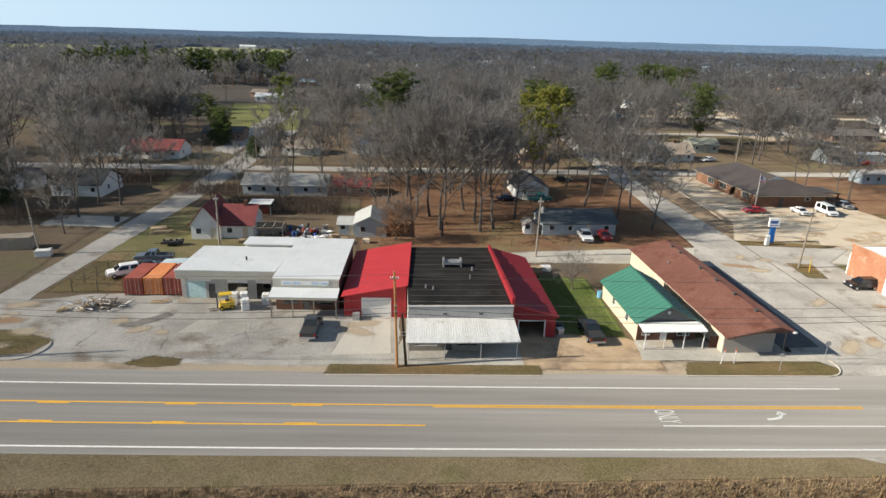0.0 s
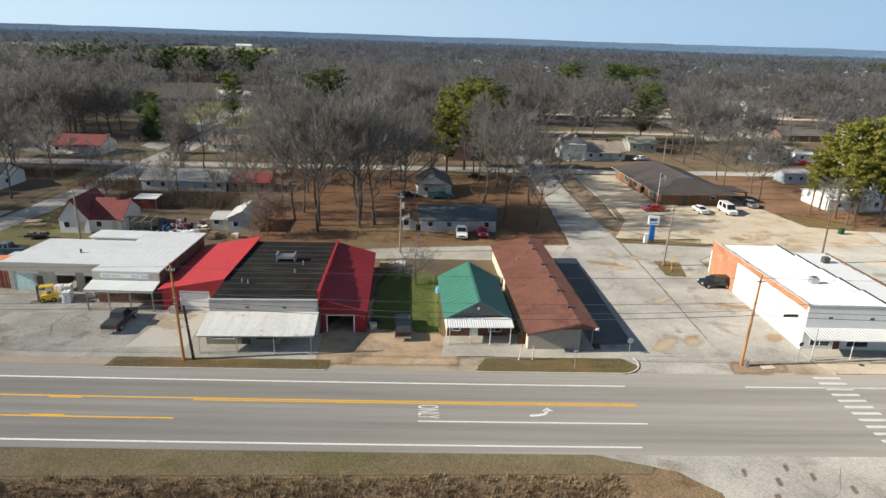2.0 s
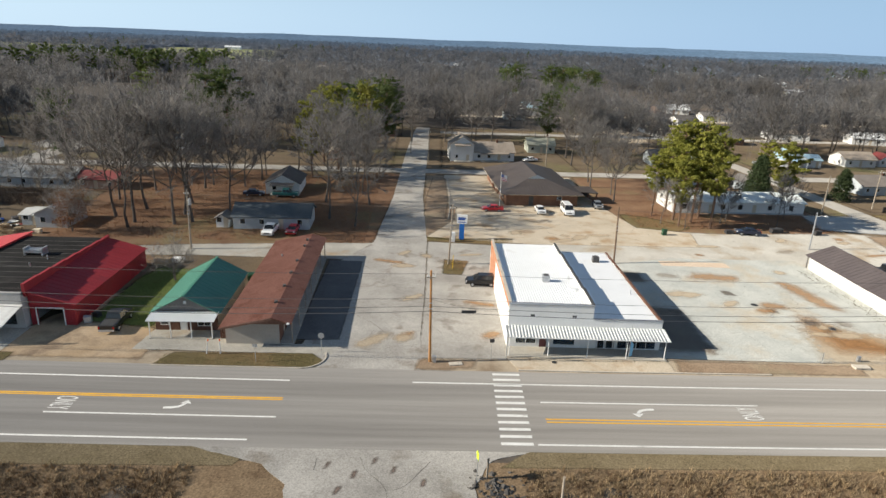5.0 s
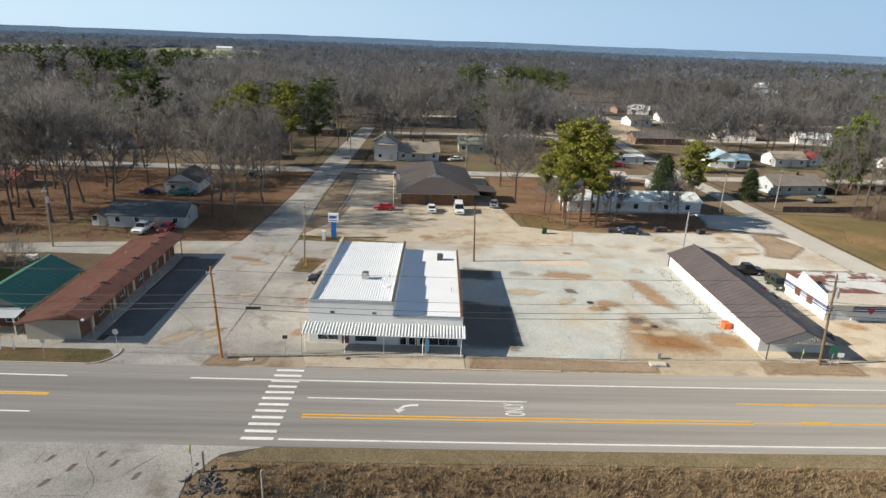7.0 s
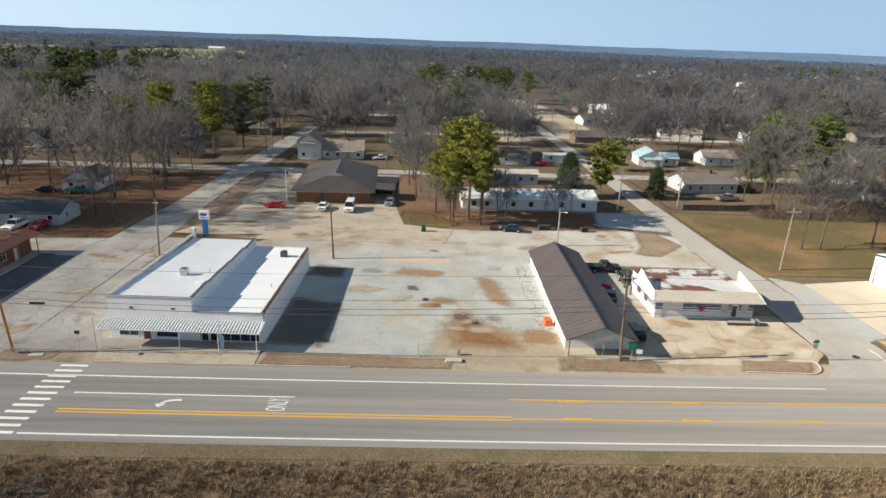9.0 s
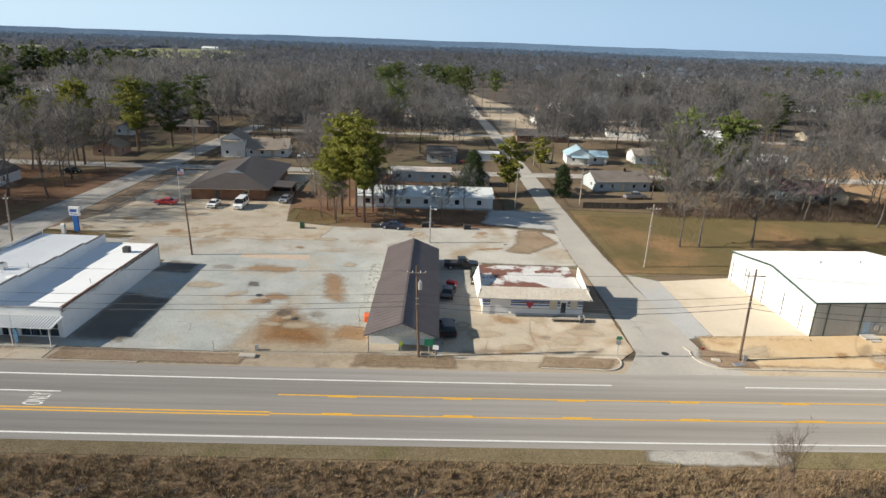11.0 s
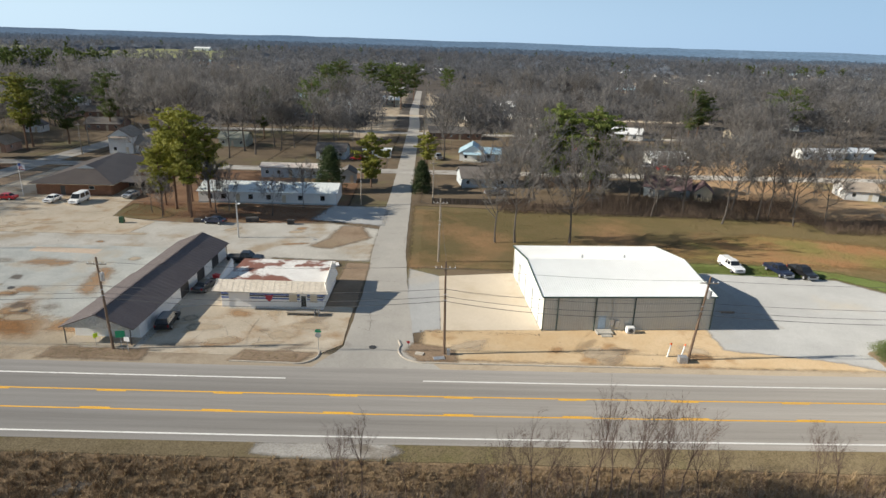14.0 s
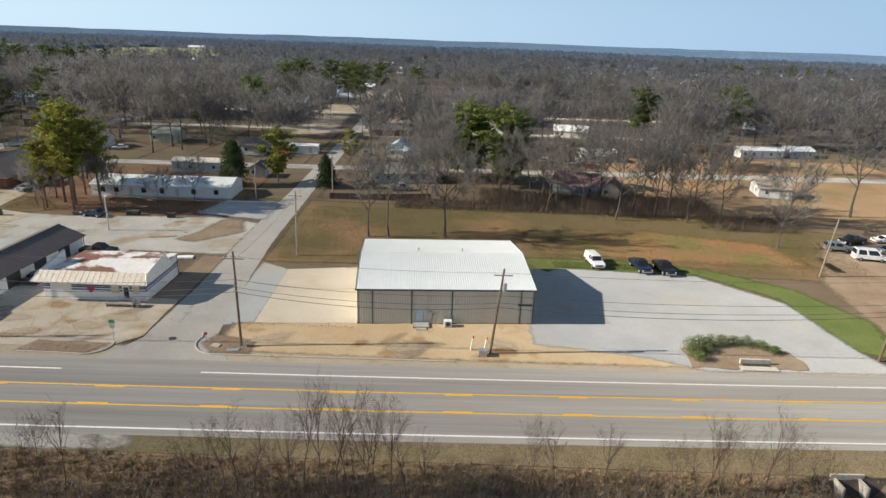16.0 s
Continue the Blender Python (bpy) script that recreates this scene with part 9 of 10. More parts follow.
def oak_tree(name, seed, h, wide=0.3, low=0.26, limbs=9, label="tall leafless tree with a fine grey crown"):
    """A leafless tree with a long trunk: limbs rise and arch out to a tall uneven crown, boughs and branches fork from them, twigs are slivers."""
    rnd = random.Random(seed)
    wood, crown = Sprig(), Sprig()
    r0 = h * rnd.uniform(0.0095, 0.0135)
    stem = [Vector((0, 0, -0.2))]
    for k in range(1, 7):
        stem.append(Vector((stem[-1].x + rnd.gauss(0, 0.012) * h, stem[-1].y + rnd.gauss(0, 0.012) * h, h * 0.13 * k)))
    for k in range(6):
        wood.tube(stem[k], stem[k + 1], r0 * (1.25 if k == 0 else 1 - 0.15 * k), r0 * (0.85 - 0.15 * k + 0.0001), 7 if k < 3 else 4)

    def bough(p, d, length, r, n, tips):
        mid = p + d * length * 0.5
        d = sway(d, rnd, 0.2, 0.12)
        end = mid + d * length * 0.5
        wood.tube(p, mid, r, r * 0.7, 3), wood.tube(mid, end, r * 0.7, r * 0.3, 3)
        for i in range(n):
            u = rnd.uniform(0.25, 1.0) if i else 1.0
            q = p.lerp(mid, u * 2) if u < 0.5 else mid.lerp(end, u * 2 - 1)
            e = sway(d, rnd, 0.42, 0.1)
            tip = q + e * length * rnd.uniform(0.4, 0.75)
            crown.sliver(q, tip, 0.11, rnd)
            for _ in range(tips):
                a = q.lerp(tip, rnd.uniform(0.15, 0.95))
                crown.sliver(a, a + sway(e, rnd, 0.5, 0.12) * length * rnd.uniform(0.25, 0.6), rnd.uniform(0.05, 0.085), rnd)

    for i in range(limbs):
        u = low + (0.74 - low) * (i + rnd.uniform(0, 0.8)) / limbs
        k = min(5, int(u / 0.13))
        p = stem[k].lerp(stem[k + 1], u / 0.13 - k)
        a = i * 2.4 + rnd.uniform(-0.5, 0.5)
        out = h * wide * rnd.uniform(0.6, 1.12) * (1 - 0.62 * max(0.0, (u - 0.42) / 0.32) ** 1.5)
        rise = h * rnd.uniform(0.24, 0.38) * (1.0 if u < 0.6 else 0.85)
        side = Vector((math.cos(a), math.sin(a), 0))
        path = [p, p + side * out * 0.45 + Vector((0, 0, rise * 0.32)), p + side * out * 0.8 + Vector((0, 0, rise * 0.68)), p + side * out + Vector((0, 0, rise))]
        path = [path[0]] + [q + Vector((rnd.gauss(0, 0.014), rnd.gauss(0, 0.014), rnd.gauss(0, 0.01))) * h for q in path[1:]]
        r = r0 * rnd.uniform(0.36, 0.52) * (1.15 - u * 0.6)
        for j in range(3):
            wood.tube(path[j], path[j + 1], r * (1 - 0.27 * j), r * (0.73 - 0.27 * j), 4)
        for j in range(6):
            w = 0.3 + 0.7 * j / 5
            m = min(2, int(w * 3))
            q = path[m].lerp(path[m + 1], w * 3 - m)
            d = (path[m + 1] - path[m]).normalized()
            bough(q, sway(d, rnd, 0.5 if j < 5 else 0.15, 0.12), h * rnd.uniform(0.11, 0.18), r * 0.42, 5, 8)
    for j in range(5):
        bough(stem[6], sway(Vector((0, 0, 1)), rnd, 0.35, 0.3), h * rnd.uniform(0.12, 0.18), r0 * 0.25, 5, 7)
    top = new(name)
    top.empty_display_size = 0.5
    for n, s, m in (("trunk", wood, bark), ("crown", crown, twig_bark)):
        o = new(n, s.mesh(n, m))
        o.parent = top
    return tagged(top, label, "tree", "bare trees")


def pad(s, c, r, n, size, rnd, flat=0.42):
    """A rounded cushion of needles round c: leaves laid over its upper and outer sides, each turned roughly outwards."""
    for _ in range(n):
        d = Vector((rnd.gauss(0, 1), rnd.gauss(0, 1), rnd.gauss(0.25, 1))).normalized()
        p = c + Vector((d.x, d.y, d.z * flat)) * r * rnd.uniform(0.55, 1.08)
        f = (d + Vector((rnd.gauss(0, 0.55), rnd.gauss(0, 0.55), rnd.gauss(0.2, 0.5)))).normalized()
        a = f.orthogonal().normalized()
        a.rotate(Quaternion(f, rnd.uniform(0, 6.283)))
        a *= size * rnd.uniform(0.6, 1.35)
        b = f.cross(a) * 0.36
        k = len(s.v)
        s.v += [p - a * 0.5 - b, p - a * 0.45 + b, p + a * 0.65]
        s.f.append((k, k + 1, k + 2))


def pine_tree(name, seed, h, green, bare=0.45, wide=0.2, label="tall pine with a rounded green crown", size=0.42, pads=58, leaves=64):
    """A pine: bare bole, boughs in rough whorls, each carrying cushions of needles with gaps between."""
    rnd = random.Random(seed)
    wood, crown = Sprig(), Sprig()
    lean = Vector((rnd.uniform(-0.03, 0.03), rnd.uniform(-0.03, 0.03), 1)).normalized()
    wood.tube(Vector((0, 0, -0.2)), lean * h * 0.5, h * 0.014, h * 0.01, 7)
    wood.tube(lean * h * 0.5, lean * h * 0.95, h * 0.01, h * 0.003, 5)
    tiers = 9
    for i in range(pads):
        # boughs stand in loose tiers with air between them
        k = ((i * 5) % tiers + rnd.uniform(0.0, 0.45)) / tiers
        z = bare + (0.94 - bare) * k
        reach = h * wide * (0.5 + 1.15 * k if k < 0.42 else math.sqrt(max(0.04, 1 - ((k - 0.42) / 0.6) ** 2)))
        a = i * 2.4 + rnd.uniform(-0.6, 0.6)
        p = lean * h * (z - 0.04)
        far = rnd.uniform(0.45, 1.2) if i % 3 else rnd.uniform(0.1, 0.5)
        q = lean * h * z + Vector((math.cos(a), math.sin(a), rnd.uniform(0.0, 0.22))) * reach * far
        wood.tube(p, q, h * 0.0034, h * 0.0012, 3)
        r = h * wide * rnd.uniform(0.18, 0.34) * (1.1 - 0.25 * k)
        pad(crown, q, r, leaves, size, rnd)
        out = (q - p).normalized()
        for w in (0.5, 0.75, 1.25):
            o = Vector((rnd.gauss(0, 0.45), rnd.gauss(0, 0.45), rnd.gauss(0, 0.2))) * r
            pad(crown, p.lerp(q, w) + o if w < 1 else q + out * r + o, r * 0.5, leaves // 3, size, rnd)
    pad(crown, lean * h * 0.95, h * wide * 0.26, leaves, size, rnd, 0.9)
    # dead snags below the crown
    for _ in range(7):
        z = rnd.uniform(0.22, bare)
        p = lean * h * z
        a = rnd.uniform(0, 6.283)
        wood.tube(p, p + Vector((math.cos(a), math.sin(a), rnd.uniform(-0.2, 0.3))) * h * wide * rnd.uniform(0.2, 0.6), h * 0.002, h * 0.0006, 3)
    top = new(name)
    top.empty_display_size = 0.5
    for n, s, m in (("trunk", wood, pine_bark), ("crown", crown, green)):
        o = new(n, s.mesh(n, m))
        o.parent = top
    return tagged(top, label, "tree", "pines")


def shrub(name, seed, h, r, mat, label, n=40, size=0.16, category="shrub"):
    """A rounded or conical evergreen made of many leaf clumps."""
    rnd = random.Random(seed)
    s, w = Sprig(), Sprig()
    w.tube(Vector((0, 0, -0.1)), Vector((0, 0, h * 0.6)), 0.07, 0.03, 5)
    for _ in range(n):
        z = rnd.random() ** 0.8
        a, q = rnd.uniform(0, 6.283), r * (1 - z) ** 0.55 * rnd.uniform(0.35, 1.0)
        s.tuft(Vector((q * math.cos(a), q * math.sin(a), 0.15 + z * (h - 0.3))), 0.2 + 0.22 * r, 26, size, rnd, 0.9)
    top = new(name)
    for nm, sp, m in (("stem", w, bark), ("foliage", s, mat)):
        o = new(nm, sp.mesh(nm, m))
        o.parent = top
    return tagged(top, label, category)


TR = random.Random(5)
BARE = [oak_tree("bare_tree", 20 + k, 16.5, 0.27 + 0.04 * (k % 3), 0.22 + 0.035 * (k % 4), 10 + k % 3) for k in range(8)]
used = set()


def plant(kinds, x, y, height=None, base=16.5, z=None):
    """Sets one of the kinds at x, y; the first of each kind is placed itself, the rest are copies."""
    src = TR.choice(kinds)
    s = (height or base) / base
    m = pose(x, y, lie(x, y) if z is None else z, 0, 0, TR.uniform(0, 360)) @ Matrix.Diagonal((s, s, s, 1))
    if src.name not in used:
        used.add(src.name)
        src.matrix_basis = m
        return src
    c = copy_thing(src, Matrix.Identity(4))
    c.matrix_basis = m
    return c


for x, y, h in ((-1.6, 113.0, 22), (-6.9, 120.1, 20.7), (-3.4, 126, 20.5), (-6.2, 125.3, 20.5), (5.7, 116, 22), (8.5, 117.7, 21.4), (13.7, 124.3, 17.8), (-1.9, 116.6, 21), (33.8, 122.5, 19), (39.4, 117.6, 17), (10.4, 148, 15), (4, 131, 19), (5.2, 122.7, 20.9), (31.2, 135.7, 20), (-12, 133, 18),
                (-101.2, 155.6, 24), (-75.5, 130.9, 13.5), (-71.4, 132.4, 16), (-99.1, 226.5, 20), (-49.9, 136.9, 10.2), (-45.2, 142.2, 10.2), (-30, 165.6, 14.5), (-25.8, 184.7, 13), (-36, 140, 9), (-24, 126, 8), (-20, 129, 8), (-33, 128, 9), (-79, 118, 13), (-90, 160, 20), (-104, 150, 20), (-108, 168, 20), (-112, 134, 19), (-86, 166, 14),
                (32, 155.3, 16.5), (31.4, 162.9, 16), (38.5, 145, 17), (37.6, 166.1, 12), (1.3, 168, 18), (20, 163, 17), (-10, 160, 17), (36.3, 152, 18), (41, 134, 17), (69, 205, 19), (76, 212, 21), (72, 222, 20), (98, 188, 20), (104, 195, 21), (99, 200, 20), (132.4, 131.8, 9.5), (127.3, 125.4, 8), (102.4, 125.2, 9), (106, 121.6, 8), (115.4, 126, 10), (117.5, 128, 9), (98, 144, 15), (99, 150, 14), (96, 158, 16), (97, 164, 15),
                (173.1, 111.9, 15), (176.9, 112.2, 17.5), (187.5, 112.8, 17.2), (224.3, 130.1, 19), (248, 131.7, 16.5), (251.5, 114.1, 11.5), (281.3, 139.9, 22), (193.8, 136.1, 11), (200, 139, 11), (207, 142, 13), (213, 140, 14), (238, 137, 17), (231, 141, 18), (183, 139, 12), (219, 139, 17), (245, 141, 17), (234, 134, 15), (260, 128, 15), (203, 150, 15), (222, 148, 16),
                (210, 134, 14), (240, 130, 14), (211, 147, 15), (226, 156, 15), (236, 150, 15), (-14, 122, 14), (-28, 150, 13), (-18, 152, 14), (-40, 156, 12), (-8, 142, 17), (-68, 112, 12), (-66, 146, 13),
                (49, 224, 18), (44.8, 236.6, 18), (61, 226, 18), (64, 240, 19), (181, 152, 12), (290, 190, 18), (255, 190, 17)):
    plant(BARE, x, y, h * TR.uniform(0.96, 1.04))


def clear(x, y):
    """Whether a tree of the woods may stand at x, y."""
    k = (y - 65) / 100
    if abs(x - (47.5 + 1.6 * k)) < 9 and y < 265 or abs(x - (155 - 2.2 * k)) < (10 if y < 260 else 13) and y < 520 or abs(x - (-59 + 3.0 * k if y < 190 else -62)) < 8 and y < 320:
        return False
    if x > 60 and (243 < y < 264 or 303 < y < 326) and x < 300 or 164 < y < 180 + 0.05 * (x - 80) or y < 100 or -160 < x < -45 and 230 < y < 330 and x > -100:
        return False
    if 45 < x < 160 and y < 181 or 158 < x < 290 and y < 137 or -50 < x < 48 and y < 110 or -62 < x < -45 and y < 140:
        return False
    if 640 < x < 1000 and 800 < y < 1040 and noise.noise(Vector((x, y, 0)) * 0.03) < 0.12:
        return False
    if -75 < x < -38 and 176 < y < 232 or -275 < x < -75 and 345 < y < 432:
        return False
    return not (-690 < x < -470 and 800 < y < 1240 or -420 < x < -150 and 800 < y < 1320 or -270 < x < -125 and 600 < y < 690)


HOMES = [(o.matrix_basis.translation.x + 5, o.matrix_basis.translation.y + 4) for o in scene.objects if o.parent is None and o.get("category") == "house"]


GREENS = ((193, 163), (201, 158), (-55.3, 256), (-13.5, 199), (-9, 203), (38.5, 235), (33.5, 196), (263.4, 255), (295.7, 245), (104.8, 358), (111, 252), (140, 340), (131, 360), (123, 352), (29.6, 171), (36, 189))


def roomy(x, y):
    """Whether x, y keeps clear of every house and of the yard before it."""
    if any(abs(x - a) < 7 and b - 32 < y < b + 3 for a, b in GREENS):
        return False
    return not any(abs(x - a) < 9 and b - 20 < y < b + 8 for a, b in HOMES)


placed = 0
while placed < 120:
    y = 140 + 230 * TR.random()
    x = 100 + TR.uniform(-0.8, 0.8) * (y + 35)
    if not clear(x, y) or not roomy(x, y) or noise.noise(Vector((x, y, 3)) * 0.02) < -0.1:
        continue
    plant(BARE, x, y, TR.uniform(14, 21))
    placed += 1
for k in range(60):
    x, y = TR.uniform(-150, -66), TR.uniform(116, 265)
    if clear(x, y) and roomy(x, y):
        plant(BARE, x, y, TR.uniform(13, 20))

PINE = [pine_tree("pine", 60 + k, 22, pine_green, 0.26 + 0.05 * (k % 3), 0.255 + 0.025 * (k % 3)) for k in range(4)]
GOLD = [pine_tree("pine", 80 + k, 21, yellow_pine, 0.3 + 0.06 * (k % 3), 0.19, label="tall pine with sunlit yellow-green needles") for k in range(3)]
fresh_pine = airy(surf("fresh_pine", (0.105, 0.15, 0.03), (0.195, 0.225, 0.05), 0.75, 0.35, 2, 0.0, vary=0.12, grain=0.3), 0.35)
LUSH = [pine_tree("pine", 50 + k, 21, fresh_pine, 0.16, 0.23, "full rounded pine with fresh green needles", 0.46, 72, 84) for k in range(2)]
WOOD = [pine_tree("pine", 70 + k, 19, pine_green, 0.4, 0.2, "distant dark green pine", 0.9, 16, 30) for k in range(3)]
for x, y, h in ((106.2, 128.4, 21.5), (111.6, 122.4, 20.5), (112.6, 130.5, 18.5), (107, 135, 18), (102.6, 131.5, 14), (109.4, 126.8, 22.5), (105.4, 123.4, 15), (24.2, 160, 21), (29.6, 171, 24), (25, 176, 22.5), (36.2, 189, 23.5)):
    plant(GOLD, x, y, h, 21)
for x, y, h in ((193, 163.4, 22), (201.4, 158, 22), (196, 168, 20), (205, 161, 19.5), (190.5, 167, 18), (-55.3, 256, 20)):
    plant(LUSH, x, y, h, 21)
for x, y, h in ((-13.5, 199, 24), (-9, 203, 25.5), (38.5, 234.9, 22.5), (33.5, 196, 23), (41, 203, 22), (263.4, 254.9, 22), (268, 258, 19), (295.7, 245.1, 24), (104.8, 358.5, 25), (111.1, 252, 21), (140.5, 340, 24), (136, 352, 24), (131, 360, 24), (123, 352, 25), (144.8, 395, 23), (99, 350, 23), (113.6, 300, 19), (166.6, 420, 20), (98, 227, 19),
                (-83.6, 237, 14), (-80, 241, 13), (-66.5, 206, 13), (-96, 176, 15)):
    plant(PINE, x, y, h, 22)
for k in range(70):
    plant(WOOD, TR.uniform(-235, -95), TR.uniform(430, 520), TR.uniform(17, 23), 19)
for k in range(40):
    y = 500 + 1000 * TR.random()
    plant(WOOD, 100 + TR.uniform(-0.8, 0.8) * y, y, TR.uniform(13, 20), 19)
for k in range(14):
    plant(WOOD, TR.uniform(540, 640), TR.uniform(720, 860), TR.uniform(13, 19), 19)
SMALL = [pine_tree("young_pine", 95, 9.5, yellow_pine, 0.2, 0.27, "young rounded pine by the street", 0.34, 46, 80)]
plant(SMALL, 158.4, 186, 10, 9.5), plant(SMALL, 144.9, 154.4, 14, 9.5)
CEDAR = [shrub("cedar", 41, 7.0, 2.6, cedar_green, "dark conical cedar bush on the lawn", 260, 0.36, "tree"), shrub("cedar", 42, 7.5, 3.4, cedar_green, "dark broad cedar by the street", 270, 0.38, "tree")]
CEDAR[0].matrix_basis = pose(157.9, 150.6, 0) @ Matrix.Diagonal((1.1, 1.1, 1.12, 1))
CEDAR[1].matrix_basis = pose(135.4, 149.5, 0) @ Matrix.Diagonal((1.2, 1.2, 1.4, 1))
for x, y, s in ((-67, 207, 1.3), (-93, 133, 1.6), (-90, 129, 1.3), (-52, 186, 0.8), (186, 160, 0.4), (179, 166, 0.5)):
    c = copy_thing(CEDAR[1], Matrix.Identity(4))
    c.matrix_basis = pose(x, y, 0) @ Matrix.Diagonal((s, s, s, 1))
leafy = bare_tree("leafy_tree", 7, 8, 0.7, 0.04, 2, 0.25, (6, 4, 4), 5, "small tree still holding russet leaves")
leafy.matrix_basis = pose(-9.7, 110.2, 0) @ Matrix.Diagonal((1.15, 1.15, 1.15, 1))
lv = Sprig()
for _ in range(120):
    a, q = TR.uniform(0, 6.28), 2.5 * math.sqrt(TR.random())
    lv.tuft(Vector((q * math.cos(a), q * math.sin(a), TR.uniform(1.2, 6.4))), 0.8, 26, 0.24, TR)
o = new("dry_leaves", lv.mesh("dry_leaves", dry_leaf))
o.parent = leafy
lawn_tree = bare_tree("small_bare_tree", 31, 7.5, 1.0, 0.03, 2, 0.2, (6, 4, 4), 5, "small spreading leafless tree on green grass")
lawn_tree.matrix_basis = pose(16.7, 88, 0)

# saplings and brush on the bank below the highway
sapling_bark = surf("sapling_bark", (0.08, 0.055, 0.045), (0.14, 0.1, 0.085), 0.95, 0.3, 5, 0.0, vary=0.25)
SAP = [bare_tree("sapling", 130 + k, 9, 0.36, 0.026, 1 + k % 2, 0.6, (8, 3, 3), 3, "thin leafless sapling on the bank", 0.009) for k in range(4)]
for o in SAP:
    o["group"] = "saplings"
    for c in o.children:
        c.data.materials[0] = sapling_bark
for x, y, h in ((155.2, 42, 7.4), (156.4, 42.6, 7.8), (160.2, 42.4, 5.3), (170.8, 42.6, 8.2), (172, 43, 6.5), (174.4, 42.8, 4.8), (176.2, 42.8, 9.4), (177.5, 42.9, 9.1), (178.9, 42.8, 10.2), (182.2, 43, 9), (183.5, 43, 9.4), (186.2, 43, 6), (195, 43.4, 6.6), (197.1, 43.4, 6.6), (201.4, 43.6, 6.9), (207.3, 43.8, 4.6), (210.3, 44, 7), (211.8, 44, 6.2), (215.4, 44.2, 8.6), (217.2, 44.4, 6),
                (166, 41.6, 5), (168.6, 42.2, 7), (170, 42, 6), (175.2, 42.2, 8), (179.8, 42.4, 8.5), (181.4, 42, 8), (184.8, 42.4, 7), (199.2, 42.6, 5), (209, 43, 6), (213.6, 43.4, 7), (189.5, 42, 5), (192, 42.4, 4.5), (204, 42.6, 5), (180.4, 42.2, 6.5), (173, 42, 5.5), (219.5, 43.2, 5.5)):
    plant(SAP, x, y, h * 0.72, 9)


def strands(name, n, area, size, mat, label, width=0.03):
    """Blades of grass, leaning each its own way, as one object."""
    g = np.random.default_rng(len(name))
    x0, x1, y0, y1 = area
    x, y = g.uniform(x0, x1, n), g.uniform(y0, y1, n)
    keep = ~((x > 33) & (x < 61.5))
    x, y = x[keep], y[keep]
    y = np.where(y > 46, y + B2(x), y)
    z = np.array([lie(a, b) for a, b in zip(x, y)]) + 0.01
    m = len(x)
    h = size * g.uniform(0.5, 1.3, m)
    a = g.uniform(0, 6.283, m)
    d = g.normal(0, 0.45, (2, m)) * h
    c, s = np.cos(a) * width / 2, np.sin(a) * width / 2
    v = np.stack([np.stack([x - c, y - s, z], 1), np.stack([x + c, y + s, z], 1), np.stack([x + d[0], y + d[1], z + h], 1)], 1).reshape(-1, 3)
    me = bpy.data.meshes.new(name)
    me.from_pydata(v.tolist(), [], np.arange(3 * m).reshape(-1, 3).tolist())
    me.materials.append(mat)
    return tagged(new(name, me), label, "grass", kind="stuff")


strands("bank_grass", 80000, (-60, 238, 40.5, 46), 0.3, surf("straw", (0.23, 0.165, 0.095), (0.37, 0.285, 0.18), 0.95, 0.5, 9, 0, grain=0.4), "rough brown dead grass on the bank", 0.07)
strands("verge_blades", 60000, (-70, 240, 44.5, 48.4), 0.09, surf("verge_straw", (0.19, 0.15, 0.08), (0.27, 0.22, 0.12), 0.95, 0.5, 9, 0, grain=0.35), "short straw-coloured mown grass", 0.05)


def spray(seed, limbs, boughs, twigs):
    """A leafless tree one metre high for the distance, as lines with widths: a trunk, rising limbs, boughs and sprays of twigs."""
    rnd = random.Random(seed)
    lines = [((0, 0, 0), (0, 0, 0.72), 0.55)]
    wide = rnd.uniform(0.24, 0.34)
    for i in range(limbs):
        u = rnd.uniform(0.24, 0.6)
        a = i * 2.4 + rnd.uniform(-0.4, 0.4)
        out, p = wide * rnd.uniform(0.55, 1.0) * (1.0 if u < 0.45 else 0.65), Vector((0, 0, u))
        e = Vector((math.cos(a) * out, math.sin(a) * out, min(0.9, u + rnd.uniform(0.2, 0.36))))
        lines.append((p, e, 0.35))
        for j in range(boughs):
            q = p.lerp(e, rnd.uniform(0.35, 1.0))
            d = sway((e - p).normalized(), rnd, 0.5, 0.25)
            f = q + d * rnd.uniform(0.1, 0.2)
            lines.append((q, f, 0.2))
            for _ in range(twigs):
                g = q.lerp(f, rnd.uniform(0.2, 1.0))
                lines.append((g, g + sway(d, rnd, 0.5, 0.2) * rnd.uniform(0.06, 0.13), 1.0))
    return np.array([[*p, *q, w] for p, q, w in lines])


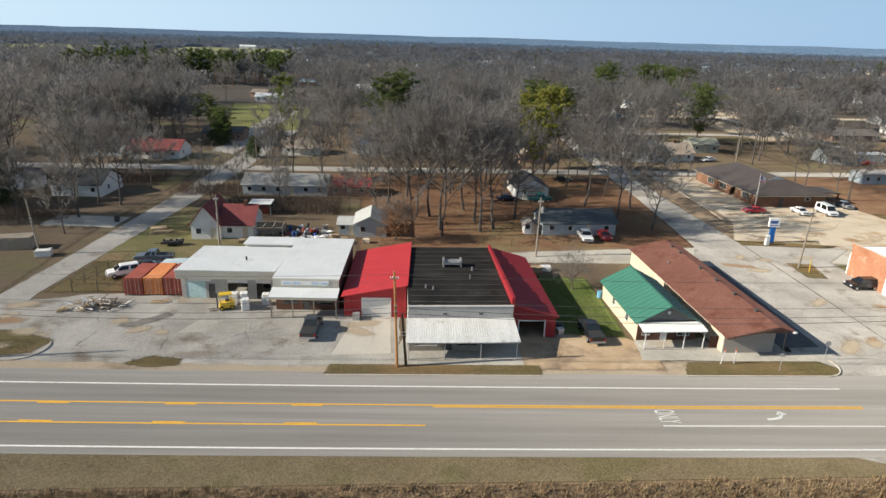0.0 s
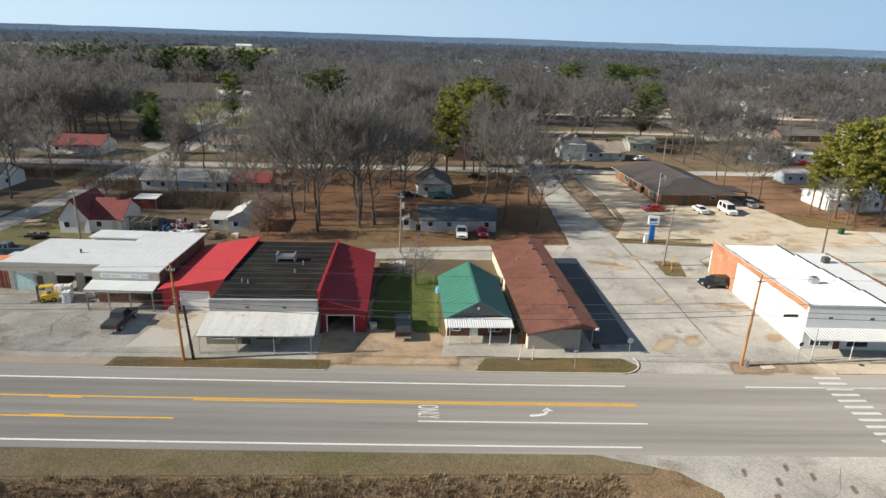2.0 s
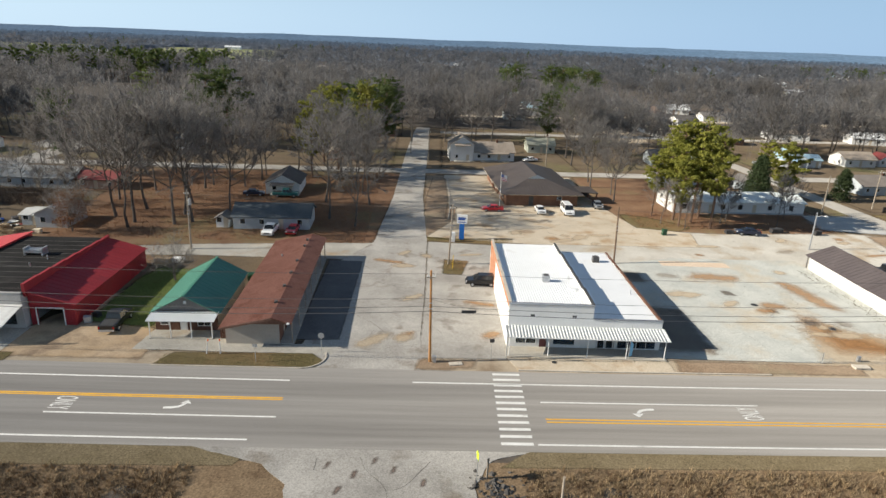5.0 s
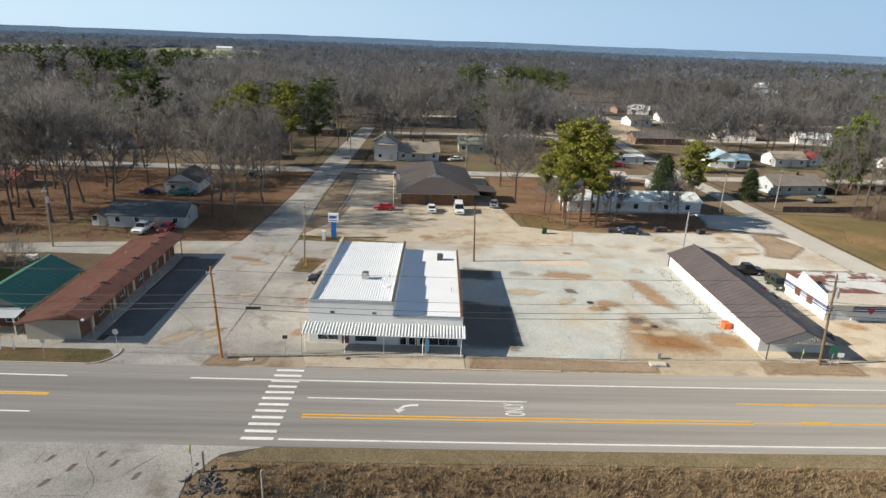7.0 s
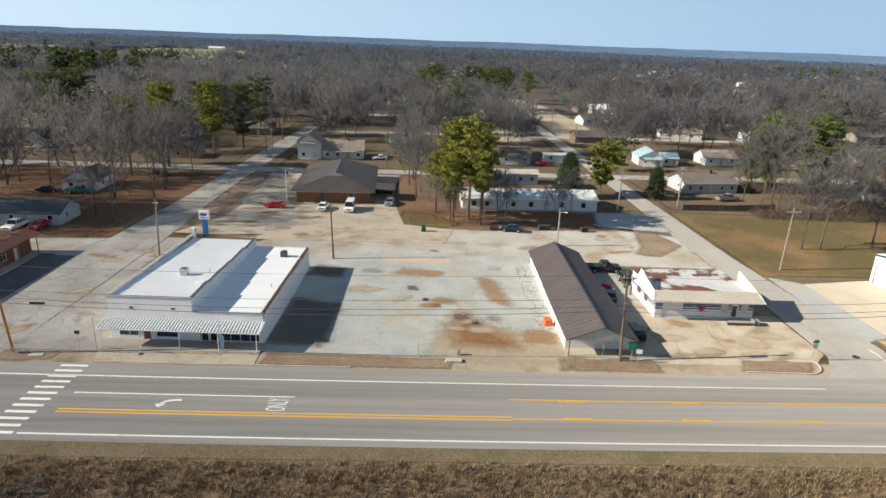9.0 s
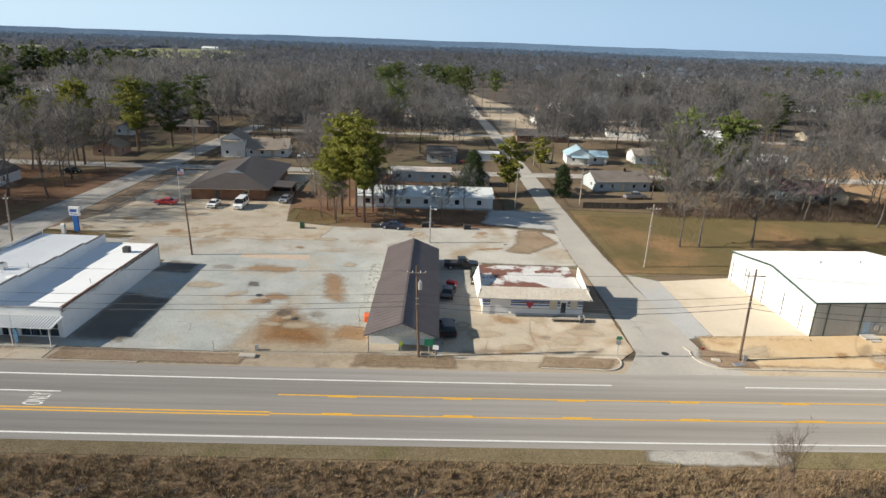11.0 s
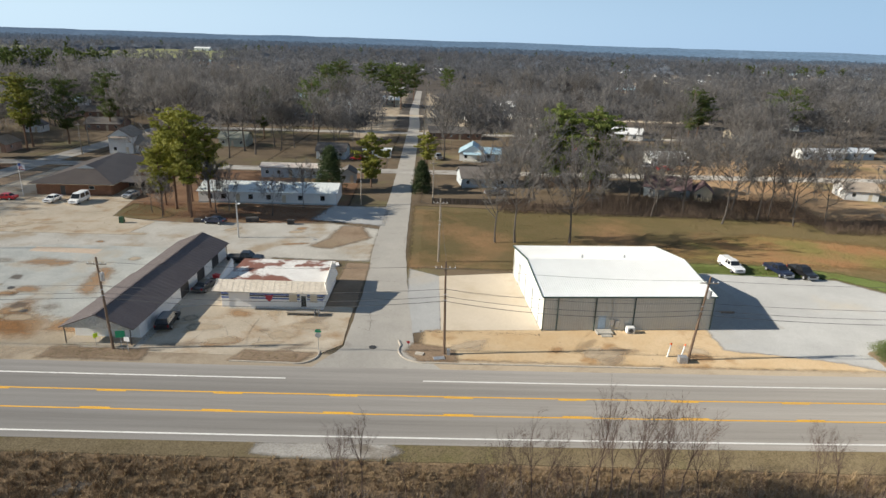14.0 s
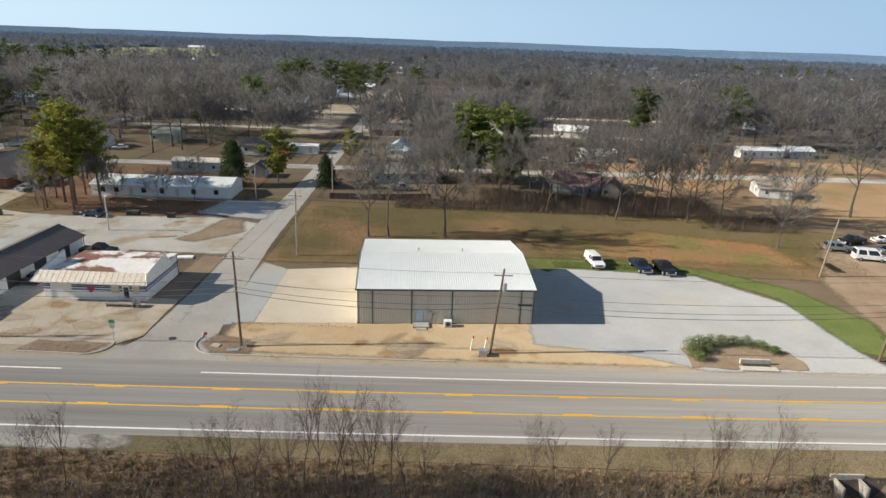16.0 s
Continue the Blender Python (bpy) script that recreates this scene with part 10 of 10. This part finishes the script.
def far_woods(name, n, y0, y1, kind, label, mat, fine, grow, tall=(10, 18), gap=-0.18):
    """Bare woods of the distance, many trees from a few kinds, thinner over glades, streets and yards."""
    g = np.random.default_rng(n)
    y = y0 * np.exp(g.random(n) * math.log(y1 / y0))
    x = 100 + g.uniform(-0.86, 0.86, n) * (y + 40)
    glade = np.array([noise.noise(Vector((a, b, 0)) * 0.009) + 0.5 * noise.noise(Vector((a, b, 7)) * 0.03) for a, b in zip(x, y)])
    keep = glade + g.uniform(-0.12, 0.12, n) > gap
    keep &= np.array([clear(a, b) and roomy(a, b) for a, b in zip(x, y)])
    x, y = x[keep], y[keep]
    pick = g.integers(0, 7, len(x))
    out = []
    for k in range(7):
        L = spray(900 + k, *kind)
        X, Y = x[pick == k], y[pick == k]
        m = len(X)
        h = g.uniform(*tall, m) * (1 + 0.2 * np.array([noise.noise(Vector((a, b, 4)) * 0.02) for a, b in zip(X, Y)]))
        t = g.uniform(0, 6.283, m)
        c, s = np.cos(t)[:, None], np.sin(t)[:, None]
        base = np.stack([X, Y, [lie(a, b) for a, b in zip(X, Y)]], 1)[:, None, :]

        def put(p):
            return base + np.stack([p[:, 0] * c - p[:, 1] * s, p[:, 0] * s + p[:, 1] * c, p[:, 2] + 0 * c], 2) * h[:, None, None]
        A, B = put(L[:, 0:3]), put(L[:, 3:6])
        side = g.normal(0, 1, A.shape)
        side -= (side * (B - A)).sum(2, keepdims=True) * (B - A) / ((B - A) ** 2).sum(2, keepdims=True)
        side /= np.linalg.norm(side, axis=2, keepdims=True)
        side *= (fine + grow * Y)[:, None, None] * L[:, 6][None, :, None] * g.uniform(0.5, 1.3, A.shape[:2])[:, :, None]
        # twigs broaden towards the tip, wood tapers
        twig = (L[:, 6] == 1.0)[None, :, None]
        out.append(np.stack([np.where(twig, A, A - side), np.where(twig, B - side, A + side), np.where(twig, B + side, B)], 2).reshape(-1, 3))
    v = np.concatenate(out)
    me = bpy.data.meshes.new(name)
    me.from_pydata(v.tolist(), [], np.arange(len(v)).reshape(-1, 3).tolist())
    me.materials.append(mat)
    return tagged(new(name, me), label, "woods", kind="stuff")


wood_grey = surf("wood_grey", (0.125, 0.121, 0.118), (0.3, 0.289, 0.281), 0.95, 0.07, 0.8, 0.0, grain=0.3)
# distance haze is put into these colours: slight in the middle, bluest farthest
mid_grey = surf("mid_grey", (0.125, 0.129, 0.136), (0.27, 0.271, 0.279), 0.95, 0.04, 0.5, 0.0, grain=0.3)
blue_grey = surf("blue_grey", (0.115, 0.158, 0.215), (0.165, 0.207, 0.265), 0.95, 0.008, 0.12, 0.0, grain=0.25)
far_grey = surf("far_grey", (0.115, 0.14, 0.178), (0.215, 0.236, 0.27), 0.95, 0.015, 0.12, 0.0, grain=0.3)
airy(wood_grey, 0.5), airy(mid_grey, 0.5), airy(far_grey, 0.4), airy(blue_grey, 0.4)
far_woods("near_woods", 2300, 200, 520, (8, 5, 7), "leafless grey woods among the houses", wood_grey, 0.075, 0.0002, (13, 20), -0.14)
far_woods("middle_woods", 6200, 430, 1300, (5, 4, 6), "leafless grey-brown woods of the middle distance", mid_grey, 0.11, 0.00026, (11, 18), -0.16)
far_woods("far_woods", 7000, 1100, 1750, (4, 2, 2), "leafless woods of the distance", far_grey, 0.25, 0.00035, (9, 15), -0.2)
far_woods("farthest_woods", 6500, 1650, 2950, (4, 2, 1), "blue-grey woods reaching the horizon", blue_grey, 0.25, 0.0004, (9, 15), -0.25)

# the closed canopy of the farthest woods, as one uneven sheet over the land
def canopy(name, y0, y1, rows_, mat, label, cols=320):
    """Uneven tops of a closed wood, dropping to the land over glades and fields."""
    cv = []
    for y in y0 * np.exp(np.linspace(0, math.log(y1 / y0), rows_)):
        for u in np.linspace(-0.88, 0.88, cols):
            x = 100 + u * (y + 40)
            p = Vector((x, y, 0))
            cover = min(1.0, max(0.0, (noise.noise(p * 0.009) + 0.5 * noise.noise(Vector((x, y, 7)) * 0.03) + 0.3) * 5)) * min(1.0, (y - 880) / 90)
            if not clear(x, y) or abs(x - 138) < 14:
                cover = 0.0
            cv.append((x, y, lie(x, y) - 1.5 + cover * (7.0 + 2.5 * noise.noise(p * 0.02) + 2.6 * noise.noise(p * 0.07) + 1.6 * noise.noise(p * 0.19))))
    cf = [(j * cols + i, j * cols + i + 1, (j + 1) * cols + i + 1, (j + 1) * cols + i) for j in range(rows_ - 1) for i in range(cols - 1)]
    me = bpy.data.meshes.new(name)
    me.from_pydata(cv, [], cf)
    me.materials.append(mat)
    return tagged(new(name, me), label, "woods", kind="stuff")


# both sheets carry the haze of the distance in their colour
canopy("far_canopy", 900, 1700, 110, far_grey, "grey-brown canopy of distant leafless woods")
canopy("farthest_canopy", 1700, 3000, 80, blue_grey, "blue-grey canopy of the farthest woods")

for x, y, h, r in IVY:
    g = shrub("drain_shrub", int(x * 10), h, r, ivy, "low green ivy shrub round the storm drain", 44, 0.14)
    g.matrix_basis = pose(x, y, 0.1)
    g["group"] = "drain shrubs"


def tufts(name, n, areas, size, mat, label, width=0.04):
    """Short grass over several rectangles, as one object."""
    r = np.random.default_rng(n)
    total = sum((b - a) * (d - c) for a, b, c, d in areas)
    vs = []
    for a, b, c, d in areas:
        m = int(n * (b - a) * (d - c) / total)
        x, y = r.uniform(a, b, m), r.uniform(c, d, m)
        h, t = size * r.uniform(0.4, 1.4, m), r.uniform(0, 6.283, m)
        dx, dy = np.cos(t) * width / 2, np.sin(t) * width / 2
        lean = r.normal(0, 0.5, (2, m)) * h
        z = np.array([lie(p, q) for p, q in zip(x, y)]) + 0.04 if c < 46 else np.full(m, 0.04)
        vs.append(np.stack([np.stack([x - dx, y - dy, z], 1), np.stack([x + dx, y + dy, z], 1), np.stack([x + lean[0], y + lean[1], z + h], 1)], 1).reshape(-1, 3))
    v = np.concatenate(vs)
    me = bpy.data.meshes.new(name)
    me.from_pydata(v.tolist(), [], np.arange(len(v)).reshape(-1, 3).tolist())
    me.materials.append(mat)
    return tagged(new(name, me), label, "grass", kind="stuff")


tufts("roadside_grass", 16000, ((-16.4, 6, 63.9, 65.2), (23, 40, 63.4, 65.6), (-38.4, -33.4, 66, 67.2), (-62, -50.5, 68.6, 72), (117, 127.6, 63.7, 65.6), (139.4, 146, 64.2, 65.8), (53.4, 69, 110, 111.6), (56, 59, 94, 98.6)), 0.14, surf("strip_straw", (0.2, 0.18, 0.075), (0.3, 0.245, 0.13), 0.95, 0.6, 9, 0, grain=0.35), "dry grass of the narrow road strips")
tufts("meadow_grass", 60000, ((159, 262, 98, 133), (-56, -48, 88, 102), (-50, -36, 111, 118)), 0.16, surf("meadow_straw", (0.135, 0.115, 0.045), (0.22, 0.165, 0.085), 0.95, 0.1, 6, 0, grain=0.35), "dull winter grass of the meadow", 0.06)
tufts("fresh_grass", 14000, ((11, 18.6, 74, 91), (206, 228, 98.2, 101.5)), 0.16, surf("fresh_blades", (0.1, 0.145, 0.036), (0.155, 0.185, 0.06), 0.9, 0.3, 6, 0, grain=0.35), "fresh green grass blades", 0.05)
tufts("fallen_leaves", 50000, ((-13, 42, 107, 164), (-12, 9, 97, 104), (97, 138, 122, 133)), 0.1, surf("leaf_bits", (0.25, 0.12, 0.06), (0.36, 0.2, 0.11), 0.95, 0.4, 6, 0, grain=0.4), "reddish fallen leaves strewn on the ground", 0.16)

tufts("hedge_brush", 34000, ((176, 249, 133, 142), (196, 250, 142, 152), (186, 206, 160, 172), (-60, -46, 140, 150), (-120, -72, 120, 126), (-118, -66, 150, 160), (244, 262, 124, 134), (-46, -22, 126, 139)), 1.9, surf("brush_brown", (0.10, 0.075, 0.06), (0.17, 0.125, 0.095), 0.95, 0.3, 5, 0, grain=0.35), "dense leafless brown brush", 0.06)
tufts("bank_brush", 7000, ((166, 221, 40, 44), (227, 238, 40, 44), (152, 166, 40, 42.6)), 1.5, surf("bank_twigs", (0.19, 0.15, 0.12), (0.32, 0.27, 0.22), 0.95, 0.3, 5, 0, grain=0.35), "thin leafless stalks on the bank", 0.03)
tufts("wall_weeds", 900, ((115.4, 117.6, 70, 98), (126.2, 127.6, 68, 79), (62, 80.8, 65.2, 66), (160, 176, 72.4, 73.2)), 0.13, surf("weed_dark", (0.09, 0.08, 0.055), (0.17, 0.14, 0.09), 0.95, 0.5, 8, 0, grain=0.35), "dark weeds and leaf debris along the walls", 0.12)
tufts("lot_debris", 420, ((84, 116, 68, 96), (64, 148, 104, 117), (164, 222, 66, 71), (-58, -14, 68, 82)), 0.07, surf("debris_dark", (0.13, 0.11, 0.085), (0.2, 0.17, 0.13), 0.95, 0.5, 8, 0, grain=0.35), "scattered grit and leaf debris on the lots", 0.2)


def tussocks(name, n, area, size, mat, label, blades=15):
    """Clumps of dead grass, each a fan of blades, as one object."""
    g = np.random.default_rng(n)
    x, y = g.uniform(area[0], area[1], n), g.uniform(area[2], area[3], n)
    keep = ~((x > 33) & (x < 60.5)) & ~((x > 221) & (x < 227))
    x, y = x[keep], y[keep]
    z = np.array([lie(a, b) for a, b in zip(x, y)])
    k = len(x)
    h = size * g.uniform(0.5, 1.4, (k, 1)) * g.uniform(0.6, 1.1, (k, blades))
    a = g.uniform(0, 6.283, (k, blades))
    out = g.uniform(0.1, 0.9, (k, blades)) * h
    root = g.normal(0, 0.12, (2, k, blades)) * size / 0.4
    c, s = -np.sin(a) * 0.035, np.cos(a) * 0.035
    bx0, by0 = x[:, None] + root[0], y[:, None] + root[1]
    z0 = z[:, None] + 0 * a
    v = np.stack([np.stack([bx0 - c, by0 - s, z0], 2), np.stack([bx0 + c, by0 + s, z0], 2), np.stack([bx0 + np.cos(a) * out, by0 + np.sin(a) * out, z0 + h], 2)], 2).reshape(-1, 3)
    me = bpy.data.meshes.new(name)
    me.from_pydata(v.tolist(), [], np.arange(len(v)).reshape(-1, 3).tolist())
    me.materials.append(mat)
    return tagged(new(name, me), label, "grass", kind="stuff")


tussocks("straw_tussocks", 2800, (-62, 238, 41.5, 46.2), 0.5, surf("tussock_straw", (0.27, 0.185, 0.1), (0.4, 0.3, 0.18), 0.95, 0.6, 9, 0, grain=0.35), "coarse straw tussocks on the bank")
tussocks("brown_tussocks", 2600, (-62, 238, 41.5, 45.0), 0.42, surf("tussock_brown", (0.13, 0.085, 0.05), (0.21, 0.135, 0.075), 0.95, 0.6, 9, 0, grain=0.35), "brown withered weeds on the bank")
